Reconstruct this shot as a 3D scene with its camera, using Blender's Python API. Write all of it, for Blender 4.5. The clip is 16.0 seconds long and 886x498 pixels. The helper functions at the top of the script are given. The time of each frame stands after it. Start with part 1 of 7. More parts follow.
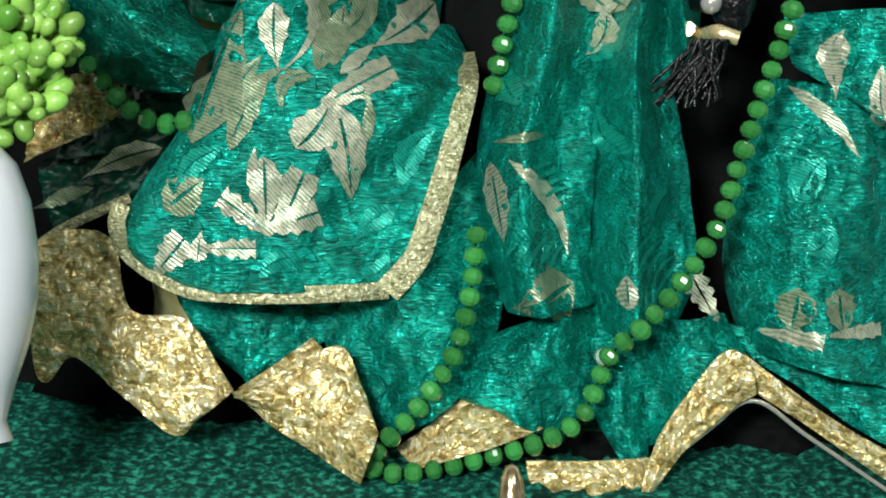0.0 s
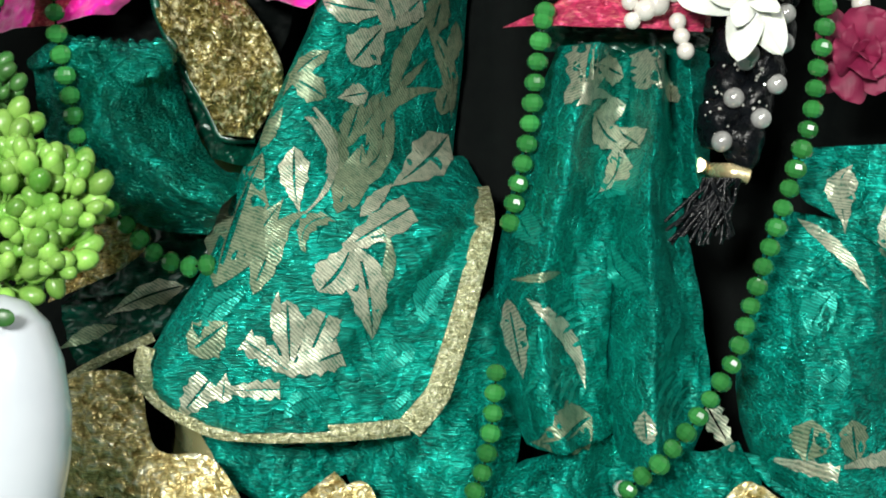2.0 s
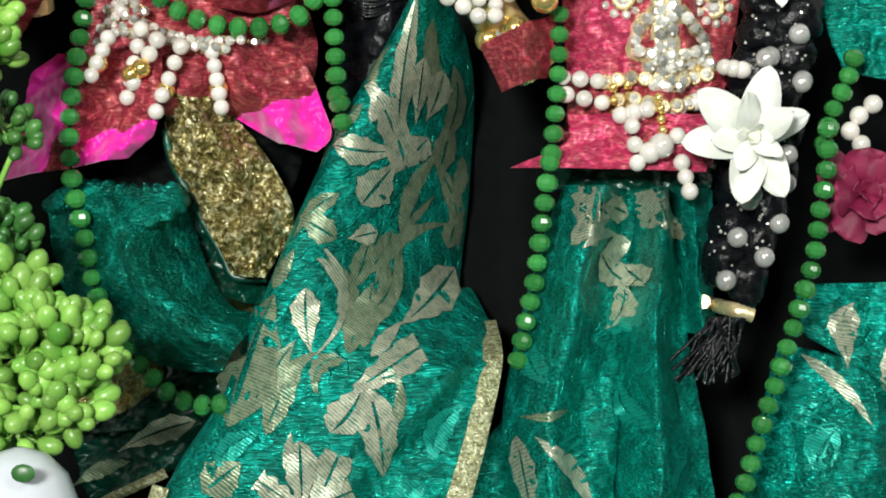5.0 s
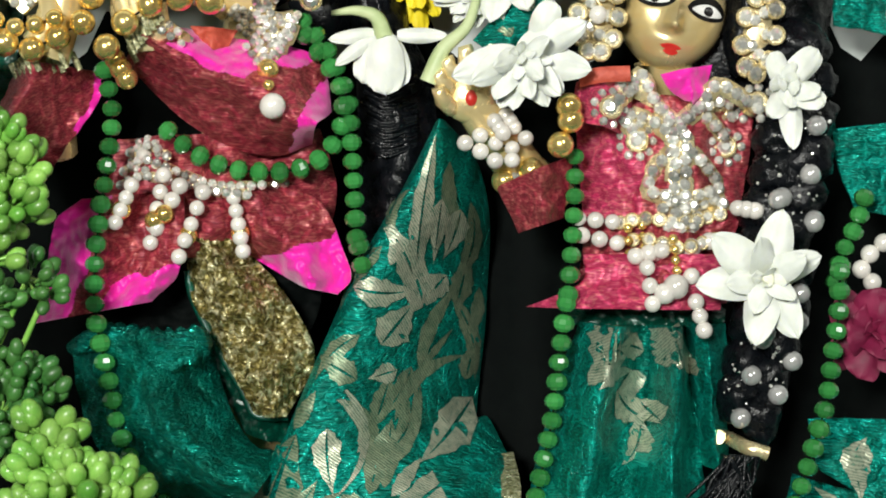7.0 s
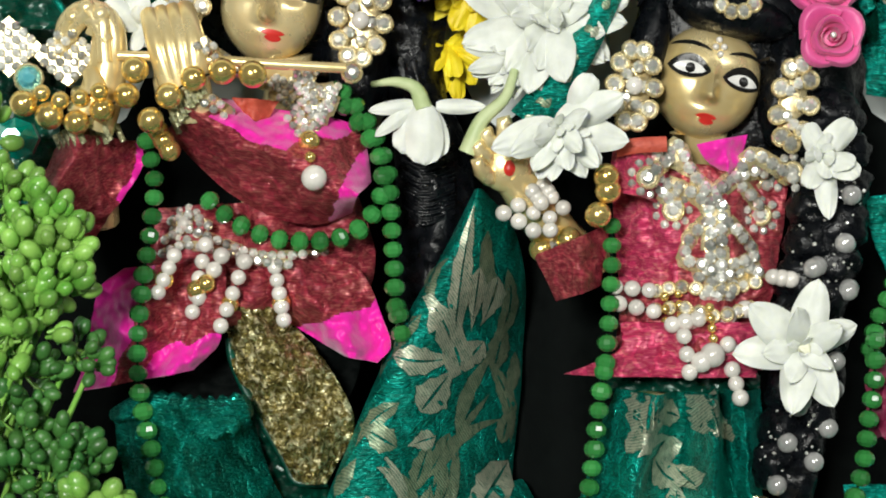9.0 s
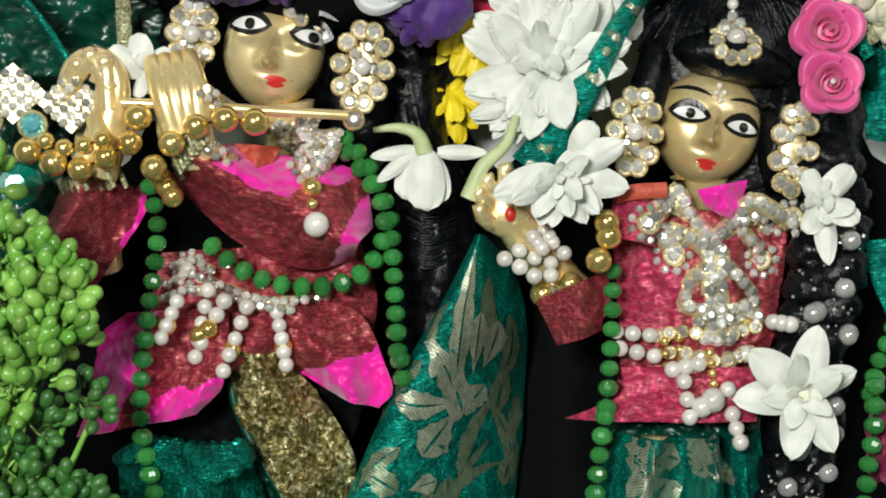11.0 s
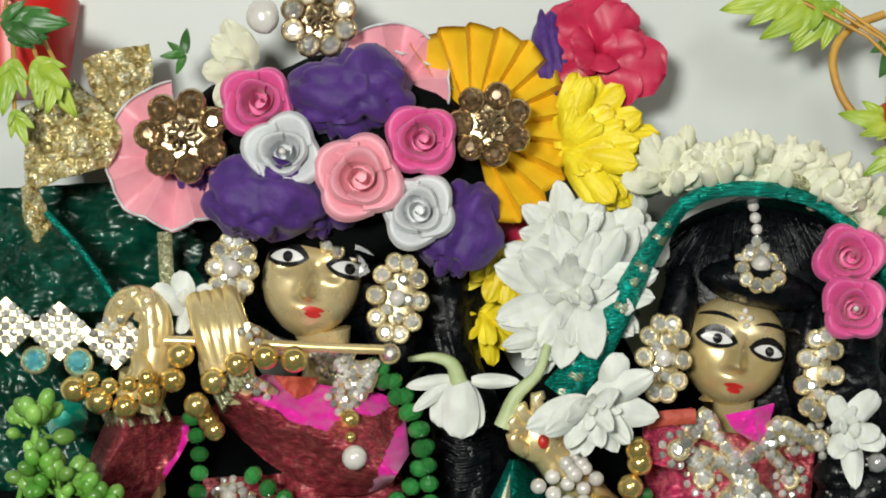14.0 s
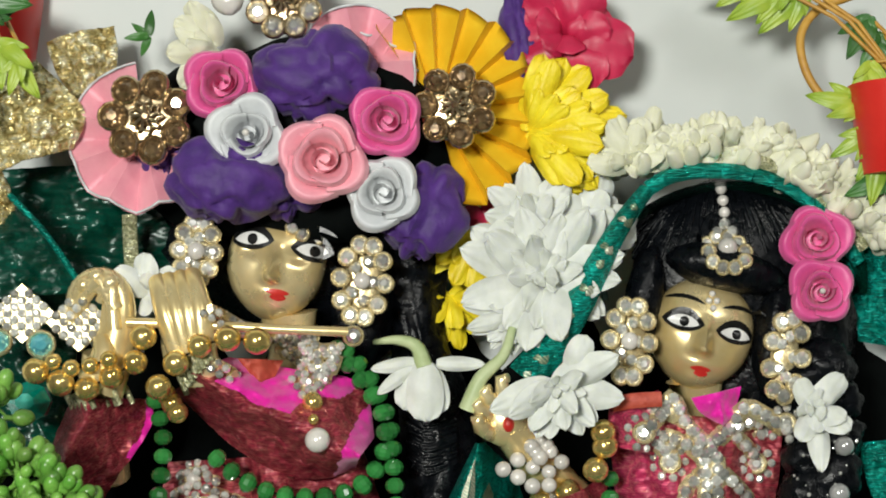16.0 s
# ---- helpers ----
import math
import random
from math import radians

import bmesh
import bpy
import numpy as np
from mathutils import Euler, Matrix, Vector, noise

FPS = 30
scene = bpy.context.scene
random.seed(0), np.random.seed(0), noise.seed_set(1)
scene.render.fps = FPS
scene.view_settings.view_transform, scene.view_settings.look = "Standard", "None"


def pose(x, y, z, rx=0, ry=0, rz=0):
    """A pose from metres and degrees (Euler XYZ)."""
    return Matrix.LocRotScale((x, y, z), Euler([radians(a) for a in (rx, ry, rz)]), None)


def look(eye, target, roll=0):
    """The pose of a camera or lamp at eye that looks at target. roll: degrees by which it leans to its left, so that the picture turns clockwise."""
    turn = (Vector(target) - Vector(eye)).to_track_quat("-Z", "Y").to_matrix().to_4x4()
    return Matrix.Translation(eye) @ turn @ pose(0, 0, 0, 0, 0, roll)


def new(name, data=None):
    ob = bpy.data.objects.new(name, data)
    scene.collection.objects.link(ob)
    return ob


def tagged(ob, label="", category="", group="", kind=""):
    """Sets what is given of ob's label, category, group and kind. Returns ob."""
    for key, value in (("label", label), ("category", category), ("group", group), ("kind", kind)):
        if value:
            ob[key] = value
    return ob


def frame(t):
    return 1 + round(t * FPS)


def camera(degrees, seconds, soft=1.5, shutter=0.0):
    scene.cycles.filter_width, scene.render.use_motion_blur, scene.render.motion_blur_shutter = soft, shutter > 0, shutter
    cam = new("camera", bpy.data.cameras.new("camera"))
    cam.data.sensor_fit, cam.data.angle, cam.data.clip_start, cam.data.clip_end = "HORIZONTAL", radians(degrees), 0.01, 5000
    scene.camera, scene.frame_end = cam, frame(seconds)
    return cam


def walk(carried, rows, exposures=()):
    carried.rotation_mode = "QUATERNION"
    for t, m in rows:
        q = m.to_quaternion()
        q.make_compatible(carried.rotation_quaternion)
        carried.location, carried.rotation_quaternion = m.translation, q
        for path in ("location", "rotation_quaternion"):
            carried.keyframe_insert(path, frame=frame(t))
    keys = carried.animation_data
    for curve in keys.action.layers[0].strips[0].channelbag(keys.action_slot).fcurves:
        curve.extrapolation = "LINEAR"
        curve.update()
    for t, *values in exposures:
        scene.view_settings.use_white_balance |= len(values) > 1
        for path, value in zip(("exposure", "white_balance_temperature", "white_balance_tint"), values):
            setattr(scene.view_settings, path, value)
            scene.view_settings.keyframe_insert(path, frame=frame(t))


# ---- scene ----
from mathutils.bvhtree import BVHTree

cam = camera(26.0, 16.0, soft=1.9)
TILT = 16.0
# Altar axes: u to the right, w away from the viewer, v along the slanted front of the group.
ALTAR = Matrix.Translation((0, 0, -0.002)) @ pose(0, 0, 0, -TILT, 0, 0)
PATH = [
    (0, 0.0350, -0.4665, 0.0822, 0.33, -3.07, 0.91),
    (0.5, 0.0390, -0.4678, 0.0810, 0.61, -3.28, 0.43),
    (1, 0.0346, -0.4691, 0.0927, 0.27, -3.27, 0.14),
    (1.5, 0.0312, -0.4716, 0.0998, 0.07, -2.81, 0.14),
    (2, 0.0249, -0.4744, 0.1075, -0.29, -1.99, 0.09),
    (2.5, 0.0232, -0.4759, 0.1146, -0.39, -1.52, 0.11),
    (3, 0.0236, -0.4766, 0.1163, -0.50, -1.17, 0.10),
    (3.5, 0.0214, -0.4778, 0.1174, -0.48, -1.00, 0.08),
    (4, 0.0200, -0.4790, 0.1196, -0.57, -0.74, 0.06),
    (6.5, 0.0162, -0.4869, 0.1528, -0.75, -0.15, -0.45),
    (7, 0.0144, -0.4891, 0.1596, -0.72, 0.22, -0.50),
    (7.5, 0.0145, -0.4900, 0.1622, -0.67, 0.71, -0.50),
    (8, 0.0112, -0.4915, 0.1670, -0.67, 0.52, -0.53),
    (8.5, 0.0083, -0.4929, 0.1682, -0.56, 0.71, -0.51),
    (9, 0.0067, -0.4944, 0.1714, -0.47, 0.91, -0.53),
    (11.5, 0.0078, -0.4988, 0.1858, -0.25, 1.56, -0.57),
    (12, 0.0041, -0.5013, 0.1933, -0.21, 2.30, -0.71),
    (12.5, -0.0001, -0.5035, 0.1972, -0.21, 2.80, -0.75),
    (13, 0.0026, -0.5061, 0.2044, -0.11, 3.29, -0.80),
    (13.5, 0.0012, -0.5094, 0.2105, -0.06, 3.96, -1.09),
    (14, 0.0062, -0.5125, 0.2156, 0.42, 4.02, -1.18),
    (14.5, 0.0058, -0.5115, 0.2105, 0.29, 4.32, -1.18),
    (15, 0.0090, -0.5119, 0.2119, 0.37, 4.19, -1.18),
    (15.5, 0.0107, -0.5108, 0.2105, 0.42, 4.16, -1.18),
    (16, 0.0164, -0.5095, 0.2097, 0.53, 4.15, -1.17),
]
walk(cam, [(t, ALTAR @ pose(x, y, z, 90 + pitch, 0, yaw) @ pose(0, 0, 0, 0, 0, roll)) for t, x, y, z, yaw, pitch, roll in PATH],
     exposures=[(0.0, 0.14), (4.0, 0.05), (7.0, -0.2), (9.0, -0.4), (12.0, -0.54), (14.0, -0.66), (16.0, -0.68)])

# ---- light ----
world = bpy.data.worlds.new("room_light")
scene.world = world
world.use_nodes = True
world.node_tree.nodes["Background"].inputs[0].default_value = (0.75, 0.88, 1.0, 1)
world.node_tree.nodes["Background"].inputs[1].default_value = 0.08


def area_lamp(name, eye, target, size_x, size_y, watts, colour):
    data = bpy.data.lights.new(name, "AREA")
    data.shape, data.size, data.size_y, data.energy, data.color = "RECTANGLE", size_x, size_y, watts, colour
    ob = new(name, data)
    ob.matrix_world = look(eye, target)
    return ob


area_lamp("ceiling_tube_light", (-0.24, -0.98, 0.62), (0.0, 0.05, 0.12), 0.2, 0.14, 19.0, (1.0, 1.0, 0.93))
area_lamp("ceiling_panel_light", (0.42, -0.7, 0.8), (0.0, 0.05, 0.1), 0.22, 0.18, 3.0, (1.0, 1.0, 0.95))


# ---- materials ----
def node_material(name):
    mat = bpy.data.materials.new(name)
    mat.use_nodes = True
    nt = mat.node_tree
    return mat, nt, nt.nodes["Principled BSDF"]


def add(nt, kind, **values):
    node = nt.nodes.new(kind)
    for key, value in values.items():
        if key in node.inputs:
            node.inputs[key].default_value = value
    return node


def ramp(nt, fac, stops):
    node = nt.nodes.new("ShaderNodeValToRGB")
    el = node.color_ramp.elements
    while len(el) < len(stops):
        el.new(0.5)
    for e, (at, col) in zip(el, stops):
        e.position, e.color = at, (*col, 1)
    nt.links.new(fac, node.inputs[0])
    return node.outputs[0]


def material(name, colours, scale=300.0, rough=0.5, metal=0.0, bump=0.2, bump_scale=900.0, fine=0.0, sheen=0.0, spec=0.5, vary=0.0, clear=0.0, trans=0.0, sub=0.0, detail=6.0):
    """Colour mottled by noise over the given stops, roughness wear, and relief at two scales."""
    mat, nt, bsdf = node_material(name)
    tc = nt.nodes.new("ShaderNodeNewGeometry").outputs["Position"]
    n1 = add(nt, "ShaderNodeTexNoise", Scale=scale, Detail=detail, Roughness=0.6)
    nt.links.new(tc, n1.inputs["Vector"])
    stops = [(0.3 + 0.4 * i / max(1, len(colours) - 1), c) for i, c in enumerate(colours)]
    col = ramp(nt, n1.outputs[0], stops)
    if vary:
        info = nt.nodes.new("ShaderNodeObjectInfo")
        hsv = nt.nodes.new("ShaderNodeHueSaturation")
        mr = add(nt, "ShaderNodeMapRange")
        mr.inputs[3].default_value, mr.inputs[4].default_value = 1 - vary, 1 + vary
        nt.links.new(info.outputs["Random"], mr.inputs[0])
        nt.links.new(mr.outputs[0], hsv.inputs["Value"])
        nt.links.new(col, hsv.inputs["Color"])
        col = hsv.outputs[0]
    nt.links.new(col, bsdf.inputs["Base Color"])
    n2 = add(nt, "ShaderNodeTexNoise", Scale=bump_scale, Detail=4.0, Roughness=0.65)
    nt.links.new(tc, n2.inputs["Vector"])
    height = n2.outputs[0]
    if fine:
        wave = add(nt, "ShaderNodeTexWave", Scale=fine, Distortion=1.5)
        wave.inputs["Detail"].default_value = 1.0
        nt.links.new(tc, wave.inputs["Vector"])
        mix = nt.nodes.new("ShaderNodeMath")
        mix.operation = "MULTIPLY_ADD"
        mix.inputs[1].default_value = 0.5
        nt.links.new(wave.outputs["Fac"], mix.inputs[0])
        nt.links.new(height, mix.inputs[2])
        height = mix.outputs[0]
    bn = add(nt, "ShaderNodeBump", Strength=bump, Distance=0.0006)
    nt.links.new(height, bn.inputs["Height"])
    nt.links.new(bn.outputs[0], bsdf.inputs["Normal"])
    rr = add(nt, "ShaderNodeMapRange")
    rr.inputs[3].default_value, rr.inputs[4].default_value = max(0.02, rough - 0.12), min(1, rough + 0.12)
    nt.links.new(n1.outputs[0], rr.inputs[0])
    nt.links.new(rr.outputs[0], bsdf.inputs["Roughness"])
    bsdf.inputs["Metallic"].default_value = metal
    bsdf.inputs["Specular IOR Level"].default_value = spec
    bsdf.inputs["Sheen Weight"].default_value = sheen
    bsdf.inputs["Coat Weight"].default_value = clear
    bsdf.inputs["Coat Roughness"].default_value = 0.08
    bsdf.inputs["Transmission Weight"].default_value = trans
    bsdf.inputs["Subsurface Weight"].default_value = sub
    bsdf.inputs["Subsurface Radius"].default_value = (0.003, 0.003, 0.002)
    return mat




def brocade(name, dark, mid, light, rough=0.34, metal=0.4, figure=150.0, relief=1.0, wrinkle=210.0, deep=0.0022, thread=1.0, streak=0.55):
    """Figured silk: raised scrolling figures on a ground of fine cross threads, softly crushed."""
    mat, nt, bsdf = node_material(name)
    tc = nt.nodes.new("ShaderNodeNewGeometry").outputs["Position"]

    def math_node(op, a, b, c=None):
        node = nt.nodes.new("ShaderNodeMath")
        node.operation = op
        for k, value in enumerate((a, b, c)):
            if value is None:
                continue
            if isinstance(value, (int, float)):
                node.inputs[k].default_value = value
            else:
                nt.links.new(value, node.inputs[k])
        return node.outputs[0]

    warp = add(nt, "ShaderNodeTexNoise", Scale=figure * 0.7, Detail=0.5)
    nt.links.new(tc, warp.inputs["Vector"])
    scroll = math_node("SINE", math_node("MULTIPLY", warp.outputs[0], 30.0), 0.0)
    mask = ramp(nt, scroll, [(0.42, (0, 0, 0)), (0.56, (1, 1, 1))])
    crush = add(nt, "ShaderNodeTexNoise", Scale=wrinkle, Detail=2.0, Roughness=0.45, Distortion=0.8)
    nt.links.new(tc, crush.inputs["Vector"])
    # cross threads: fine streaks that run with the weft
    squash = nt.nodes.new("ShaderNodeMapping")
    squash.inputs["Scale"].default_value = (260.0, 900.0, 2300.0)
    squash.inputs["Rotation"].default_value = (0, 0.35, 0)
    nt.links.new(tc, squash.inputs["Vector"])
    weft = add(nt, "ShaderNodeTexNoise", Scale=1.0, Detail=2.0, Roughness=0.6)
    nt.links.new(squash.outputs[0], weft.inputs["Vector"])
    tone = math_node("MULTIPLY_ADD", weft.outputs[0], streak, math_node("MULTIPLY", crush.outputs[0], 1 - streak))
    base = ramp(nt, tone, [(0.34, dark), (0.5, mid), (0.66, light)])
    other = nt.nodes.new("ShaderNodeMix")
    other.data_type, other.blend_type = "RGBA", "MULTIPLY"
    other.inputs["Factor"].default_value = 0.6
    nt.links.new(base, other.inputs["A"])
    nt.links.new(ramp(nt, scroll, [(0.3, (0.5, 0.55, 0.5)), (0.6, (1, 1, 1))]), other.inputs["B"])
    nt.links.new(other.outputs["Result"], bsdf.inputs["Base Color"])
    height = math_node("MULTIPLY_ADD", mask, 0.3, math_node("MULTIPLY", crush.outputs[0], 0.5))
    height = math_node("MULTIPLY_ADD", weft.outputs[0], 0.22 * thread, height)
    bn = add(nt, "ShaderNodeBump", Strength=relief, Distance=deep)
    nt.links.new(height, bn.inputs["Height"])
    nt.links.new(bn.outputs[0], bsdf.inputs["Normal"])
    nt.links.new(ramp(nt, weft.outputs[0], [(0.3, (rough + 0.12,) * 3), (0.7, (max(0.05, rough - 0.1),) * 3)]), bsdf.inputs["Roughness"])
    bsdf.inputs["Metallic"].default_value = metal
    return mat


GREEN = brocade("green_silk_brocade", (0.0, 0.1, 0.078), (0.0, 0.35, 0.275), (0.01, 0.82, 0.68), 0.36, 0.62, 120.0, 1.0, 110.0, 0.003, 1.9, 0.7)
# Dark green satin; in recessed folds its dark tone stands in for shade.
GREEN_DEEP = brocade("deep_green_satin_and_shade", (0.0, 0.02, 0.012), (0.0, 0.05, 0.03), (0.002, 0.1, 0.065), 0.3, 0.12, 60.0, 0.3, 60.0, 0.0022, 0.4)
TROUSER = brocade("bottle_green_satin", (0.0, 0.09, 0.066), (0.0, 0.26, 0.19), (0.005, 0.6, 0.48), 0.28, 0.7, 70.0, 1.0, 120.0, 0.007, 1.2)


def thread_weave(name, thread, ground, amount):
    """Metal thread floats over a green ground: fine lines, worn unevenly."""
    mat, nt, bsdf = node_material(name)
    tc = nt.nodes.new("ShaderNodeNewGeometry").outputs["Position"]
    wave = add(nt, "ShaderNodeTexWave", Scale=480.0, Distortion=3.0)
    wave.bands_direction = "DIAGONAL"
    wave.inputs["Detail"].default_value, wave.inputs["Detail Scale"].default_value = 2.0, 2.0
    nt.links.new(tc, wave.inputs["Vector"])
    wear = add(nt, "ShaderNodeTexNoise", Scale=420.0, Detail=4.0, Roughness=0.7)
    nt.links.new(tc, wear.inputs["Vector"])
    both = nt.nodes.new("ShaderNodeMath")
    both.operation = "MULTIPLY_ADD"
    both.inputs[1].default_value = 0.3
    nt.links.new(wave.outputs["Fac"], both.inputs[0])
    nt.links.new(wear.outputs[0], both.inputs[2])
    nt.links.new(ramp(nt, both.outputs[0], [(amount - 0.22, ground), (amount + 0.02, tuple(0.7 * c for c in thread)), (amount + 0.25, thread)]), bsdf.inputs["Base Color"])
    bn = add(nt, "ShaderNodeBump", Strength=0.6, Distance=0.0006)
    nt.links.new(both.outputs[0], bn.inputs["Height"])
    nt.links.new(bn.outputs[0], bsdf.inputs["Normal"])
    bsdf.inputs["Roughness"].default_value, bsdf.inputs["Metallic"].default_value = 0.36, 0.5
    return mat


MOTIF = thread_weave("silver_gold_thread", (0.6, 0.63, 0.48), (0.05, 0.22, 0.15), 0.58)
MOTIF_DARK = thread_weave("dull_green_gold_thread", (0.32, 0.4, 0.26), (0.02, 0.15, 0.09), 0.6)
GREEN_RAISED = thread_weave("raised_green_thread", (0.01, 0.42, 0.33), (0.0, 0.16, 0.115), 0.6)
GOLD_CLOTH = brocade("gold_brocade", (0.3, 0.2, 0.05), (0.8, 0.64, 0.28), (1.0, 0.95, 0.72), 0.25, 0.5, 260.0, 1.0, 420.0, 0.0026, 0.25, 0.25)
BORDER = brocade("gold_braid_trim", (0.14, 0.14, 0.05), (0.5, 0.49, 0.28), (0.92, 0.9, 0.66), 0.28, 0.45, 500.0, 1.0, 900.0, 0.0018)
GOLD_NET = brocade("dull_gold_net", (0.05, 0.04, 0.008), (0.26, 0.21, 0.06), (1.0, 0.92, 0.6), 0.26, 0.5, 330.0, 1.0, 520.0, 0.0026, 0.3, 0.25)
GOLD = material("polished_brass", [(0.84, 0.62, 0.24), (0.98, 0.84, 0.5)], 60, 0.26, 0.62, 0.1, 130)
GOLD_BALL = material("gilded_bead", [(0.85, 0.6, 0.18), (0.98, 0.76, 0.3)], 90, 0.2, 0.85, 0.05, 300)
PINK = material("magenta_silk", [(0.7, 0.003, 0.29), (0.9, 0.012, 0.45)], 200, 0.45, 0.0, 0.7, 260, sheen=0.3)
MAROON = brocade("maroon_shot_silk", (0.2, 0.011, 0.028), (0.37, 0.035, 0.06), (0.55, 0.16, 0.14), 0.4, 0.25, 190.0, 0.7, 160.0, 0.0012, 1.2, 0.8)
ROSE = brocade("rose_pink_silk", (0.42, 0.015, 0.08), (0.6, 0.045, 0.14), (0.76, 0.2, 0.22), 0.4, 0.2, 190.0, 0.7, 160.0, 0.0012, 1.2, 0.8)
# Near-black for bead threads and for pieces that stand in for shade.
BLACK = material("black_thread_and_shade", [(0.0012, 0.002, 0.002), (0.0032, 0.0045, 0.0042)], 200, 0.75, 0.0, 0.3, 500, spec=0.05)
HAIR = material("black_hair", [(0.001, 0.0015, 0.002), (0.004, 0.005, 0.007)], 300, 0.28, 0.0, 1.0, 300, spec=0.25)
BEAD = material("green_glass_bead", [(0.02, 0.14, 0.03), (0.04, 0.24, 0.055)], 150, 0.16, 0.0, 0.0, 500, vary=0.3, clear=0.3)
PEARL = material("pearl", [(0.62, 0.59, 0.54), (0.76, 0.73, 0.68)], 150, 0.16, 0.15, 0.02, 500, clear=0.5, vary=0.12)
STONE = material("clear_rhinestone", [(0.8, 0.8, 0.73), (1.0, 1.0, 0.93)], 900, 0.12, 0.66, 0.0, 900, vary=0.5, clear=0.8)
BLUE_GEM = material("aqua_gem", [(0.05, 0.35, 0.45), (0.2, 0.6, 0.65)], 500, 0.06, 0.3, 0.0, 900, clear=1.0)
TEAL_GEM = material("emerald_glass_gem", [(0.0, 0.25, 0.18), (0.0, 0.45, 0.33)], 500, 0.06, 0.2, 0.0, 900, clear=1.0)
SETTING = material("gilt_setting", [(0.7, 0.56, 0.28), (0.92, 0.8, 0.5)], 300, 0.26, 0.7, 0.3, 900)
BRONZE = material("antique_bronze", [(0.3, 0.2, 0.1), (0.8, 0.66, 0.42)], 420, 0.2, 0.92, 0.15, 600)
SMOKE_GEM = material("smoky_gem", [(0.07, 0.035, 0.012), (0.3, 0.2, 0.1)], 400, 0.08, 0.5, 0.0, 700, clear=1.0)
PETAL = material("white_petal", [(0.62, 0.65, 0.6), (0.78, 0.8, 0.75)], 160, 0.55, 0.0, 0.12, 420, spec=0.25, sub=0.35)
CREAM = material("cream_petal", [(0.66, 0.66, 0.5), (0.82, 0.82, 0.66)], 120, 0.55, 0.0, 0.15, 400, spec=0.25, sub=0.35)
STEM = material("pale_green_stem", [(0.35, 0.45, 0.2), (0.55, 0.62, 0.36)], 120, 0.5, 0.0, 0.1, 260)
WHITE_SATIN = material("white_satin", [(0.56, 0.58, 0.6), (0.7, 0.72, 0.72)], 100, 0.35, 0.0, 0.15, 400, 1500, sheen=0.2)
PINK_SATIN = material("pale_pink_satin", [(0.78, 0.28, 0.36), (0.9, 0.42, 0.48)], 100, 0.35, 0.0, 0.15, 400, 1500, sheen=0.2)
HOT_SATIN = material("hot_pink_satin", [(0.6, 0.06, 0.24), (0.8, 0.13, 0.36)], 100, 0.35, 0.0, 0.15, 400, 1500, sheen=0.2)
RED_SATIN = material("crimson_satin", [(0.42, 0.01, 0.05), (0.66, 0.03, 0.1)], 100, 0.38, 0.0, 0.2, 400, 1500)
DARK_ROSE = material("wine_red_cloth", [(0.12, 0.004, 0.03), (0.28, 0.015, 0.07)], 100, 0.55, 0.0, 0.3, 400, 1500)
PURPLE = material("purple_chiffon", [(0.035, 0.008, 0.115), (0.085, 0.022, 0.22)], 160, 0.62, 0.0, 0.4, 700, sheen=0.15)
YELLOW = material("yellow_satin", [(0.75, 0.42, 0.01), (0.9, 0.6, 0.03)], 100, 0.33, 0.0, 0.2, 300, 1500)
LEMON = material("lemon_crepe", [(0.75, 0.55, 0.01), (0.95, 0.8, 0.03)], 130, 0.5, 0.0, 1.0, 150)
LEAF_GREEN = material("plastic_bud_green", [(0.08, 0.26, 0.03), (0.27, 0.48, 0.1)], 110, 0.34, 0.0, 0.1, 300, vary=0.35, sub=0.1)
LEAF_DARK = material("plastic_leaf_dark", [(0.02, 0.1, 0.02), (0.07, 0.2, 0.04)], 90, 0.42, 0.0, 0.1, 300, vary=0.3)
LEAF_LIME = material("lime_leaf", [(0.18, 0.34, 0.03), (0.45, 0.55, 0.06)], 70, 0.42, 0.0, 0.15, 300)
VINE = material("orange_vine", [(0.42, 0.2, 0.03), (0.62, 0.36, 0.06)], 200, 0.5, 0.0, 0.3, 500)
RED_POT = material("red_plastic", [(0.55, 0.012, 0.01), (0.7, 0.03, 0.02)], 40, 0.35, 0.0, 0.03, 200)
CERAMIC = material("white_glazed_ceramic", [(0.5, 0.54, 0.6), (0.56, 0.6, 0.65)], 30, 0.2, 0.0, 0.02, 200, clear=0.4)
RED_PAINT = material("red_paint", [(0.5, 0.02, 0.015), (0.62, 0.04, 0.03)], 300, 0.4)
EYE_WHITE = material("white_enamel", [(0.7, 0.7, 0.68), (0.8, 0.8, 0.78)], 300, 0.3)
EYE_BLACK = material("black_enamel", [(0.003, 0.003, 0.003), (0.01, 0.01, 0.01)], 300, 0.3)
ORANGE = material("orange_trim", [(0.36, 0.04, 0.02), (0.55, 0.1, 0.06)], 500, 0.5, 0.1, 0.6, 900)
WALL = material("white_wall_paint", [(0.6, 0.64, 0.62), (0.66, 0.69, 0.67)], 14, 0.4, 0.0, 0.04, 60)
ROOM = material("grey_room_paint", [(0.3, 0.31, 0.3), (0.36, 0.37, 0.36)], 5, 0.6, 0.0, 0.1, 60)
CARPET = material("green_flecked_carpet", [(0.0, 0.008, 0.006), (0.001, 0.05, 0.036), (0.03, 0.34, 0.24)], 420, 0.75, 0.0, 1.0, 480, spec=0.15)

# ---- geometry helpers ----
SOLIDS, BASE = {}, {}


def vec(*a):
    return Vector(a)


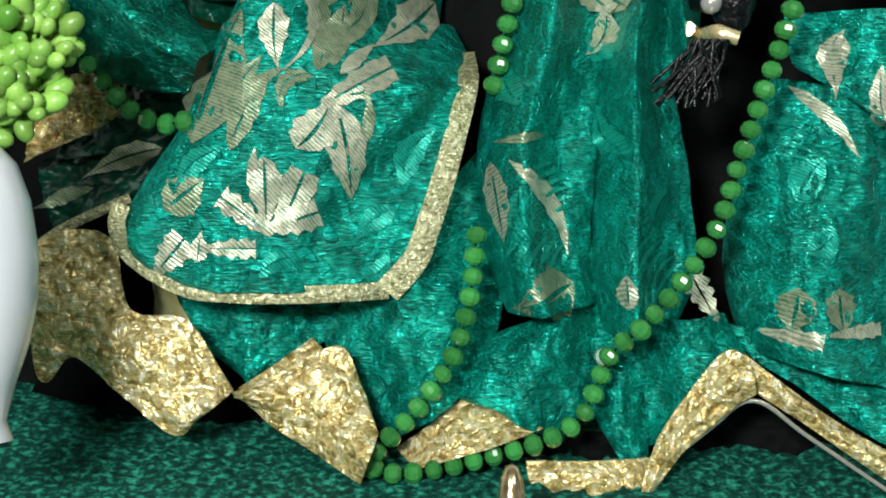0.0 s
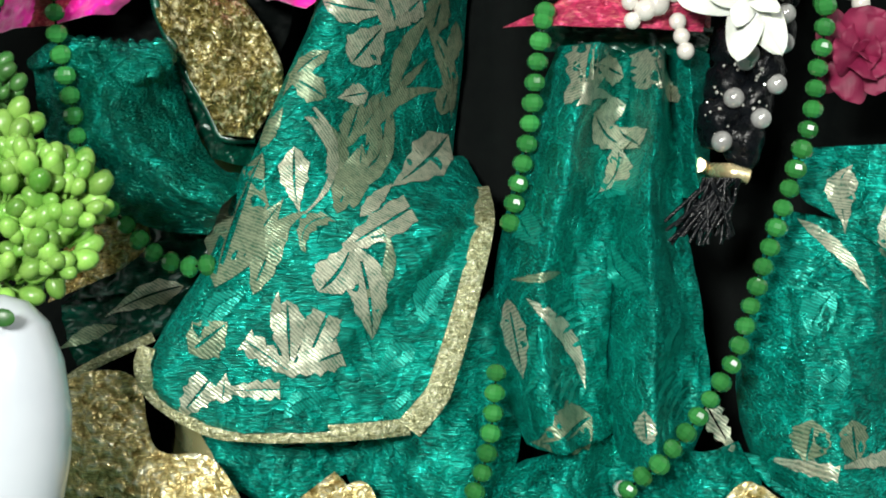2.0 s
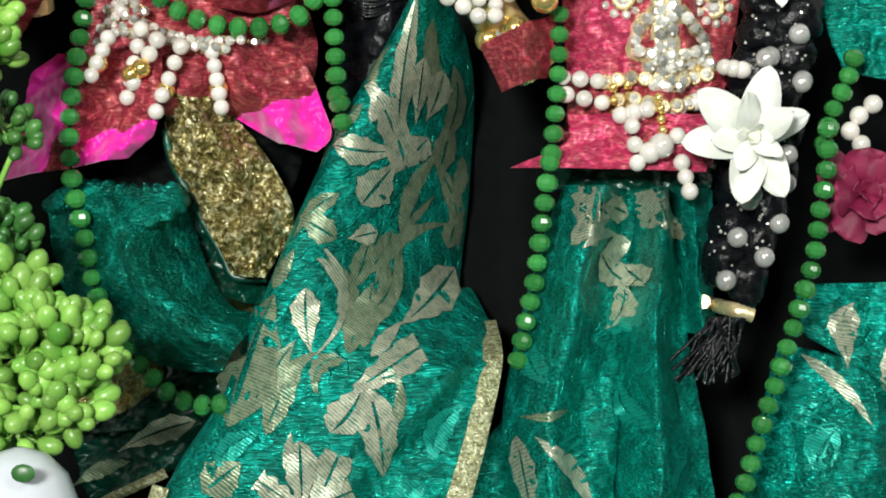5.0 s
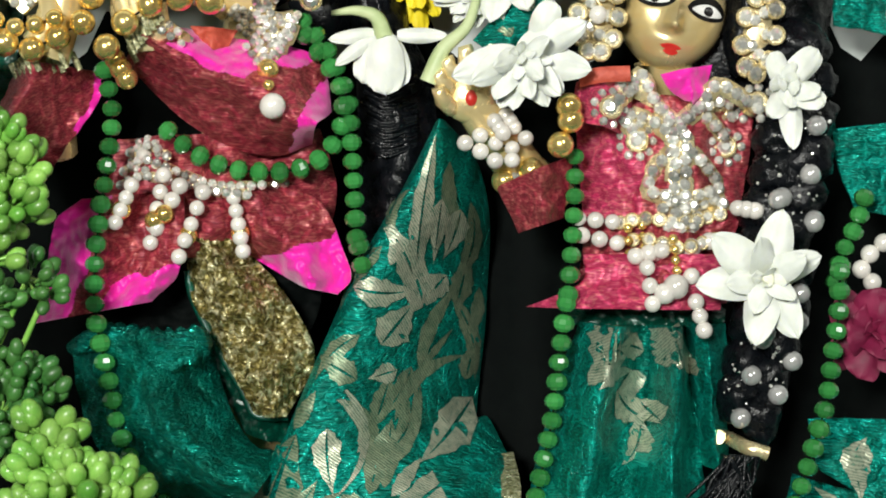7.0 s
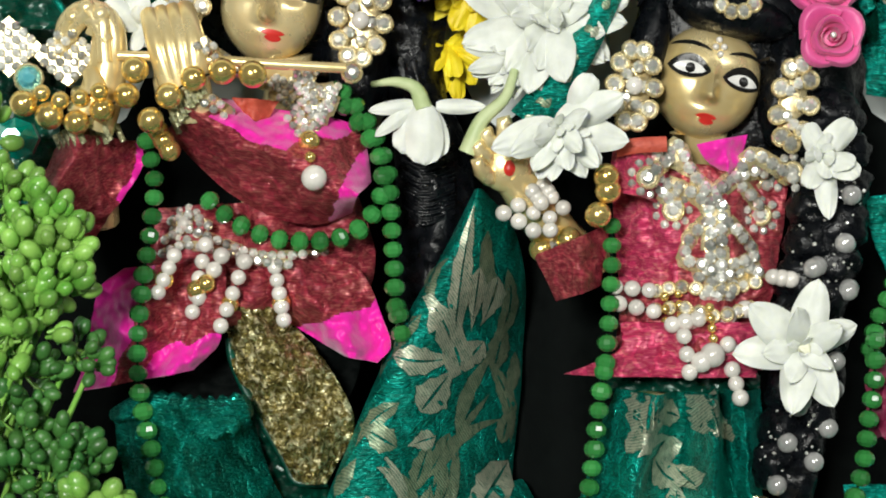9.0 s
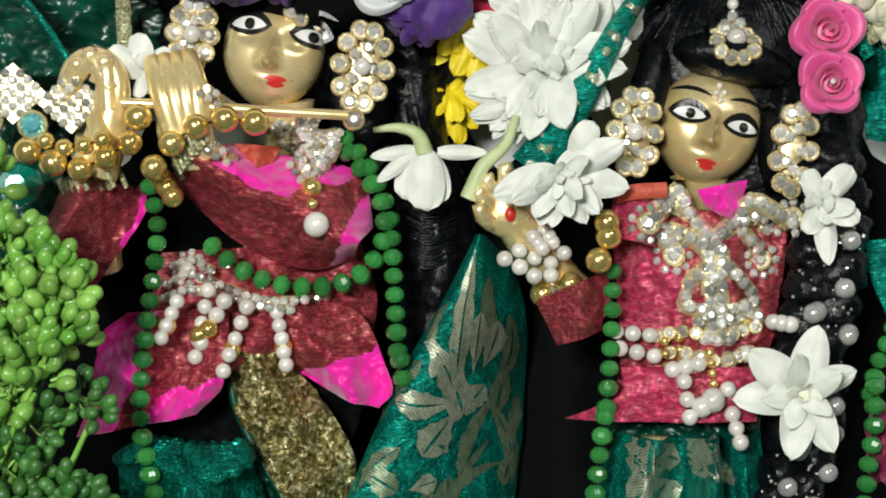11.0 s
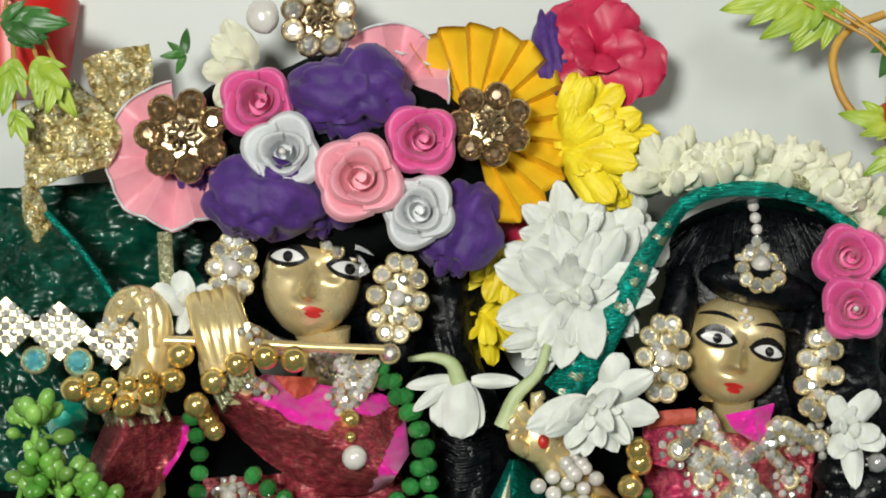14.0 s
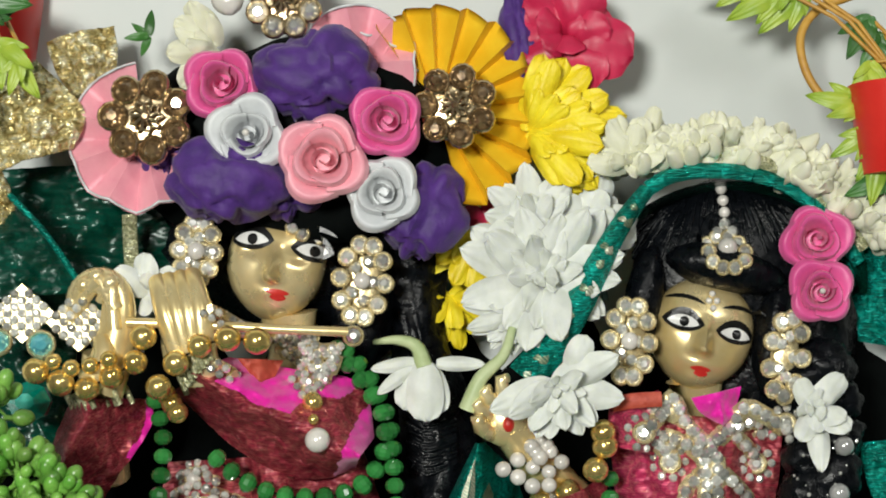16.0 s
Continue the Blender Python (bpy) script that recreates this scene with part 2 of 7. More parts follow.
class Geo:
    """Verts and faces of one mesh, in altar axes."""

    def __init__(self):
        self.v, self.f, self.m = [], [], []

    def put(self, verts, faces, m=0):
        k = len(self.v)
        self.v += [Vector(p) for p in verts]
        self.f += [tuple(i + k for i in face) for face in faces]
        self.m += [m] * len(faces)
        return self

    def ball(self, c, r, seg=12, rings=8, turn=None, m=0):
        r = (r, r, r) if not isinstance(r, tuple) else r
        turn = turn or Matrix.Identity(3)
        pts = [Vector((0, 0, 1))]
        for i in range(1, rings):
            a = math.pi * i / rings
            pts += [Vector((math.sin(a) * math.cos(2 * math.pi * j / seg), math.sin(a) * math.sin(2 * math.pi * j / seg), math.cos(a))) for j in range(seg)]
        pts.append(Vector((0, 0, -1)))
        faces = [(0, 1 + j, 1 + (j + 1) % seg) for j in range(seg)]
        for i in range(rings - 2):
            a, b = 1 + i * seg, 1 + (i + 1) * seg
            faces += [(a + j, b + j, b + (j + 1) % seg, a + (j + 1) % seg) for j in range(seg)]
        a = 1 + (rings - 2) * seg
        faces += [(a + j, len(pts) - 1, a + (j + 1) % seg) for j in range(seg)]
        return self.put([Vector(c) + turn @ Vector((p.x * r[0], p.y * r[1], p.z * r[2])) for p in pts], faces, m)

    def tube(self, path, radius, seg=8, flat=1.0, m=0):
        """A round-ended rod along path; radius: one, or one for each point; flat: depth over width."""
        path = [Vector(p) for p in path]
        n, pts = len(path), []
        for i, p in enumerate(path):
            d = (path[min(i + 1, n - 1)] - path[max(i - 1, 0)]).normalized()
            side = d.cross(vec(0, 1, 0))
            side = side.normalized() if side.length > 1e-4 else vec(1, 0, 0)
            up = side.cross(d).normalized()
            r = radius[i] if isinstance(radius, (list, tuple)) else radius
            pts += [p + r * (math.cos(2 * math.pi * j / seg) * side + flat * math.sin(2 * math.pi * j / seg) * up) for j in range(seg)]
        faces = [(i * seg + j, i * seg + (j + 1) % seg, (i + 1) * seg + (j + 1) % seg, (i + 1) * seg + j) for i in range(n - 1) for j in range(seg)]
        faces += [tuple(range(seg)), tuple(range((n - 1) * seg, n * seg))]
        return self.put(pts, faces, m)

    def grid(self, at, nu, nv, thick=0.0008, m=0):
        """A cloth of real thickness: at(a, b) gives its front for a, b in 0..1."""
        front = [Vector(at(i / nu, j / nv)) for j in range(nv + 1) for i in range(nu + 1)]
        back = [p + vec(0, thick, 0) for p in front]
        n, w = len(front), nu + 1
        faces = [(j * w + i, j * w + i + 1, (j + 1) * w + i + 1, (j + 1) * w + i) for j in range(nv) for i in range(nu)]
        faces += [tuple(n + k for k in reversed(q)) for q in faces]
        rim = [i for i in range(nu)] + [j * w + nu for j in range(nv)] + [nv * w + i for i in range(nu, 0, -1)] + [j * w for j in range(nv, 0, -1)]
        faces += [(a, b, n + b, n + a) for a, b in zip(rim, rim[1:] + rim[:1])]
        return self.put(front + back, faces, m)

    def mesh(self, name, mats, base, smooth=True):
        me = bpy.data.meshes.new(name)
        me.from_pydata([p - base for p in self.v], [], self.f)
        for mat in mats:
            me.materials.append(mat)
        me.polygons.foreach_set("material_index", self.m)
        me.polygons.foreach_set("use_smooth", [smooth] * len(self.f))
        me.update()
        if smooth:
            me.set_sharp_from_angle(angle=radians(76))
        return me


def solid(key, geo):
    """Keeps a mesh for later things to lie on."""
    SOLIDS[key] = BVHTree.FromPolygons([tuple(p) for p in geo.v], geo.f)


def front(u, v, default=0.005, only=None):
    """The depth of the foremost kept surface at (u, v)."""
    best = None
    for key, tree in SOLIDS.items():
        if only and key not in only:
            continue
        hit = tree.ray_cast(vec(u, -0.4, v), vec(0, 1, 0))
        if hit[0] is not None and (best is None or hit[0].y < best):
            best = hit[0].y
    return default if best is None else best


def thing(name, base, label, category, group="", kind=""):
    ob = new(name)
    ob.empty_display_size = 0.01
    BASE[ob] = Vector(base)
    ob.matrix_world = ALTAR @ Matrix.Translation(base)
    return tagged(ob, label, category, group, kind)


def part(name, geo, mats, parent, label="", smooth=True, keep=""):
    mats = mats if isinstance(mats, list) else [mats]
    ob = new(name, geo.mesh(name, mats, BASE[parent], smooth))
    ob.parent = parent
    BASE[ob] = BASE[parent]
    if keep:
        solid(keep, geo)
    return tagged(ob, label)


def solo(name, geo, mats, label, category, group="", kind="", smooth=True, keep=""):
    mats = mats if isinstance(mats, list) else [mats]
    lo = min(p.z for p in geo.v)
    base = vec(sum(p.x for p in geo.v) / len(geo.v), sum(p.y for p in geo.v) / len(geo.v), lo)
    ob = new(name, geo.mesh(name, mats, base, smooth))
    ob.matrix_world = ALTAR @ Matrix.Translation(base)
    BASE[ob] = base
    if keep:
        solid(keep, geo)
    return tagged(ob, label, category, group, kind)


def piece(name, mesh, parent, place, turn=None, size=1.0):
    """One of many alike parts that share a mesh; place and turn in altar axes."""
    ob = new(name, mesh)
    ob.parent = parent
    size = size if isinstance(size, tuple) else (size, size, size)
    ob.matrix_basis = Matrix.LocRotScale(Vector(place) - BASE[parent], turn, size)
    return ob


def curve(points, n):
    """n + 1 points, evenly spaced along a smooth curve through the given ones."""
    p = [Vector(q) for q in points]
    p = [2 * p[0] - p[1]] + p + [2 * p[-1] - p[-2]]
    fine = []
    for i in range(1, len(p) - 2):
        a, b, c, d = p[i - 1 : i + 3]
        for k in range(24):
            t = k / 24
            fine.append(0.5 * (2 * b + (c - a) * t + (2 * a - 5 * b + 4 * c - d) * t * t + (3 * b - a - 3 * c + d) * t**3))
    fine.append(p[-2])
    run = [0.0]
    for a, b in zip(fine, fine[1:]):
        run.append(run[-1] + (b - a).length)
    out, j = [], 0
    for i in range(n + 1):
        want = run[-1] * i / n
        while j < len(run) - 2 and run[j + 1] < want:
            j += 1
        t = (want - run[j]) / max(1e-9, run[j + 1] - run[j])
        out.append(fine[j].lerp(fine[j + 1], t))
    return out


def length(points):
    c = curve(points, 60)
    return sum((b - a).length for a, b in zip(c, c[1:]))


def flat2(points):
    return [vec(p[0], p[1], 0) for p in points]


def cloth(left, right, depth, nu=40, nv=60, thick=0.0008, crease=0.0006, scale=70.0, seed=0.0, sag=0.0):
    """A cloth between two edges, each given from top to bottom as (u, v); depth(a, b) gives w."""
    le, re = curve(flat2(left), nv), curve(flat2(right), nv)

    def at(a, b):
        j = min(nv, round(b * nv))
        p = le[j].lerp(re[j], a)
        w = depth(a, b) + crease * noise.fractal(vec(p.x * scale + seed, p.y * scale, seed), 0.6, 2.0, 4)
        return vec(p.x, w, p.y - sag * b * b * 4 * a * (1 - a))

    return Geo().grid(at, nu, nv, thick)


def ribbon(path, width, dome=0.0006, thick=0.0008, n=60, cross=6, lift=0.0, wave=0.0):
    """A trim that lies along path, over what is there, or along its own depths."""
    pts = curve(path, n)

    def at(a, b):
        i = round(b * n)
        d = pts[min(i + 1, n)] - pts[max(i - 1, 0)]
        d.y = 0
        side = vec(d.z, 0, -d.x).normalized()
        wd = width[0] + (width[1] - width[0]) * b if isinstance(width, tuple) else width
        p = pts[i] + side * wd * (a - 0.5)
        p.y = pts[i].y - dome * (1 - (2 * a - 1) ** 2) - lift + wave * math.sin(b * 40) * a
        return p

    return Geo().grid(at, cross, n, thick)


# ---- setting ----
def slab(name, x0, x1, y0, y1, z0, z1, mat, label):
    me = bpy.data.meshes.new(name)
    v = [(x, y, z) for x in (x0, x1) for y in (y0, y1) for z in (z0, z1)]
    me.from_pydata(v, [], [(0, 1, 3, 2), (4, 6, 7, 5), (0, 4, 5, 1), (2, 3, 7, 6), (0, 2, 6, 4), (1, 5, 7, 3)])
    me.materials.append(mat)
    return tagged(new(name, me), label, name.split("_")[0], kind="structure")


WALL_Y = 0.118
slab("wall_north", -1.5, 1.5, WALL_Y, WALL_Y + 0.1, -0.8, 1.6, WALL, "plain white painted wall behind the altar")
slab("wall_south", -1.5, 1.5, -2.1, -2.0, -0.8, 1.6, ROOM, "plain grey wall behind the viewer")
slab("wall_east", 1.5, 1.6, -2.1, WALL_Y + 0.1, -0.8, 1.6, ROOM, "plain grey side wall")
slab("wall_west", -1.6, -1.5, -2.1, WALL_Y + 0.1, -0.8, 1.6, ROOM, "plain grey side wall")
slab("ceiling", -1.6, 1.6, -2.1, WALL_Y + 0.1, 1.6, 1.7, ROOM, "plain grey ceiling")
slab("floor", -1.6, 1.6, -2.1, WALL_Y, -0.9, -0.8, ROOM, "plain grey floor")


def carpet():
    geo, n = Geo(), 150
    w, d = 0.36, 0.19
    pts = []
    for j in range(n + 1):
        for i in range(n * 2 + 1):
            x, y = -w + 2 * w * i / (2 * n), -d + (d + WALL_Y - 0.004) * j / n
            pts.append(vec(x, y, 0.0009 * noise.fractal(vec(x * 420, y * 420, 3), 0.5, 2, 3)))
    k = 2 * n + 1
    geo.put(pts, [(j * k + i, j * k + i + 1, (j + 1) * k + i + 1, (j + 1) * k + i) for j in range(n) for i in range(2 * n)])
    geo.v += [vec(p.x, p.y, -0.02) for p in pts]
    m = len(pts)
    edge = list(range(2 * n + 1)) + [j * k + 2 * n for j in range(1, n + 1)] + [n * k + i for i in range(2 * n - 1, -1, -1)] + [j * k for j in range(n - 1, 0, -1)]
    for a, b in zip(edge, edge[1:] + edge[:1]):
        geo.f.append((a, a + m, b + m, b))
        geo.m.append(0)
    me = geo.mesh("ground", [CARPET], vec(0, 0, 0))
    return tagged(new("ground", me), "dark green flecked carpet cloth on the altar", "carpet", kind="structure")


carpet()
slab("altar_platform", -0.37, 0.37, -0.2, WALL_Y, -0.8, -0.012, ROOM, "plain platform under the carpet")


# ---- robes and drapes ----
def bend(a, k=1.0):
    return 1 - abs(2 * a - 1) ** (2 * k)


# black sheet added behind the pair; its colour stands in for shade in gaps
def gap_shade_sheet():
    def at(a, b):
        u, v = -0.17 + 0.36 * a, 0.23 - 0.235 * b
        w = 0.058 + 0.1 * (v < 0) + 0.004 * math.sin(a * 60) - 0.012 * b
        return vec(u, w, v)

    solo("dark_gap_sheet", Geo().grid(at, 60, 30, 0.001), BLACK, "plain black sheet added behind the pair to darken the gaps", "cloth")


gap_shade_sheet()

# the long skirt of the right figure, in gathered panels, with its gold hem
skirt = thing("brocade_skirt", (0.08, 0.02, 0.0), "green silk brocade skirt with gathered panels and gold hem", "skirt")


def zoned(geo, nu, nv, test, seed):
    """Gives the second material to the front faces for which test(a, b) holds, with a frayed border."""
    for j in range(nv):
        for i in range(nu):
            a, b = (i + 0.5) / nu, (j + 0.5) / nv
            if test(a + 0.06 * noise.noise(vec(a * 7, b * 7, seed)), b + 0.06 * noise.noise(vec(a * 7, b * 7, seed + 9))):
                geo.m[j * nu + i] = 1
    return geo


def panel(name, left, right, w0, w1, bulge, seed, folds=0, amp=0.0, mat=GREEN, keep=None, crease=0.0042, parent=None, label="", nu=44, nv=60, scale=62.0, skew=0.5, zone=None):
    def depth(a, b):
        c = a ** (math.log(0.5) / math.log(skew))
        return w0 + (w1 - w0) * b - bulge * bend(c, 0.6) + amp * math.sin(folds * 2 * math.pi * a + b * 2)

    geo = cloth(left, right, depth, nu, nv, seed=seed, crease=crease, scale=scale)
    if zone:
        zoned(geo, nu, nv, zone, seed)
    return part(name, geo, mat, parent or skirt, label, keep=keep or f"{name}{seed}")


panel("panel", [(0.0566, 0.0120, 0.1421)[::2], (0.0502, 0.1247), (0.0418, 0.0923), (0.0404, 0.0767), (0.0414, 0.0588), (0.0486, 0.0410)], [(0.0755, 0.1409), (0.0748, 0.1289), (0.0714, 0.1007), (0.0693, 0.0730), (0.0689, 0.0593), (0.0706, 0.0441)], 0.018, 0.010, 0.022, 1.0, skew=0.4, folds=1.6, amp=0.0028)
panel("panel", [(0.0752, 0.1409), (0.0741, 0.1247), (0.0692, 0.1007), (0.0679, 0.0730), (0.0676, 0.0524), (0.0714, 0.0372)], [(0.0860, 0.1416), (0.0875, 0.1247), (0.0897, 0.0979), (0.0940, 0.0734), (0.0952, 0.0501), (0.0900, 0.0362)], 0.022, 0.014, 0.024, 2.0, skew=0.4, folds=1.4, amp=0.0026)
panel("panel", [(0.0853, 0.1416), (0.0861, 0.1247), (0.0890, 0.1036)], [(0.0966, 0.1409), (0.0967, 0.1247), (0.0967, 0.1036)], 0.024, 0.020, 0.016, 2.6, skew=0.35)
panel("panel", [(0.1137, 0.1008), (0.1094, 0.0887), (0.1032, 0.0612), (0.1050, 0.0420), (0.1101, 0.0324)], [(0.1547, 0.0924), (0.1572, 0.0895), (0.1580, 0.0621), (0.1588, 0.0373), (0.1593, 0.0207)], 0.020, 0.010, 0.020, 3.0, nu=60, skew=0.3, folds=1.2, amp=0.0025)
panel("panel", [(0.1157, 0.1163), (0.1168, 0.1093), (0.1179, 0.1036), (0.1222, 0.1008)], [(0.1574, 0.1178), (0.1575, 0.1037), (0.1576, 0.0839), (0.1577, 0.0754)], 0.012, 0.006, 0.012, 4.0)
panel("panel", [(0.0018, 0.0361), (0.0039, 0.0292), (0.0131, 0.0182), (0.0201, 0.0086)], [(0.0437, 0.0850), (0.0455, 0.0589), (0.0472, 0.0410), (0.0406, 0.0229)], 0.020, 0.010, 0.016, 5.0)
panel("panel", [(0.0487, 0.0369), (0.0350, 0.0297), (0.0310, 0.0213), (0.0393, 0.0215)], [(0.0712, 0.0483), (0.0720, 0.0414), (0.0710, 0.0220), (0.0630, 0.0093)], 0.012, 0.006, 0.014, 6.0)
panel("panel", [(0.0699, 0.0414), (0.0681, 0.0303), (0.0697, 0.0178), (0.0769, 0.0054)], [(0.0844, 0.0416), (0.0832, 0.0305), (0.0835, 0.0194), (0.0838, 0.0055)], 0.012, 0.004, 0.006, 6.5)
panel("panel", [(0.0830, 0.0402), (0.0819, 0.0305), (0.0828, 0.0194), (0.0837, 0.0083)], [(0.1023, 0.0419), (0.1051, 0.0364), (0.1080, 0.0309), (0.1040, 0.0253)], 0.010, 0.006, 0.014, 7.0)
panel("panel", [(0.1037, 0.0392), (0.1094, 0.0310), (0.1206, 0.0242), (0.1318, 0.0161)], [(0.1589, 0.0346), (0.1592, 0.0235), (0.1595, 0.0124), (0.1599, 0.0012)], 0.010, 0.002, 0.006, 8.0)
panel("panel", [(-0.0384, 0.0520), (-0.0342, 0.0397), (-0.0258, 0.0287), (-0.0174, 0.0219)], [(0.0072, 0.0459), (0.0100, 0.0376), (0.0018, 0.0319), (-0.0147, 0.0219)], 0.022, 0.016, 0.006, 9.0)


def hem(left, right, w0, w1, bulge, seed):
    panel("gold_hem", left, right, w0, w1, bulge, seed, mat=GOLD_CLOTH, crease=0.0012, scale=160.0, label="gold brocade hem")


def hem_band(upper, lower, w0, w1, bulge, seed, folds):
    """A stretch of hem between its upper and lower edge; it runs on in waves."""
    panel("gold_hem", upper, lower, w0, w1, bulge, seed, folds=folds, amp=0.0012, mat=GOLD_CLOTH, crease=0.0012, scale=160.0, label="gold brocade hem", nu=30, nv=70)


hem_band([(-0.0702, 0.0560), (-0.0602, 0.0601), (-0.0492, 0.0576), (-0.0444, 0.0409), (-0.0309, 0.0389), (-0.0228, 0.0283), (-0.0185, 0.0214)], [(-0.0698, 0.0349), (-0.0680, 0.0252), (-0.0645, 0.0225), (-0.0582, 0.0290), (-0.0465, 0.0203), (-0.0328, 0.0104), (-0.0263, 0.0150)], 0.006, 0.000, 0.005, 11.0, 0.5)
hem_band([(-0.0190, 0.0208), (-0.0070, 0.0262), (0.0071, 0.0329), (0.0128, 0.0233), (0.0170, 0.0120)], [(-0.0169, 0.0194), (-0.0087, 0.0129), (-0.0002, 0.0078), (0.0080, 0.0034), (0.0141, 0.0009)], 0.002, 0.000, 0.005, 12.0, 0.5)
hem([(-0.0188, 0.0205), (-0.0146, 0.0178), (-0.0034, 0.0096), (0.0133, 0.0004)], [(-0.0003, 0.0336), (0.0060, 0.0278), (0.0130, 0.0210), (0.0176, 0.0128)], 0.014, -0.008, 0.006, 13.0)
hem([(0.0215, 0.0072), (0.0243, 0.0052), (0.0271, 0.0039)], [(0.0399, 0.0226), (0.0476, 0.0195), (0.0574, 0.0141)], 0.006, -0.004, 0.005, 14.0)
hem([(0.0534, 0.0057), (0.0541, 0.0015), (0.0556, -0.0008)], [(0.0838, 0.0069), (0.0832, 0.0020), (0.0823, -0.0012)], 0.0, -0.006, 0.004, 15.0)
hem_band([(0.0810, -0.0002), (0.0832, 0.0086), (0.0879, 0.0181), (0.0997, 0.0336), (0.1058, 0.0332)], [(0.0844, 0.0002), (0.0899, 0.0087), (0.0952, 0.0143), (0.1019, 0.0203), (0.1078, 0.0242)], -0.008, -0.009, 0.003, 16.0, 0.5)
hem_band([(0.1055, 0.0333), (0.1178, 0.0242), (0.1290, 0.0167), (0.1424, 0.0093)], [(0.1078, 0.0242), (0.1197, 0.0170), (0.1308, 0.0095), (0.1412, 0.0027)], -0.006, -0.008, 0.003, 17.0, 0.5)
# black sheets added under the hem for the shade in its folds
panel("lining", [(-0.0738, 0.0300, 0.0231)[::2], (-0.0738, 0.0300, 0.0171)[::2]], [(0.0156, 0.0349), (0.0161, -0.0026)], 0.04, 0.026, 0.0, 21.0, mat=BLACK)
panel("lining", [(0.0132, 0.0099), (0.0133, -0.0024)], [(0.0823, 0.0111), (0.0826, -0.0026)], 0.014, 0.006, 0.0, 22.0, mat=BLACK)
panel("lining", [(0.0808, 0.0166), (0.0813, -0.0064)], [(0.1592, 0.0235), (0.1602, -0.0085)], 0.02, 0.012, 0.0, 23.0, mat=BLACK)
part("piping", Geo().tube([vec(p[0], -0.0075, p[1]) for p in curve(flat2([(0.0826, -0.0018), (0.0865, 0.0056), (0.0974, 0.0155), (0.1076, 0.0223), (0.1209, 0.0138), (0.1405, 0.0009)]), 40)], 0.0006, 6), STONE, skirt, "thin silver piping")

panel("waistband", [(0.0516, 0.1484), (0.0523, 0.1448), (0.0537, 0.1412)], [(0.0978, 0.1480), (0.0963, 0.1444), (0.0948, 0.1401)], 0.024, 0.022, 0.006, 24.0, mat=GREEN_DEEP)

# the folded cloths low on the left
fold = thing("green_sash_end", (-0.06, 0.03, 0.05), "green and silver sash end folded by the skirt", "sash")
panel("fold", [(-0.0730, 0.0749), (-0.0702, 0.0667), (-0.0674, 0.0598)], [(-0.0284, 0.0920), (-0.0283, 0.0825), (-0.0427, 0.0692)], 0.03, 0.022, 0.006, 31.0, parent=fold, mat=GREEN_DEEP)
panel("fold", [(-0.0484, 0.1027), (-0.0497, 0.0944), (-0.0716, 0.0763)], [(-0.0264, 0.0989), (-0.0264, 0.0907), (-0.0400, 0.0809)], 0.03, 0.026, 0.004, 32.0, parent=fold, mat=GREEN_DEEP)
part("trim", ribbon([(-0.0718, 0.0200, 0.0546), (-0.0624, 0.0160, 0.0606), (-0.0464, 0.0140, 0.0681)], 0.0025), BORDER, fold, "gold trim")
gold_fold = thing("gold_border_cloth", (-0.07, 0.03, 0.07), "gold brocade border of a folded green cloth", "cloth")
panel("band", [(-0.0676, 0.0983), (-0.0703, 0.0900), (-0.0744, 0.0762)], [(-0.0498, 0.0999), (-0.0483, 0.0917), (-0.0552, 0.0848)], 0.022, 0.018, 0.005, 33.0, parent=gold_fold, mat=GOLD_CLOTH, scale=160.0)

# the draped leg of the left figure
dhoti = thing("draped_trousers", (-0.05, 0.03, 0.07), "shiny green satin draped trousers with a rolled waist fold", "trousers")
panel("leg", [(-0.0759, 0.1370), (-0.0748, 0.1246), (-0.0702, 0.1115), (-0.0590, 0.1014), (-0.0446, 0.0954), (-0.0317, 0.0942)], [(-0.0408, 0.1412), (-0.0383, 0.1302), (-0.0334, 0.1170), (-0.0279, 0.1105), (-0.0243, 0.1097), (-0.0225, 0.1065)], 0.012, 0.010, 0.022, 41.0, parent=dhoti, mat=TROUSER, crease=0.0035, scale=60.0, skew=0.6, nu=70, nv=80)
# recessed fold in the darker green, its shade put into the colour
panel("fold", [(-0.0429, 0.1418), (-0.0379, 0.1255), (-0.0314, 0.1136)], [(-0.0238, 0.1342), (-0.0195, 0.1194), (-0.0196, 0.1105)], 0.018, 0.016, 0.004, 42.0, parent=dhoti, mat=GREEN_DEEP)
part("cuff", Geo().tube(curve([(-0.0664, 0.0020, 0.1397), (-0.0601, -0.0020, 0.1381), (-0.0534, -0.0040, 0.1364), (-0.0463, -0.0040, 0.1369), (-0.0397, 0.0000, 0.1396)], 26), [0.0034 + 0.0022 * math.sin(math.pi * i / 26) + 0.0007 * math.sin(i * 1.9) for i in range(27)], 16, 0.8), TROUSER, dhoti, "rolled satin waist fold")
part("cuff", Geo().tube(curve([(-0.0751, 0.0060, 0.1368), (-0.0700, 0.0020, 0.1387), (-0.0651, 0.0000, 0.1395)], 10), [0.0018 + 0.0002 * i for i in range(11)], 10), TROUSER, dhoti)

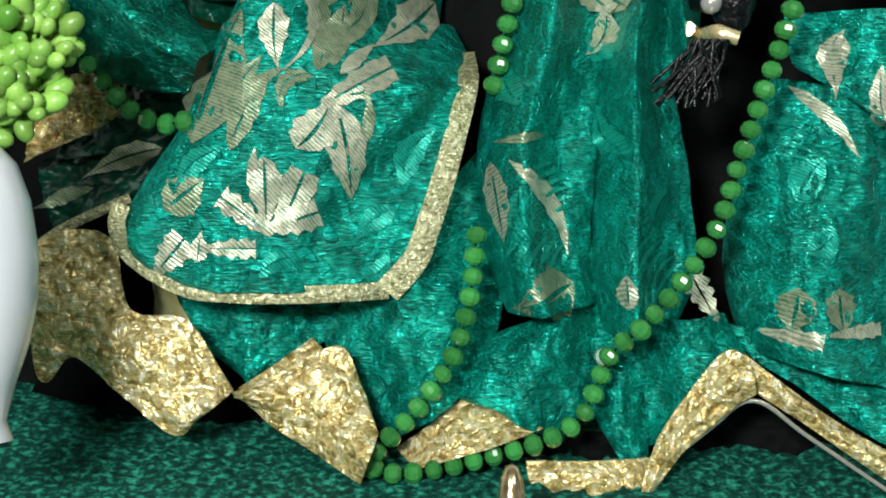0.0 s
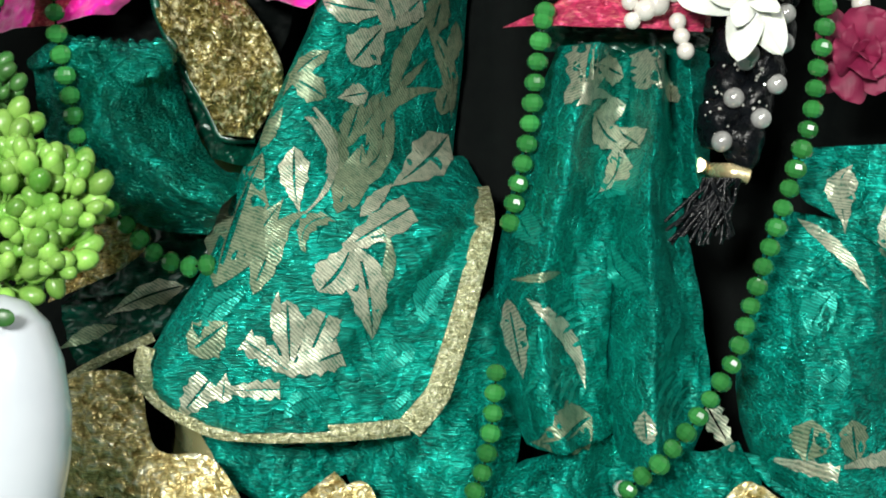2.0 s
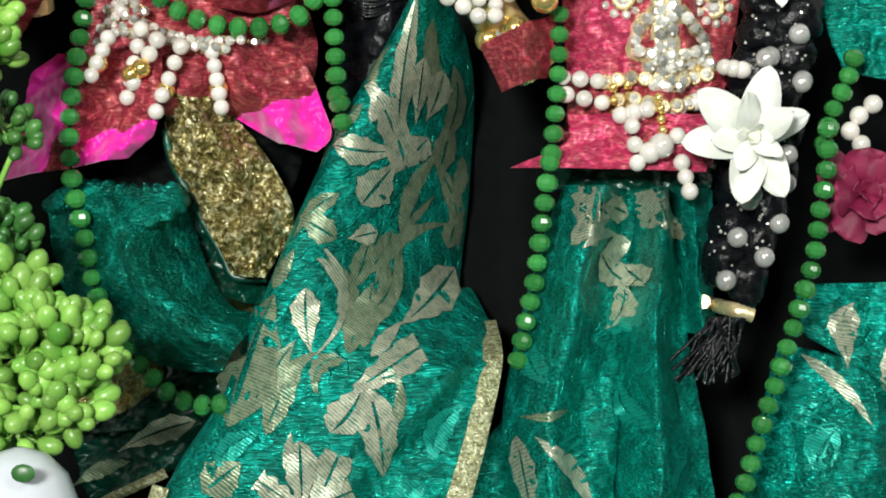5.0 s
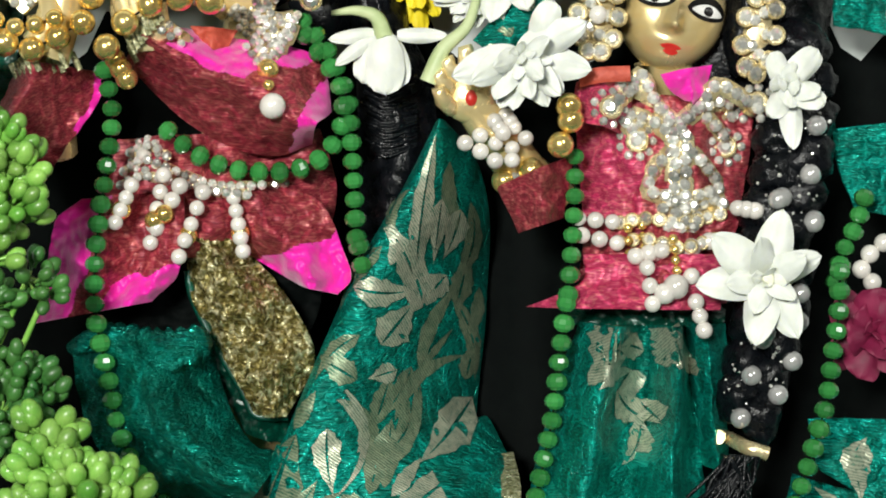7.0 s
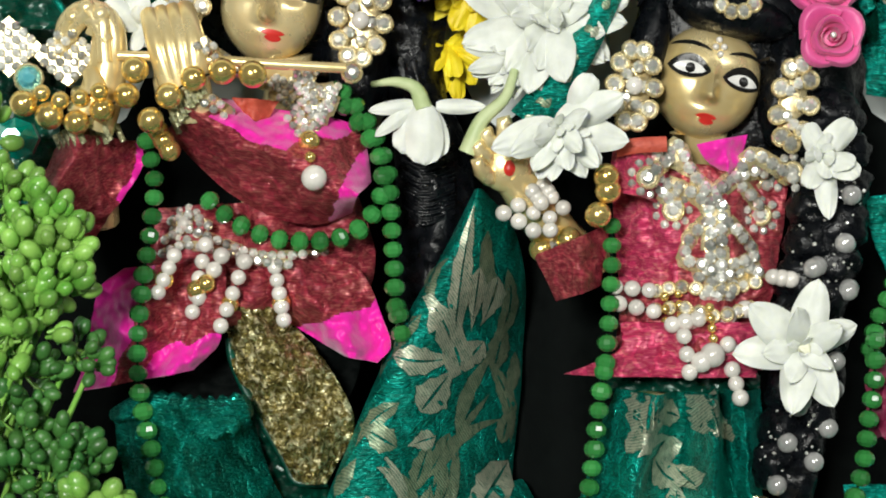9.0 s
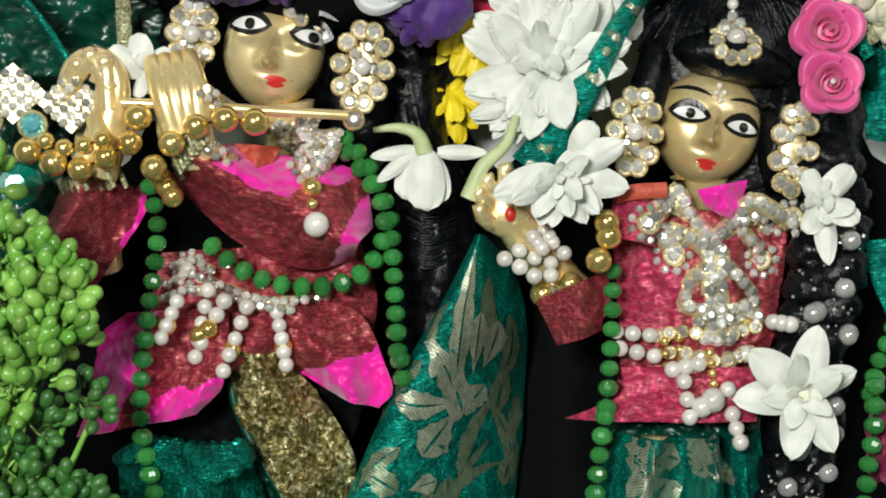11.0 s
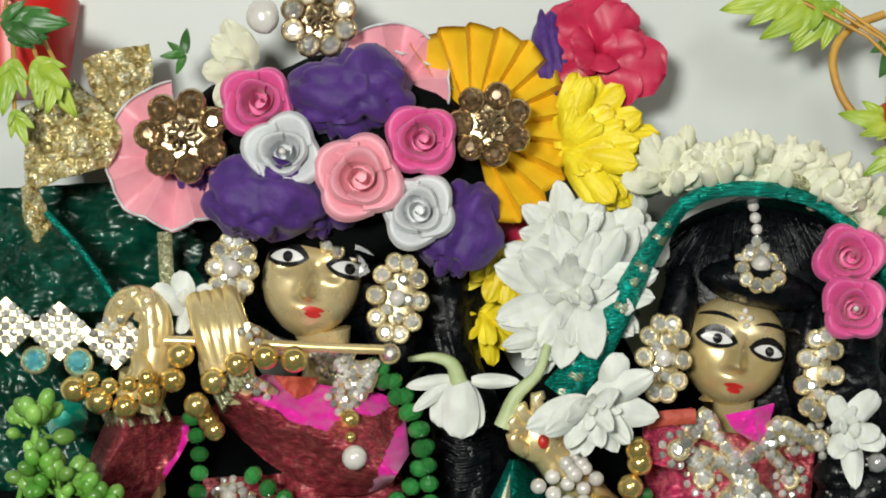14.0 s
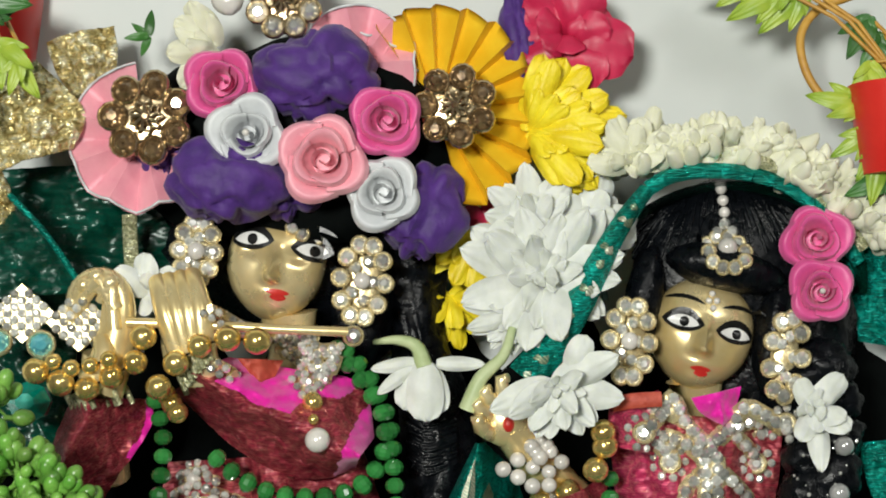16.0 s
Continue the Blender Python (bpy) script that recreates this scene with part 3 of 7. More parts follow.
sash_gold = thing("gold_sash_end", (-0.03, 0.02, 0.1), "gold brocade sash end hanging from the waist", "sash")
panel("tongue", [(-0.0459, 0.1646), (-0.0448, 0.1506), (-0.0387, 0.1380), (-0.0315, 0.1252), (-0.0286, 0.1193)], [(-0.0334, 0.1651), (-0.0222, 0.1529), (-0.0149, 0.1413), (-0.0130, 0.1317), (-0.0202, 0.1184)], 0.008, 0.008, 0.007, 45.0, parent=sash_gold, mat=GOLD_NET, scale=160.0, label="gold brocade tongue", keep="tongue")
part("edging", Geo().tube([vec(p[0], 0.010, p[1]) for p in curve(flat2([(-0.0456, 0.1565), (-0.0442, 0.1491), (-0.0384, 0.1370), (-0.0312, 0.1243), (-0.0283, 0.1187), (-0.0200, 0.1183)]), 30)], 0.0012, 6), GREEN_DEEP, sash_gold, "dark green edging")

# the short flared tunic and sleeves of the left figure
tunic = thing("pink_tunic", (-0.04, 0.02, 0.13), "magenta and maroon silk tunic with flared skirt", "tunic")
panel("body", [(-0.0646, 0.1911), (-0.0676, 0.1782), (-0.0705, 0.1653), (-0.0692, 0.1567)], [(-0.0114, 0.1936), (-0.0072, 0.1777), (-0.0117, 0.1648), (-0.0275, 0.1620)], 0.018, 0.012, 0.010, 51.0, parent=tunic, mat=MAROON, folds=3, amp=0.0022, keep="tunic")
panel("flap", [(-0.0719, 0.1752), (-0.0788, 0.1693), (-0.0816, 0.1563), (-0.0848, 0.1432)], [(-0.0455, 0.1768), (-0.0454, 0.1653), (-0.0470, 0.1559), (-0.0538, 0.1487)], 0.004, 0.0, 0.006, 52.0, parent=tunic, mat=[MAROON, PINK], folds=1.7, amp=0.0035, keep="flap", nu=90, nv=70, zone=lambda a, b: a < 0.36 or (b > 0.72 - 0.3 * (a - 0.6) and a > 0.55))
panel("flap", [(-0.0467, 0.1778), (-0.0421, 0.1689), (-0.0325, 0.1623), (-0.0229, 0.1563), (-0.0164, 0.1525)], [(-0.0201, 0.1780), (-0.0105, 0.1735), (-0.0052, 0.1620), (-0.0029, 0.1544), (-0.0064, 0.1501)], 0.008, 0.002, 0.006, 54.0, parent=tunic, mat=[MAROON, PINK], folds=1.3, amp=0.003, keep="flap_r", nu=90, nv=70, zone=lambda a, b: b > 0.66 - 0.12 * a)
panel("sleeve", [(-0.0889, 0.2093), (-0.0936, 0.1997), (-0.0968, 0.1894), (-0.0943, 0.1805), (-0.0899, 0.1772)], [(-0.0685, 0.2084), (-0.0676, 0.2029), (-0.0712, 0.1957), (-0.0769, 0.1877), (-0.0832, 0.1786)], 0.008, 0.010, 0.020, 56.0, parent=tunic, mat=[MAROON, PINK], folds=1.5, amp=0.0022, keep="sleeve_l", skew=0.4, nu=70, zone=lambda a, b: a > 0.92 and b < 0.5)
panel("sleeve", [(-0.0605, 0.2106), (-0.0537, 0.2025), (-0.0442, 0.1940), (-0.0324, 0.1877), (-0.0221, 0.1860), (-0.0130, 0.1889)], [(-0.0464, 0.2193), (-0.0350, 0.2169), (-0.0240, 0.2146), (-0.0142, 0.2129), (-0.0092, 0.2068), (-0.0076, 0.1971)], 0.005, 0.006, 0.019, 57.0, parent=tunic, mat=[MAROON, PINK], folds=1.2, amp=0.0015, keep="sleeve_r", nu=90, nv=90, zone=lambda a, b: (a > 0.56 and 0.12 < b < 0.5) or (a > 0.8 and b < 0.7) or b > 0.8 + 0.1 * (1 - a))
panel("neckline", [(-0.0434, 0.2188), (-0.0419, 0.2166), (-0.0405, 0.2136)], [(-0.0315, 0.2180), (-0.0330, 0.2150), (-0.0345, 0.2113)], 0.0, -0.002, 0.003, 60.0, parent=tunic, mat=ORANGE, nu=20, nv=20)

# black panel added for the shadow below the tunic flaps
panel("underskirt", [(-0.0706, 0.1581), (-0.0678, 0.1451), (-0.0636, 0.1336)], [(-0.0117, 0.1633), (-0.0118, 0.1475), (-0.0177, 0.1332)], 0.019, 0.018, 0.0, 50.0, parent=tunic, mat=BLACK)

# the fitted blouse of the right figure
blouse = thing("pink_blouse", (0.075, 0.02, 0.14), "rose pink silk blouse with short flared waist", "blouse")
panel("body", [(0.0564, 0.2031), (0.0563, 0.1887), (0.0575, 0.1671), (0.0559, 0.1483)], [(0.1026, 0.1985), (0.1010, 0.1811), (0.0965, 0.1624), (0.0949, 0.1466)], 0.016, 0.012, 0.012, 61.0, parent=blouse, mat=[MAROON, ROSE], folds=2.5, amp=0.0012, keep="blouse", nu=80, nv=80, zone=lambda a, b: a < 0.38 and 0.12 < b < 0.62)
panel("waist_flare", [(0.0567, 0.1599), (0.0560, 0.1527), (0.0422, 0.1463)], [(0.0936, 0.1596), (0.0935, 0.1523), (0.0920, 0.1451)], 0.006, 0.004, 0.006, 63.0, parent=blouse, mat=ROSE, folds=2, amp=0.001, keep="flare")
panel("sleeve", [(0.0345, 0.1774), (0.0374, 0.1716), (0.0402, 0.1655)], [(0.0548, 0.1858), (0.0533, 0.1772), (0.0518, 0.1693)], 0.008, 0.006, 0.012, 64.0, parent=blouse, mat=MAROON)
panel("shoulder", [(0.0556, 0.2045), (0.0548, 0.1994), (0.0555, 0.1936)], [(0.0688, 0.2081), (0.0702, 0.2008), (0.0671, 0.1906)], 0.008, 0.004, 0.008, 65.0, parent=blouse, mat=ROSE)
panel("collar", [(0.0768, 0.2058), (0.0789, 0.2021), (0.0833, 0.1992)], [(0.0907, 0.2086), (0.0892, 0.2028), (0.0855, 0.1980)], 0.004, 0.004, 0.004, 66.0, parent=blouse, mat=PINK, nu=20, nv=20)
part("trim", ribbon([(0.0556, 0.0000, 0.2045), (0.0612, -0.0020, 0.2054), (0.0685, -0.0020, 0.2057)], 0.004), ORANGE, blouse, "orange shoulder trim")

# the veil of the right figure, which falls from her raised wrist across the front
veil = thing("brocade_veil", (0.0, 0.0, 0.05), "green silk veil with woven silver-gold flowers and gold braid", "veil")


VEIL_LEFT = [(0.0193, 0.1949), (0.0103, 0.1775), (-0.0009, 0.1584), (-0.0109, 0.1367), (-0.0214, 0.1122), (-0.0232, 0.1105), (-0.0309, 0.0893), (-0.0408, 0.0737), (-0.0436, 0.0684), (-0.0464, 0.0615), (-0.0433, 0.0536), (-0.0301, 0.0461)]
VEIL_RIGHT = [(0.0218, 0.1950), (0.0300, 0.1854), (0.0341, 0.1687), (0.0329, 0.1411), (0.0301, 0.1138), (0.0331, 0.1147), (0.0371, 0.1074), (0.0395, 0.1008), (0.0359, 0.0810), (0.0286, 0.0599), (0.0196, 0.0468)]


def veil_depth(a, b):
    """A roll of cloth whose right side turns away; below, its corner is turned out and lies flat."""
    out = max(0.0, min(1.0, (b - 0.55) / 0.12))
    edge = (0.014 + 0.036 * min(1, b / 0.25)) * (1 - out)
    w = (0.012 - 0.010 * b) * (1 - a) + edge * a
    roll = (0.009 + 0.010 * math.sin(math.pi * min(1, b / 0.95) ** 0.8)) * math.sin(math.pi * a**0.62) ** 0.8
    crease = 1.0 - 0.55 * max(0.0, b - 0.57) / 0.43
    fade = max(0.0, min(1.0, (1.0 - b) / 0.3))
    step = 0.0 if b < 0.57 else 0.007 * fade / (1 + math.exp((crease - a) / 0.018))
    return w - roll + step


veil_geo = cloth(VEIL_LEFT, VEIL_RIGHT, veil_depth, 110, 170, crease=0.0022, scale=55.0)
part("drape", veil_geo, GREEN, veil, keep="veil")


def over(points, lift, only=None, default=0.0):
    return [vec(p[0], front(p[0], p[1], default, only) - lift, p[1]) for p in points]


braid_path = [(-0.0452, 0.0671), (-0.0464, 0.0616), (-0.0433, 0.0540), (-0.0308, 0.0469), (-0.0191, 0.0457), (-0.0067, 0.0456), (0.0071, 0.0463), (0.0192, 0.0469)]
part("braid", ribbon(over(braid_path, 0.0012, ("veil",), -0.004), 0.0042, wave=0.0002), BORDER, veil, "gold braid edging")
part("braid", ribbon(over([(0.0190, 0.0466), (0.0256, 0.0545), (0.0277, 0.0599), (0.0317, 0.0726), (0.0350, 0.0853), (0.0378, 0.0979), (0.0372, 0.1064)], 0.0012, ("veil",), 0.0), (0.0066, 0.0045), wave=0.0002), BORDER, veil, "gold braid edging")


def leaf_outline(kind, n=10):
    """Half-widths along a motif, from its foot (0) to its tip (1)."""
    if kind == "leaf":
        return [math.sin(math.pi * (i / n) ** 0.8) for i in range(n + 1)]
    if kind == "drop":
        return [math.sin(math.pi * (i / n) ** 1.7) ** 0.8 for i in range(n + 1)]
    if kind == "tulip":
        return [0.25 + 0.75 * math.sin(math.pi * 0.62 * i / n) * (1 - 0.35 * (i % 3 == 2)) for i in range(n + 1)]
    return [1 - 0.75 * i / n for i in range(n + 1)]


def motif(foot, tip, width, kind="leaf", curl=0.0, mat=None, only=("veil",), parent=None, lift=0.0007):
    """A woven flower or leaf that lies on the cloth."""
    a, b = vec(foot[0], foot[1], 0), vec(tip[0], tip[1], 0)
    d = b - a
    side = vec(-d.y, d.x, 0).normalized()
    n, half = 12, leaf_outline(kind, 12)
    pts, cross = [], 4
    veined = width > 0.0045
    for i in range(n + 1):
        t = i / n
        mid = a + d * t + side * curl * d.length * 4 * t * (1 - t)
        for k in range(cross + 1):
            ragged = 1 + 0.13 * math.sin(i * 2.3 + width * 900) * (k in (0, cross))
            at = (-0.5, -0.05, 0.0, 0.05, 0.5)[k] if veined else k / cross - 0.5
            q = mid + side * width * half[i] * at * ragged
            pts.append(vec(q.x, front(q.x, q.y, 0.012, only) - lift, q.y))
    geo = Geo().put(pts, [(i * 5 + k, i * 5 + k + 1, i * 5 + k + 6, i * 5 + k + 5) for i in range(n) for k in range(cross) if not (veined and k in (1, 2) and i > 1)])
    geo.put([p + vec(0, 0.0006, 0) for p in pts], [(i * 5 + k, i * 5 + k + 5, i * 5 + k + 6, i * 5 + k + 1) for i in range(n) for k in range(cross) if not (veined and k in (1, 2) and i > 1)])
    part("woven_motif", geo, mat or MOTIF, parent or veil)


for foot, tip, width, kind, curl in (
    ((0.0138, 0.1062), (0.0289, 0.1204), 0.0113, "drop", -0.06),
    ((0.0034, 0.0915), (0.0193, 0.1012), 0.0087, "tulip", 0),
    ((0.0055, 0.0943), (-0.0028, 0.0811), 0.0102, "drop", 0.1),
    ((0.0062, 0.0922), (0.0099, 0.0687), 0.0093, "leaf", 0.05),
    ((0.0069, 0.0991), (0.0145, 0.1073), 0.0037, "leaf", 0),
    ((-0.0084, 0.0604), (-0.0208, 0.0693), 0.0059, "tulip", 0),
    ((-0.0098, 0.0606), (-0.0104, 0.0791), 0.0082, "drop", 0),
    ((-0.0070, 0.0611), (-0.0007, 0.0756), 0.0090, "tulip", 0),
    ((-0.0098, 0.0617), (0.0024, 0.0659), 0.0078, "tulip", 0),
    ((-0.0257, 0.0610), (-0.0267, 0.0534), 0.0048, "drop", 0),
    ((-0.0257, 0.0568), (-0.0125, 0.0569), 0.0048, "tulip", 0),
    ((-0.0368, 0.0506), (-0.0299, 0.0589), 0.0085, "tulip", 0),
    ((-0.0076, 0.0997), (-0.0093, 0.1162), 0.0073, "drop", 0.05),
    ((-0.0066, 0.0997), (-0.0057, 0.1235), 0.0025, "tulip", -0.26),
    ((-0.0136, 0.0714), (-0.0125, 0.0811), 0.0028, "leaf", 0),
    ((0.0134, 0.1531), (0.0191, 0.1912), 0.0054, "leaf", 0.02),
    ((0.0182, 0.1576), (0.0205, 0.1746), 0.0048, "drop", 0),
    ((0.0207, 0.1587), (0.0256, 0.1720), 0.0065, "drop", -0.05),
    ((0.0064, 0.1675), (0.0158, 0.1465), 0.0087, "tulip", 0.05),
    ((0.0144, 0.1513), (-0.0024, 0.1520), 0.0076, "drop", 0.08),
    ((0.0134, 0.1480), (0.0045, 0.1370), 0.0093, "drop", 0),
    ((0.0144, 0.1466), (0.0217, 0.1547), 0.0065, "drop", 0),
    ((0.0010, 0.1284), (0.0085, 0.1301), 0.0054, "drop", 0),
    ((-0.0045, 0.1259), (-0.0006, 0.1100), 0.0031, "tulip", 0.12),
    ((0.0070, 0.1574), (0.0128, 0.1631), 0.0034, "leaf", 0.2),
):
    motif(foot, tip, width, kind, curl)
for foot, tip, width, kind, curl in (
    ((-0.0284, 0.0818), (-0.0172, 0.1148), 0.0158, "leaf", 0.02),
    ((-0.0347, 0.0658), (-0.0249, 0.0735), 0.0099, "leaf", 0),
    ((0.0014, 0.0998), (0.0058, 0.1162), 0.0062, "leaf", 0),
    ((-0.0187, 0.0804), (-0.0090, 0.0990), 0.0065, "leaf", 0.05),
    ((-0.0062, 0.0908), (-0.0007, 0.0991), 0.0048, "tulip", 0.3),
    ((0.0104, 0.1238), (0.0069, 0.1101), 0.0031, "leaf", 0.1),
    ((0.0028, 0.1162), (0.0069, 0.1292), 0.0056, "leaf", 0),
    ((0.0245, 0.1460), (0.0279, 0.1594), 0.0065, "leaf", 0),
    ((-0.0119, 0.1349), (-0.0016, 0.1284), 0.0068, "drop", 0),
    ((0.0023, 0.1175), (0.0122, 0.1307), 0.0054, "drop", -0.1),
    ((0.0051, 0.1010), (0.0069, 0.1174), 0.0056, "leaf", 0),
    ((0.0147, 0.1300), (0.0234, 0.1400), 0.0020, "leaf", 0),
    ((0.0102, 0.1099), (0.0128, 0.1271), 0.0028, "leaf", -0.1),
    ((0.0269, 0.1256), (0.0298, 0.1356), 0.0056, "leaf", 0),
    ((-0.0178, 0.1159), (-0.0120, 0.1259), 0.0037, "leaf", 0),
):
    motif(foot, tip, width, kind, curl, MOTIF_DARK, lift=0.0005)
for foot, tip, width, kind, curl in (((0.0221, 0.0726), (0.0305, 0.0867), 0.0070, "leaf", 0.15), ((0.0108, 0.0584), (0.0207, 0.0669), 0.0060, "drop", 0.1), ((-0.0117, 0.0500), (-0.0005, 0.0542), 0.0050, "leaf", 0.2), ((-0.0314, 0.0725), (-0.0202, 0.0810), 0.0060, "leaf", 0.1), ((0.0193, 0.0556), (0.0122, 0.0500), 0.0050, "leaf", 0.2)):
    motif(foot, tip, width, kind, curl, GREEN_RAISED, lift=0.0004)
# curling stems and filler leaves between the flowers
for foot, tip, width, kind, curl in (
    ((-0.0061, 0.1239), (-0.0005, 0.1049), 0.0040, "leaf", 0.25), ((-0.0005, 0.1035), (0.0143, 0.1261), 0.0034, "leaf", -0.2),
    ((0.0143, 0.1289), (0.0262, 0.1528), 0.0040, "leaf", 0.1), ((-0.0145, 0.0866), (-0.0054, 0.1007), 0.0044, "leaf", 0.2),
    ((0.0059, 0.0782), (0.0122, 0.0979), 0.0034, "leaf", -0.25), ((-0.0061, 0.1457), (0.0051, 0.1625), 0.0050, "drop", 0.1),
    ((0.0234, 0.1485), (0.0297, 0.1247), 0.0046, "leaf", 0.1), ((-0.0230, 0.0866), (-0.0117, 0.1035), 0.0060, "leaf", 0.0),
    ((0.0284, 0.1741), (0.0224, 0.1511), 0.0050, "leaf", 0.15), ((0.0077, 0.1166), (0.0280, 0.1323), 0.0040, "leaf", 0.2),
    ((-0.0124, 0.1284), (-0.0008, 0.1398), 0.0046, "drop", 0.1), ((0.0227, 0.1843), (0.0268, 0.1640), 0.0040, "leaf", -0.1),
    ((0.0081, 0.1642), (0.0125, 0.1771), 0.0030, "leaf", 0.2), ((0.0310, 0.1510), (0.0266, 0.1366), 0.0040, "leaf", 0.1),
):
    motif(foot, tip, width, kind, curl, MOTIF_DARK, lift=0.0004)
skirt_panels = [k for k in SOLIDS if k.startswith("panel")]
motif((-0.0606, 0.0723), (-0.0397, 0.0806), 0.0065, "drop", 0.05, only=("fold31.0", "fold32.0"), parent=fold)
motif((-0.0702, 0.0650), (-0.0564, 0.0703), 0.004, "leaf", 0.05, MOTIF_DARK, ("fold31.0", "fold32.0"), fold)
# woven flowers of the skirt
for foot, tip, width, kind, curl in (
    ((0.0476, 0.0792), (0.0630, 0.0557), 0.0042, "leaf", 0.12),
    ((0.0435, 0.0785), (0.0470, 0.0591), 0.0054, "leaf", 0),
    ((0.0769, 0.0439), (0.0761, 0.0523), 0.0048, "leaf", 0),
    ((0.1005, 0.0405), (0.0944, 0.0509), 0.0065, "tulip", 0),
    ((0.1275, 0.0946), (0.1293, 0.1103), 0.0051, "drop", 0.1),
    ((0.1171, 0.0986), (0.1332, 0.0808), 0.0034, "leaf", 0.05),
    ((0.1102, 0.0384), (0.1234, 0.0368), 0.0045, "tulip", 0),
    ((0.1248, 0.0385), (0.1400, 0.0391), 0.0037, "tulip", 0),
    ((0.1386, 0.0884), (0.1376, 0.1035), 0.0056, "leaf", 0.1),
    ((0.0642, 0.1310), (0.0642, 0.1399), 0.0102, "tulip", 0),
    ((0.0593, 0.1258), (0.0720, 0.1282), 0.0028, "leaf", 0.2),
    ((0.0642, 0.1243), (0.0741, 0.1275), 0.0054, "drop", 0),
    ((0.0713, 0.1219), (0.0762, 0.1169), 0.0071, "drop", 0),
    ((0.0769, 0.1310), (0.0797, 0.1381), 0.0071, "tulip", 0),
    ((0.1264, 0.1008), (0.1292, 0.1121), 0.0051, "leaf", 0.15),
):
    motif(foot, tip, width, kind, curl, only=skirt_panels, parent=skirt)
for foot, tip, width, kind, curl in (
    ((0.0492, 0.0424), (0.0644, 0.0494), 0.0134, "drop", 0),
    ((0.0566, 0.0854), (0.0442, 0.0833), 0.0023, "leaf", 0),
    ((0.1177, 0.0496), (0.1165, 0.0385), 0.0085, "leaf", 0),
    ((0.1274, 0.0496), (0.1289, 0.0385), 0.0085, "leaf", 0),
):
    motif(foot, tip, width, kind, curl, MOTIF_DARK, skirt_panels, skirt, 0.0005)
for foot, tip, width, kind, curl in (
    ((0.0621, 0.1265), (0.0637, 0.1411), 0.0100, "tulip", 0.05), ((0.0636, 0.1360), (0.0731, 0.1344), 0.0070, "drop", 0.1), ((0.0570, 0.1266), (0.0650, 0.1309), 0.0040, "leaf", 0.2),
    ((0.0765, 0.1162), (0.0650, 0.1251), 0.0080, "drop", 0.15), ((0.0664, 0.1243), (0.0730, 0.1279), 0.0040, "leaf", -0.2), ((0.0811, 0.1307), (0.0785, 0.1409), 0.0080, "tulip", 0.0), ((0.0868, 0.1278), (0.0840, 0.1365), 0.0040, "leaf", 0.1),
    ((0.0713, 0.1177), (0.0664, 0.1050), 0.0060, "leaf", 0.2), ((0.0769, 0.1346), (0.0825, 0.1388), 0.0050, "drop", 0.1),
):
    motif(foot, tip, width, kind, curl, only=skirt_panels, parent=skirt)
for foot, tip, width, kind, curl in (
    ((0.0685, 0.1036), (0.0769, 0.1149), 0.0090, "leaf", 0.1), ((0.0502, 0.0923), (0.0460, 0.1036), 0.0070, "leaf", 0.1), ((0.0770, 0.0811), (0.0700, 0.0923), 0.0060, "leaf", 0.2), ((0.0559, 0.0584), (0.0503, 0.0726), 0.0070, "drop", 0.15),
    ((0.1181, 0.0698), (0.1251, 0.0811), 0.0080, "leaf", 0.1), ((0.1123, 0.0839), (0.1180, 0.0924), 0.0060, "drop", 0.2), ((0.1266, 0.0641), (0.1181, 0.0585), 0.0070, "leaf", 0.2), ((0.0828, 0.0641), (0.0884, 0.0726), 0.0060, "leaf", 0.1),
):
    motif(foot, tip, width, kind, curl, GREEN_RAISED, skirt_panels, skirt, 0.0004)
# feathered ribs beside the flowers
for (a0, a1), (b0, b1), n, reach in (((0.0536, 0.0765), (0.0588, 0.0661), 6, (0.0062, 0.0022)), ((0.0475, 0.0550), (0.0609, 0.0522), 6, (0.0042, 0.0062)), ((0.0768, 0.0550), (0.0852, 0.0474), 5, (0.0072, 0.0068)), ((0.1123, 0.0918), (0.1134, 0.0814), 5, (0.0085, -0.002))):
    for k in range(n):
        u0, v0 = a0 + (b0 - a0) * k / (n - 1), a1 + (b1 - a1) * k / (n - 1)
        motif((u0, v0), (u0 + reach[0], v0 + reach[1]), 0.0013, "leaf", 0.1, GREEN_RAISED, skirt_panels, skirt)


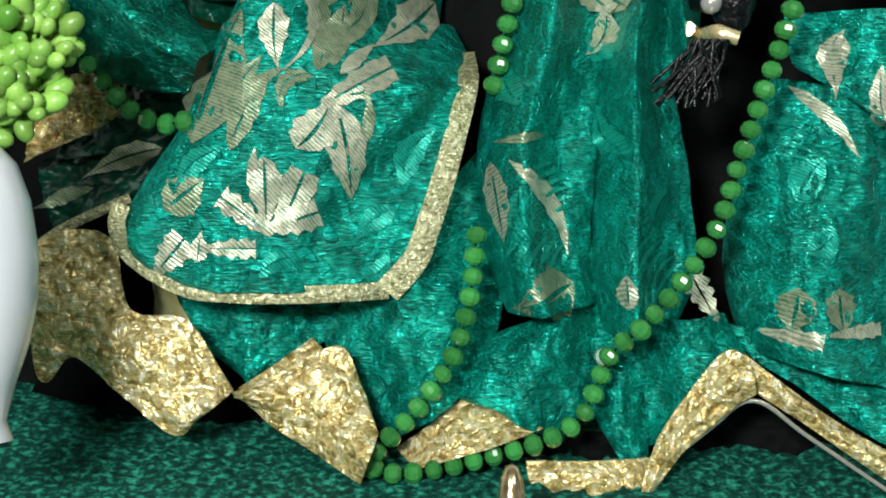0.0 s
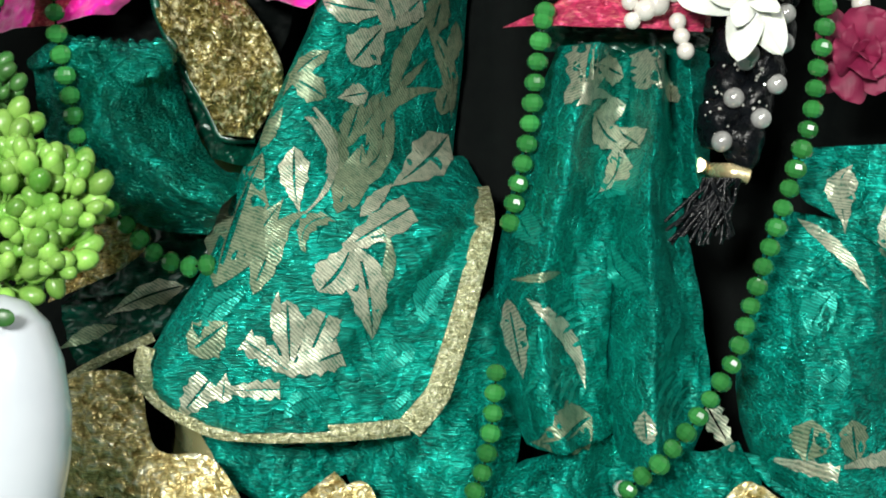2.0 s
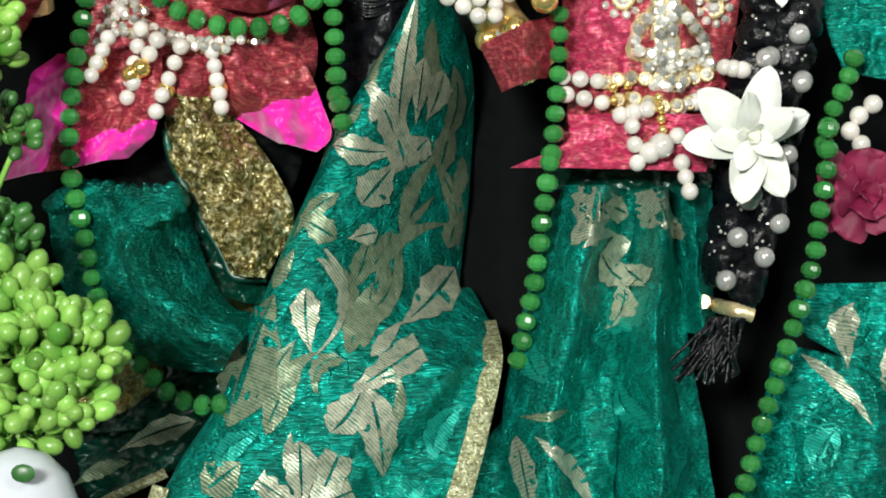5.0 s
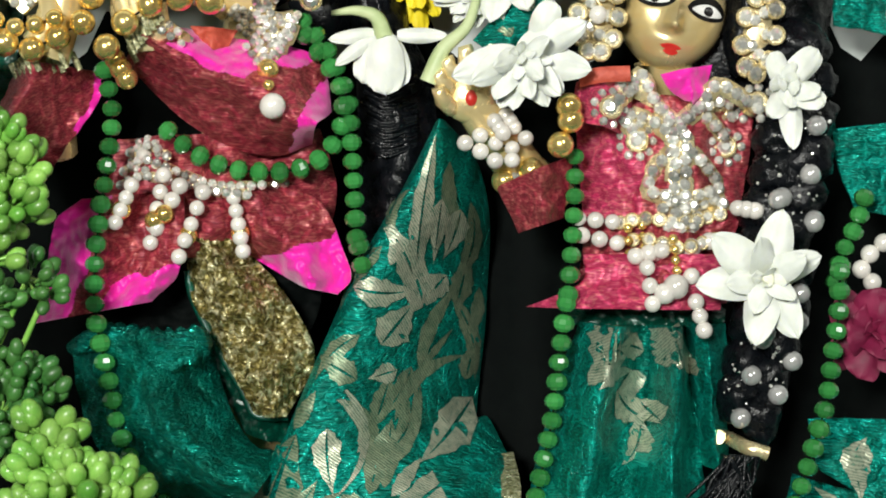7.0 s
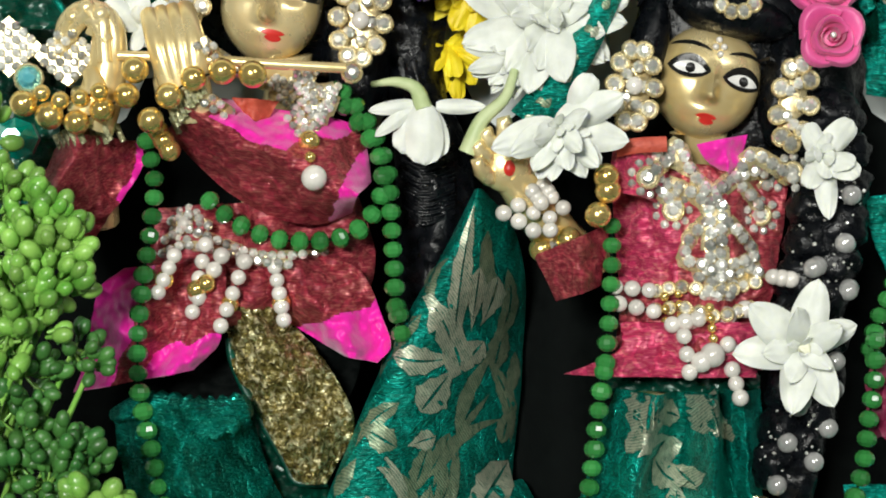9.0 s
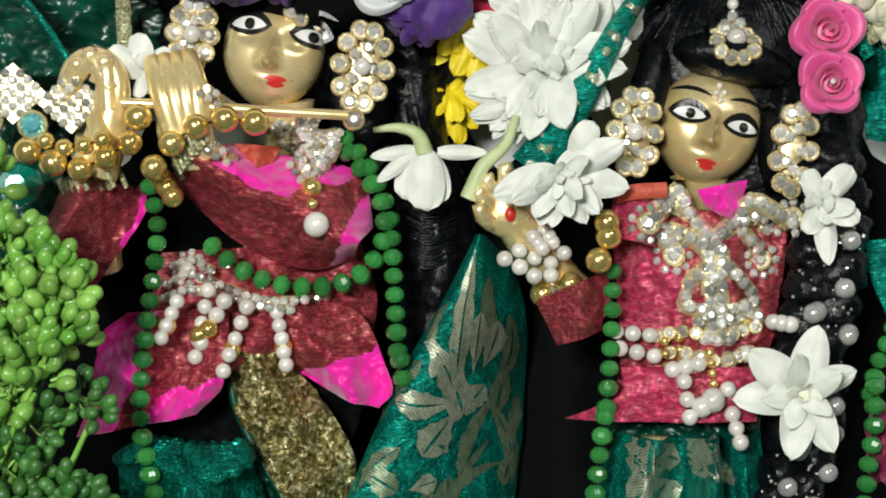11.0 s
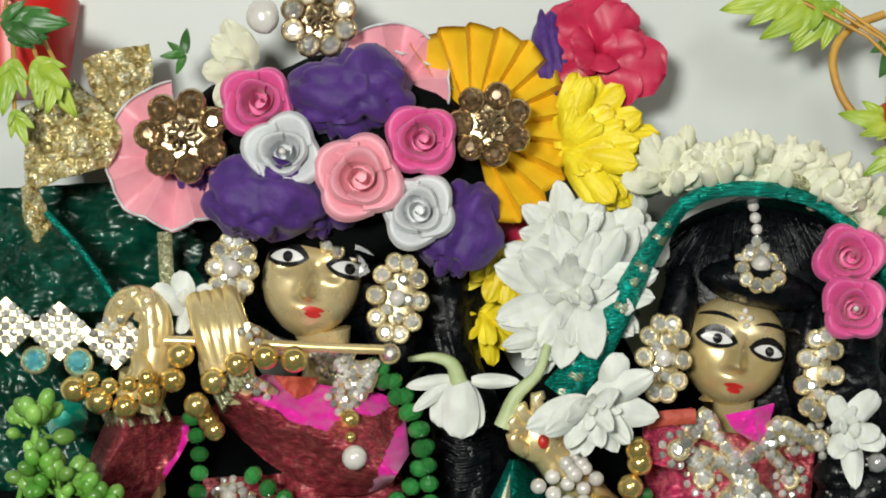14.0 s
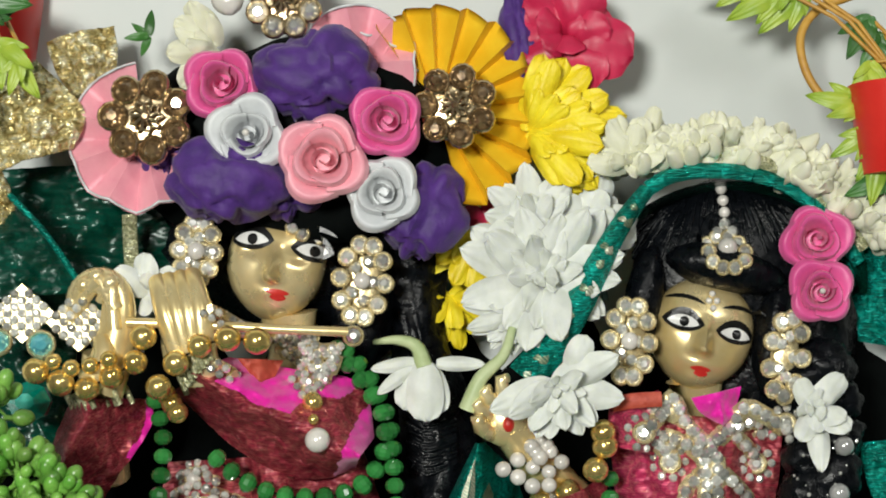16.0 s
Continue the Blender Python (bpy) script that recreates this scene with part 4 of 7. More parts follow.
# ---- small repeated pieces ----
def lens_mesh(name, mat, kind):
    geo = Geo()
    if kind == "bead":
        geo.ball((0, 0, 0), (1, 1, 0.86), 10, 6)
    elif kind == "pearl":
        geo.ball((0, 0, 0), 1.0, 14, 10)
    elif kind == "gem":
        n = 8
        ring = lambda r, y, o=0.0: [vec(r * math.cos(2 * math.pi * (i + o) / n), y, r * math.sin(2 * math.pi * (i + o) / n)) for i in range(n)]
        pts = ring(1, 0.3) + ring(0.98, 0.0) + ring(0.42, -0.6, 0.5)
        faces = [(i, (i + 1) % n, n + (i + 1) % n, n + i) for i in range(n)]
        faces += [(n + i, n + (i + 1) % n, 2 * n + i) for i in range(n)] + [(2 * n + i, n + (i + 1) % n, 2 * n + (i + 1) % n) for i in range(n)]
        geo.put(pts, faces + [tuple(range(2 * n, 3 * n)), tuple(range(n))])
    elif kind == "cup":
        n = 12
        pts = [vec(r * math.cos(2 * math.pi * i / n), y, r * math.sin(2 * math.pi * i / n)) for r, y in ((1.0, 0.4), (1.3, 0.3), (1.3, -0.15), (1.12, -0.3), (0.95, -0.1), (0.9, 0.3)) for i in range(n)]
        geo.put(pts, [(k * n + i, k * n + (i + 1) % n, (k + 1) * n + (i + 1) % n, (k + 1) * n + i) for k in range(5) for i in range(n)])
    elif kind == "bud":
        geo.ball((0, 0, 0.55), (0.62, 0.62, 0.85), 9, 7)
        geo.tube([vec(0, 0, -0.9), vec(0, 0, -0.1)], [0.16, 0.2], 5)
    return geo.mesh(name, [mat], vec(0, 0, 0), smooth=kind not in ("bead", "gem"))


BEAD_ME, PEARL_ME, STONE_ME = lens_mesh("bead", BEAD, "bead"), lens_mesh("pearl", PEARL, "pearl"), lens_mesh("rhinestone", STONE, "gem")
GOLD_ME, CUP_ME, BLUE_ME, TEAL_ME = lens_mesh("gold_bead", GOLD_BALL, "pearl"), lens_mesh("setting", SETTING, "cup"), lens_mesh("aqua_gem", BLUE_GEM, "gem"), lens_mesh("green_gem", TEAL_GEM, "gem")
SMOKE_ME, BRONZE_ME = lens_mesh("smoky_gem", SMOKE_GEM, "gem"), lens_mesh("bronze_cup", BRONZE, "cup")
SILVER_ME = lens_mesh("silver_bead", STONE, "bead")
DULL_ME = lens_mesh("pearl", material("grey_pearl", [(0.4, 0.4, 0.4), (0.6, 0.6, 0.58)], 200, 0.16, 0.45, 0.02, 500, clear=0.6, vary=0.3), "pearl")
RNG = random.Random(7)


def strand(owner, points, radius, mesh, name="bead", only=None, pitch=1.86, default=0.006, jitter=0.06, skip=(), cap=9.0):
    """Beads threaded along a path of (u, v), lying on what is below."""
    pts = flat2(points)
    n = max(2, round(length(pts) / (radius * pitch)))
    c = curve(pts, n)
    w = [front(p.x, p.y, default, only) for p in c]
    low = [min(w[max(0, i - 2) : i + 3]) for i in range(n + 1)]
    w = [sum(low[max(0, i - 2) : i + 3]) / len(low[max(0, i - 2) : i + 3]) - radius * 0.95 for i in range(n + 1)]
    w = [min(d, cap) for d in w]
    out = []
    for i, p in enumerate(c):
        d = vec(c[min(i + 1, n)].x - c[max(i - 1, 0)].x, 0, c[min(i + 1, n)].y - c[max(i - 1, 0)].y)
        turn = d.to_track_quat("Z", "Y") @ Euler((RNG.uniform(-0.12, 0.12), RNG.uniform(-0.12, 0.12), RNG.uniform(0, 3))).to_quaternion()
        place = vec(p.x, w[i], p.y)
        out.append(place)
        if i not in skip:
            piece(name, mesh, owner, place, turn, radius * (1 + RNG.uniform(-jitter, jitter)))
    part("thread", Geo().tube(out, 0.0003, 5), BLACK, owner)
    return out


def gems(owner, points, r, mesh=STONE_ME, name="rhinestone", only=None, default=0.0, pitch=2.05, lift=0.6, set_in=None):
    """Stones along a path of (u, v)."""
    pts = flat2(points)
    n = max(1, round(length(pts) / (r * pitch))) if len(pts) > 1 else 0
    c = curve(pts, n) if n else pts
    w = [front(p.x, p.y, default, only) for p in c]
    for i, p in enumerate(c):
        d = min(w[max(0, i - 1) : i + 2]) - lift * r
        turn = Euler((RNG.uniform(-0.3, 0.3), RNG.uniform(0, 1), RNG.uniform(-0.3, 0.3))).to_quaternion()
        stone = piece(name, mesh, owner, (p.x, d, p.y), turn, r)
        if set_in:
            held = new("setting", set_in)
            held.parent, held.matrix_basis = stone, Matrix.Translation((0, 0.1, 0))


def backing(owner, points, r, only=None, default=0.0, mat=SETTING):
    """The metal that carries a row of stones."""
    pts = curve(flat2(points), max(4, int(length(flat2(points)) / 0.002)))
    part("metal_back", Geo().tube([vec(p.x, front(p.x, p.y, default, only), p.y) for p in pts], r, 6, 0.5), mat, owner)


def ring(c, ru, rv, n=12, start=0.0, span=1.0):
    return [(c[0] + ru * math.cos(2 * math.pi * (start + span * i / n)), c[1] + rv * math.sin(2 * math.pi * (start + span * i / n))) for i in range(n + 1)]


# ---- statues: plain brass shapes ----
def patch(geo, tree, c, a, b, angle, m, lift, power=1.0, bow=0.0):
    """A painted lens-shaped mark on a surface."""
    n, pts = 14, []
    ca, sa = math.cos(angle), math.sin(angle)
    for i in range(n + 1):
        x = -1 + 2 * i / n
        h = (1 - x * x) ** power
        for k in range(5):
            p, q = x * a, (k / 4 * 2 - 1) * h * b + bow * a * (1 - x * x)
            u, v = c[0] + p * ca - q * sa, c[1] + p * sa + q * ca
            hit = tree.ray_cast(vec(u, -0.4, v), vec(0, 1, 0))
            pts.append(vec(u, (hit[0].y if hit[0] is not None else 0.0) - lift, v))
    geo.put(pts, [(i * 5 + k, i * 5 + k + 1, i * 5 + k + 6, i * 5 + k + 5) for i in range(n) for k in range(4)], m)


def face_shape(geo, c, w0, half, tall, lean):
    """A smooth oval head with brow, nose and chin."""
    ca, sa = math.cos(lean), math.sin(lean)
    seg, rings, pts = 96, 60, []
    for i in range(rings + 1):
        t = math.pi * i / rings
        for j in range(seg):
            s = 2 * math.pi * j / seg
            x, y, z = math.sin(t) * math.cos(s), math.sin(t) * math.sin(s), math.cos(t)
            wide = (1 - 0.2 * max(0, -z) ** 2) * (1 + 0.16 * math.sin(t) ** 2 * (1 - x * x))
            p, d, q = x * half * wide, -abs(y) ** 0.8 * half * 0.8 if y < 0 else y * half * 0.8, z * tall
            if y < 0:
                f = -y
                n = (0.3 - z) / 0.62
                width = 0.06 + 0.075 * max(0.0, min(1.0, n))
                nose = math.exp(-((x / width) ** 2)) * (0 if n < 0 else n if n < 1 else math.exp(-(((n - 1) / 0.1) ** 2)))
                chin = 0.06 * math.exp(-((x / 0.22) ** 2) - ((z + 0.82) / 0.12) ** 2)
                lips = 0.07 * math.exp(-((x / 0.26) ** 2) - ((z + 0.56) / 0.09) ** 2)
                d -= half * (0.5 * nose + chin + lips) * f
                d += half * 0.11 * (math.exp(-(((abs(x) - 0.42) / 0.22) ** 2) - ((z - 0.12) / 0.12) ** 2))
            pts.append(vec(c[0] + p * ca - q * sa, w0 + d, c[1] + p * sa + q * ca))
    geo.put(pts, [(i * seg + j, i * seg + (j + 1) % seg, (i + 1) * seg + (j + 1) % seg, (i + 1) * seg + j) for i in range(rings) for j in range(seg)])


STATUE_MATS = [GOLD, EYE_BLACK, EYE_WHITE, RED_PAINT]


def features(geo, eyes, mouth, lean, size, brows):
    tree = BVHTree.FromPolygons([tuple(p) for p in geo.v], geo.f)
    for (c, turn), b in zip(eyes, brows):
        patch(geo, tree, c, 0.0066 * size, 0.0038 * size, lean + turn, 1, 0.0002, 0.8, 0.12)
        patch(geo, tree, (c[0], c[1] - 0.0002), 0.0050 * size, 0.0019 * size, lean + turn, 2, 0.0004, 0.8, 0.1)
        patch(geo, tree, (c[0] + 0.0003, c[1]), 0.0015 * size, 0.0016 * size, lean, 1, 0.0006, 0.5)
        patch(geo, tree, b, 0.0066 * size, 0.0007 * size, lean + turn, 1, 0.0002, 0.6, 0.22)
    patch(geo, tree, (mouth[0], mouth[1] + 0.0004 * size), 0.0034 * size, 0.0009 * size, lean, 3, 0.0003, 0.8)
    patch(geo, tree, (mouth[0], mouth[1] - 0.0010 * size), 0.0024 * size, 0.0010 * size, lean, 3, 0.0004, 0.8)


def statue_with_flute():
    geo = Geo()
    face_shape(geo, (-0.0342, 0.2450), 0.017, 0.0136, 0.0160, radians(-10))
    features(geo, (((-0.0401, 0.2511), radians(3)), ((-0.0234, 0.2473), radians(-3))), (-0.0333, 0.2360), radians(-9), 0.95, ((-0.0411, 0.2553), (-0.0222, 0.2515)))
    c = lambda p, w: vec(p[0], w, p[1])
    geo.tube([c((-0.0314, 0.2313), 0.018), c((-0.0307, 0.2224), 0.02), c((-0.0316, 0.2105), 0.024), c((-0.0374, 0.1780), 0.03), c((-0.0377, 0.1449), 0.04), c((-0.0300, 0.0397), 0.05), c((-0.0299, 0.0203), 0.055)], [0.008, 0.006, 0.008, 0.010, 0.014, 0.016, 0.02], 16, 0.6)
    # forearms
    geo.tube([c((-0.0806, 0.1875), 0.014), c((-0.0805, 0.1993), 0.008), c((-0.0797, 0.2141), -0.002), c((-0.0789, 0.2208), -0.004)], [0.006, 0.006, 0.0055, 0.005], 12)
    geo.tube([c((-0.0258, 0.1927), 0.012), c((-0.0405, 0.2047), 0.010), c((-0.0508, 0.2152), 0.002), c((-0.0559, 0.2227), -0.007)], [0.004, 0.004, 0.0042, 0.0045], 12)
    # curled grip beside the flute
    arch = curve([(-0.0786, -0.0080, 0.2111), (-0.0754, -0.0090, 0.2191), (-0.0734, -0.0100, 0.2279), (-0.0734, -0.0100, 0.2350), (-0.0760, -0.0100, 0.2389), (-0.0803, -0.0090, 0.2394), (-0.0839, -0.0080, 0.2365), (-0.0857, -0.0060, 0.2301)], 28)
    geo.tube(arch, [0.0064 - 0.00014 * i for i in range(29)], 16, 0.8)
    for k in range(4):
        tip = arch[17 + 3 * k] + vec(0.0006 * k, -0.0030 + 0.0004 * k, 0.0010)
        geo.tube(curve([arch[10 + 3 * k] + vec(0, -0.0030, 0), tip, tip + vec(-0.0028, 0.002, -0.0048)], 8), [0.0022 - 0.00008 * i for i in range(9)], 10)
        geo.ball(tip, 0.0023, 10, 8)
    geo.tube(curve([(-0.0800, -0.0120, 0.2133), (-0.0762, -0.0135, 0.2191), (-0.0773, -0.0120, 0.2247)], 8), [0.0040 - 0.0002 * i for i in range(9)], 10)
    # flat grip over the flute
    for k in range(4):
        geo.tube(curve([c((-0.0623, 0.2348), -0.003) + vec(k * 0.0030, 0, 0), c((-0.0631, 0.2392), -0.0085) + vec(k * 0.0030, 0, 0.0004 * k), c((-0.0605, 0.2317), -0.0135) + vec(k * 0.0030, 0, 0), c((-0.0570, 0.2204), -0.0125) + vec(k * 0.0022, 0, 0), c((-0.0541, 0.2128), -0.009) + vec(k * 0.0016, 0, 0)], 18), [0.0022 + 0.0001 * min(i, 10) for i in range(19)], 12)
    geo.ball(c((-0.0554, 0.2263), -0.009), (0.0066, 0.0045, 0.0115), 18, 12, Matrix.Rotation(radians(14), 3, "Y"))
    solid("statue_l", geo)
    return solo("brass_statue", geo, STATUE_MATS, "polished brass deity statue playing a flute, painted face", "statue")


def statue_with_lifted_arm():
    geo = Geo()
    face_shape(geo, (0.0816, 0.2232), 0.017, 0.0140, 0.0156, radians(-14))
    features(geo, (((0.0758, 0.2264), radians(-2)), ((0.0898, 0.2224), radians(-2))), (0.0801, 0.2131), radians(-12), 0.85, ((0.0766, 0.2320), (0.0917, 0.2283)))
    c = lambda p, w: vec(p[0], w, p[1])
    geo.tube([c((0.0797, 0.2106), 0.018), c((0.0803, 0.2032), 0.02), c((0.0778, 0.1943), 0.024), c((0.0793, 0.1770), 0.026), c((0.0775, 0.1438), 0.035), c((0.0758, 0.0553), 0.045), c((0.0765, 0.0221), 0.055)], [0.008, 0.006, 0.007, 0.010, 0.014, 0.016, 0.02], 16, 0.6)
    geo.tube([c((0.0504, 0.1729), 0.018), c((0.0418, 0.1816), 0.014), c((0.0332, 0.1932), 0.007), c((0.0282, 0.1990), 0.004)], [0.007, 0.0065, 0.006, 0.005], 12)
    geo.ball(c((0.0275, 0.2012), 0.003), (0.0072, 0.0042, 0.0075), 16, 10)
    geo.ball(c((0.0280, 0.2000), 0.0005), (0.0020, 0.0024, 0.0026), 12, 8, m=3)
    for p, q, r in (((0.0232, 0.1976), (0.0200, 0.2013), 0.0024), ((0.0232, 0.2020), (0.0197, 0.2056), 0.0023), ((0.0254, 0.2048), (0.0218, 0.2089), 0.0022), ((0.0283, 0.2062), (0.0265, 0.2117), 0.0021)):
        m = ((p[0] + q[0]) / 2 - 0.0008, (p[1] + q[1]) / 2)
        geo.tube([c(p, 0.002), c(m, -0.0025), c(q, -0.003), c((q[0] + 0.0016, q[1] + 0.0004), -0.004)], [r, r, r * 0.9, r * 0.6], 10)
    solid("statue_r", geo)
    return solo("brass_statue", geo, STATUE_MATS, "polished brass deity statue with a lifted arm, painted face", "statue")


statue_with_flute()
statue_with_lifted_arm()
flute = thing("flute", (-0.0408, -0.0120, 0.2266), "slim brass flute with a ring at its end", "flute")
part("pipe", Geo().tube([(-0.0704, -0.0130, 0.2284), (-0.0537, -0.0135, 0.2275), (-0.0306, -0.0130, 0.2258), (-0.0133, -0.0120, 0.2248)], 0.0013, 12), GOLD, flute)
piece("ring", CUP_ME, flute, (-0.0119, -0.0120, 0.2237), None, 0.0022)
piece("stone", STONE_ME, flute, (-0.0118, -0.0128, 0.2237), None, 0.002)

# ---- hair ----
hair = thing("black_hair", (0.0957, 0.0300, 0.2254), "black hair with pearl-dotted plait and tassel", "hair")


def lumpy(c, r, seed, amount=0.15, freq=1.3, seg=28, rings=20, ridges=0, turn=None):
    geo = Geo().ball((0, 0, 0), 1.0, seg, rings)
    out = []
    for p in geo.v:
        k = 1 + amount * noise.fractal(p * freq + vec(seed, seed * 2, 0), 0.6, 2, 3)
        if ridges:
            k += 0.1 * math.sin(ridges * math.atan2(p.z, p.x) + 3 * noise.noise(p * 2 + vec(seed, 0, 0)))
        q = vec(p.x * r[0], p.y * r[1], p.z * r[2]) * k
        out.append(Vector(c) + ((turn @ q) if turn else q))
    geo.v = out
    return geo


part("crown", lumpy((0.0938, 0.0260, 0.2424), (0.029, 0.014, 0.025), 3, 0.12), HAIR, hair, keep="hair_r")
part("crown", lumpy((0.1023, 0.0320, 0.2223), (0.026, 0.012, 0.03), 4, 0.12), HAIR, hair)
part("fringe", lumpy((0.0877, 0.0100, 0.2406), (0.0165, 0.0085, 0.0060), 5, 0.1, turn=Matrix.Rotation(radians(14), 3, "Y")), HAIR, hair, keep="fringe")
part("fringe", lumpy((0.1009, 0.0160, 0.2236), (0.0050, 0.0080, 0.0170), 6, 0.1, turn=Matrix.Rotation(radians(10), 3, "Y")), HAIR, hair)
part("fringe", lumpy((0.0658, 0.0160, 0.2305), (0.0055, 0.0070, 0.0170), 7, 0.1, turn=Matrix.Rotation(radians(10), 3, "Y")), HAIR, hair)
for k in range(60):
    u = RNG.uniform(0.067, 0.112)
    p = vec(u, 0.0, 0.262 - 14 * (u - 0.089) ** 2 - RNG.uniform(0.0, 0.004))
    q = p + vec((u - 0.089) * 0.5, 0, -RNG.uniform(0.006, 0.014))
    path = [vec(r.x, front(r.x, r.z, 0.02, ("hair_r", "fringe")) - 0.0002, r.z) for r in (p, p.lerp(q, 0.33), p.lerp(q, 0.66), q)]
    part("lock", Geo().tube(curve(path, 6), 0.0005, 5), HAIR, hair)
plait_pts = [(0.1106, 0.0040, 0.2139), (0.1124, 0.0030, 0.1991), (0.1112, 0.0020, 0.1815), (0.1072, 0.0010, 0.1669), (0.1050, 0.0000, 0.1436), (0.1012, 0.0000, 0.1292), (0.0986, -0.0020, 0.1178)]
for k, p in enumerate(curve(plait_pts, 20)):
    part("plait_strand", lumpy((p.x + 0.0035 * (-1) ** k, p.y + 0.006, p.z), (0.0085 - 0.00016 * k, 0.006, 0.0068), k, 0.2), HAIR, hair, keep=f"plait{k}")
for t in ((0.1168, 0.1923), (0.1152, 0.1799), (0.1063, 0.1734), (0.1158, 0.1675), (0.1047, 0.1589), (0.1119, 0.1493), (0.1028, 0.1393), (0.1100, 0.1320), (0.0991, 0.1285), (0.1060, 0.1234), (0.0961, 0.1177), (0.1155, 0.1796), (0.1075, 0.1739), (0.1161, 0.1680), (0.1115, 0.1421), (0.1021, 0.1378)):
    gems(hair, [t], 0.0027, DULL_ME, "pearl", default=0.0, lift=0.3)
for k in range(110):
    p = curve(plait_pts, 60)[RNG.randrange(4, 60)]
    gems(hair, [(p.x + RNG.uniform(-0.0085, 0.0085), p.z + RNG.uniform(-0.003, 0.003))], RNG.uniform(0.0003, 0.0006), STONE_ME, "glitter", default=0.004, lift=0.2)
part("tassel_ring", Geo().tube([vec(p[0], front(p[0], p[1], -0.004) - 0.001, p[1]) for p in curve(flat2([(0.0918, 0.1120), (0.0967, 0.1106), (0.1021, 0.1090)]), 10)], 0.0019, 8), SETTING, hair, "gilt ring")
for k in range(46):
    p = Vector((0.0951, -0.0060, 0.1086)) + vec(RNG.uniform(-0.0045, 0.0045), RNG.uniform(-0.003, 0.003), 0)
    q = Vector((0.0903, -0.0060, 0.0947)) + vec(RNG.uniform(-0.0095, 0.008), RNG.uniform(-0.004, 0.003), RNG.uniform(-0.0025, 0.0035))
    m = p.lerp(q, 0.5) + vec(RNG.uniform(-0.002, 0.002), -0.001, 0)
    part("tassel_thread", Geo().tube([p, m, q], 0.0005, 5), HAIR, hair)
back_hair = thing("black_hair_bundle", (0.0053, 0.0200, 0.1829), "glossy black hair hanging down behind the shoulders", "hair")
part("mass", cloth([(-0.0119, 0.2505), (-0.0047, 0.2250), (-0.0020, 0.2042), (-0.0012, 0.1541)], [(0.0134, 0.2487), (0.0116, 0.2248), (0.0187, 0.2040), (0.0224, 0.1538)], lambda a, b: 0.028 - 0.008 * bend(a), 30, 50, crease=0.002, scale=120), HAIR, back_hair)
for k in range(26):
    v0 = (0.0054, 0.2086)[1] - 0.0008 * k
    path = [vec((-0.0003, 0.1983)[0] + RNG.uniform(0, 0.003), 0.021, v0), vec((0.0060, 0.1982)[0], 0.0185 + RNG.uniform(0, 0.001), v0 - 0.0025), vec((0.0142, 0.1981)[0], 0.021, v0 + RNG.uniform(-0.001, 0.001))]
    part("wrap_strand", Geo().tube(curve(path, 6), 0.0005, 5), HAIR, back_hair)
part("crown", lumpy((-0.0330, 0.0300, 0.2539), (0.034, 0.012, 0.026), 9, 0.1), HAIR, back_hair)
part("side_lock", lumpy((-0.0110, 0.0260, 0.2406), (0.011, 0.008, 0.024), 10, 0.15), HAIR, back_hair)

# ---- bead strings ----
skirt_keys = [k for k in SOLIDS if not k.startswith("veil")]
string = thing("green_bead_necklace", (-0.0637, -0.0050, 0.1816), "long string of faceted green glass beads", "necklace", "green bead strings")
strand(string, [(-0.0657, 0.2080), (-0.0638, 0.1962), (-0.0644, 0.1814), (-0.0657, 0.1667), (-0.0666, 0.1566), (-0.0667, 0.1451), (-0.0651, 0.1322), (-0.0630, 0.1192), (-0.0618, 0.1146), (-0.0581, 0.1055), (-0.0518, 0.0964), (-0.0440, 0.0891), (-0.0363, 0.0865), (-0.0307, 0.0871)], 0.0027, BEAD_ME)
string = thing("green_bead_necklace", (-0.0030, 0.0000, 0.1835), "long string of faceted green glass beads", "necklace", "green bead strings")
strand(string, [(-0.0149, 0.2200), (-0.0090, 0.2132), (-0.0038, 0.2013), (-0.0027, 0.1894), (-0.0021, 0.1776), (-0.0014, 0.1614), (-0.0009, 0.1647), (-0.0002, 0.1575)], 0.0027, BEAD_ME)
string = thing("green_bead_garland", (-0.0242, -0.0060, 0.1818), "green glass bead string looped round the waist", "necklace", "green bead strings")
strand(string, [(-0.0174, 0.2207), (-0.0115, 0.2132), (-0.0057, 0.2043), (-0.0048, 0.1946), (-0.0104, 0.1851), (-0.0200, 0.1816), (-0.0319, 0.1822), (-0.0422, 0.1863), (-0.0495, 0.1923)], 0.0029, BEAD_ME)
string = thing("green_bead_necklace", (0.0300, -0.0100, 0.0056), "long green glass bead string looping to the carpet", "necklace", "green bead strings")
strand(string, [(0.0547, 0.1849), (0.0545, 0.1732), (0.0534, 0.1601), (0.0521, 0.1470), (0.0518, 0.1471), (0.0501, 0.1331), (0.0485, 0.1190), (0.0460, 0.1063), (0.0442, 0.0973)], 0.0027, BEAD_ME, only=skirt_keys)
strand(string, [(0.0403, 0.0609), (0.0391, 0.0464), (0.0356, 0.0325), (0.0275, 0.0196), (0.0201, 0.0114), (0.0153, 0.0055), (0.0202, 0.0028), (0.0312, 0.0039), (0.0436, 0.0072), (0.0574, 0.0113), (0.0663, 0.0171), (0.0706, 0.0268), (0.0735, 0.0338), (0.0816, 0.0416), (0.0903, 0.0521), (0.0979, 0.0646), (0.1023, 0.0791), (0.1078, 0.0962), (0.1129, 0.1120), (0.1161, 0.1233), (0.1178, 0.1360), (0.1192, 0.1434), (0.1196, 0.1550)], 0.0027, BEAD_ME, only=skirt_keys, default=-0.008, cap=-0.0055)
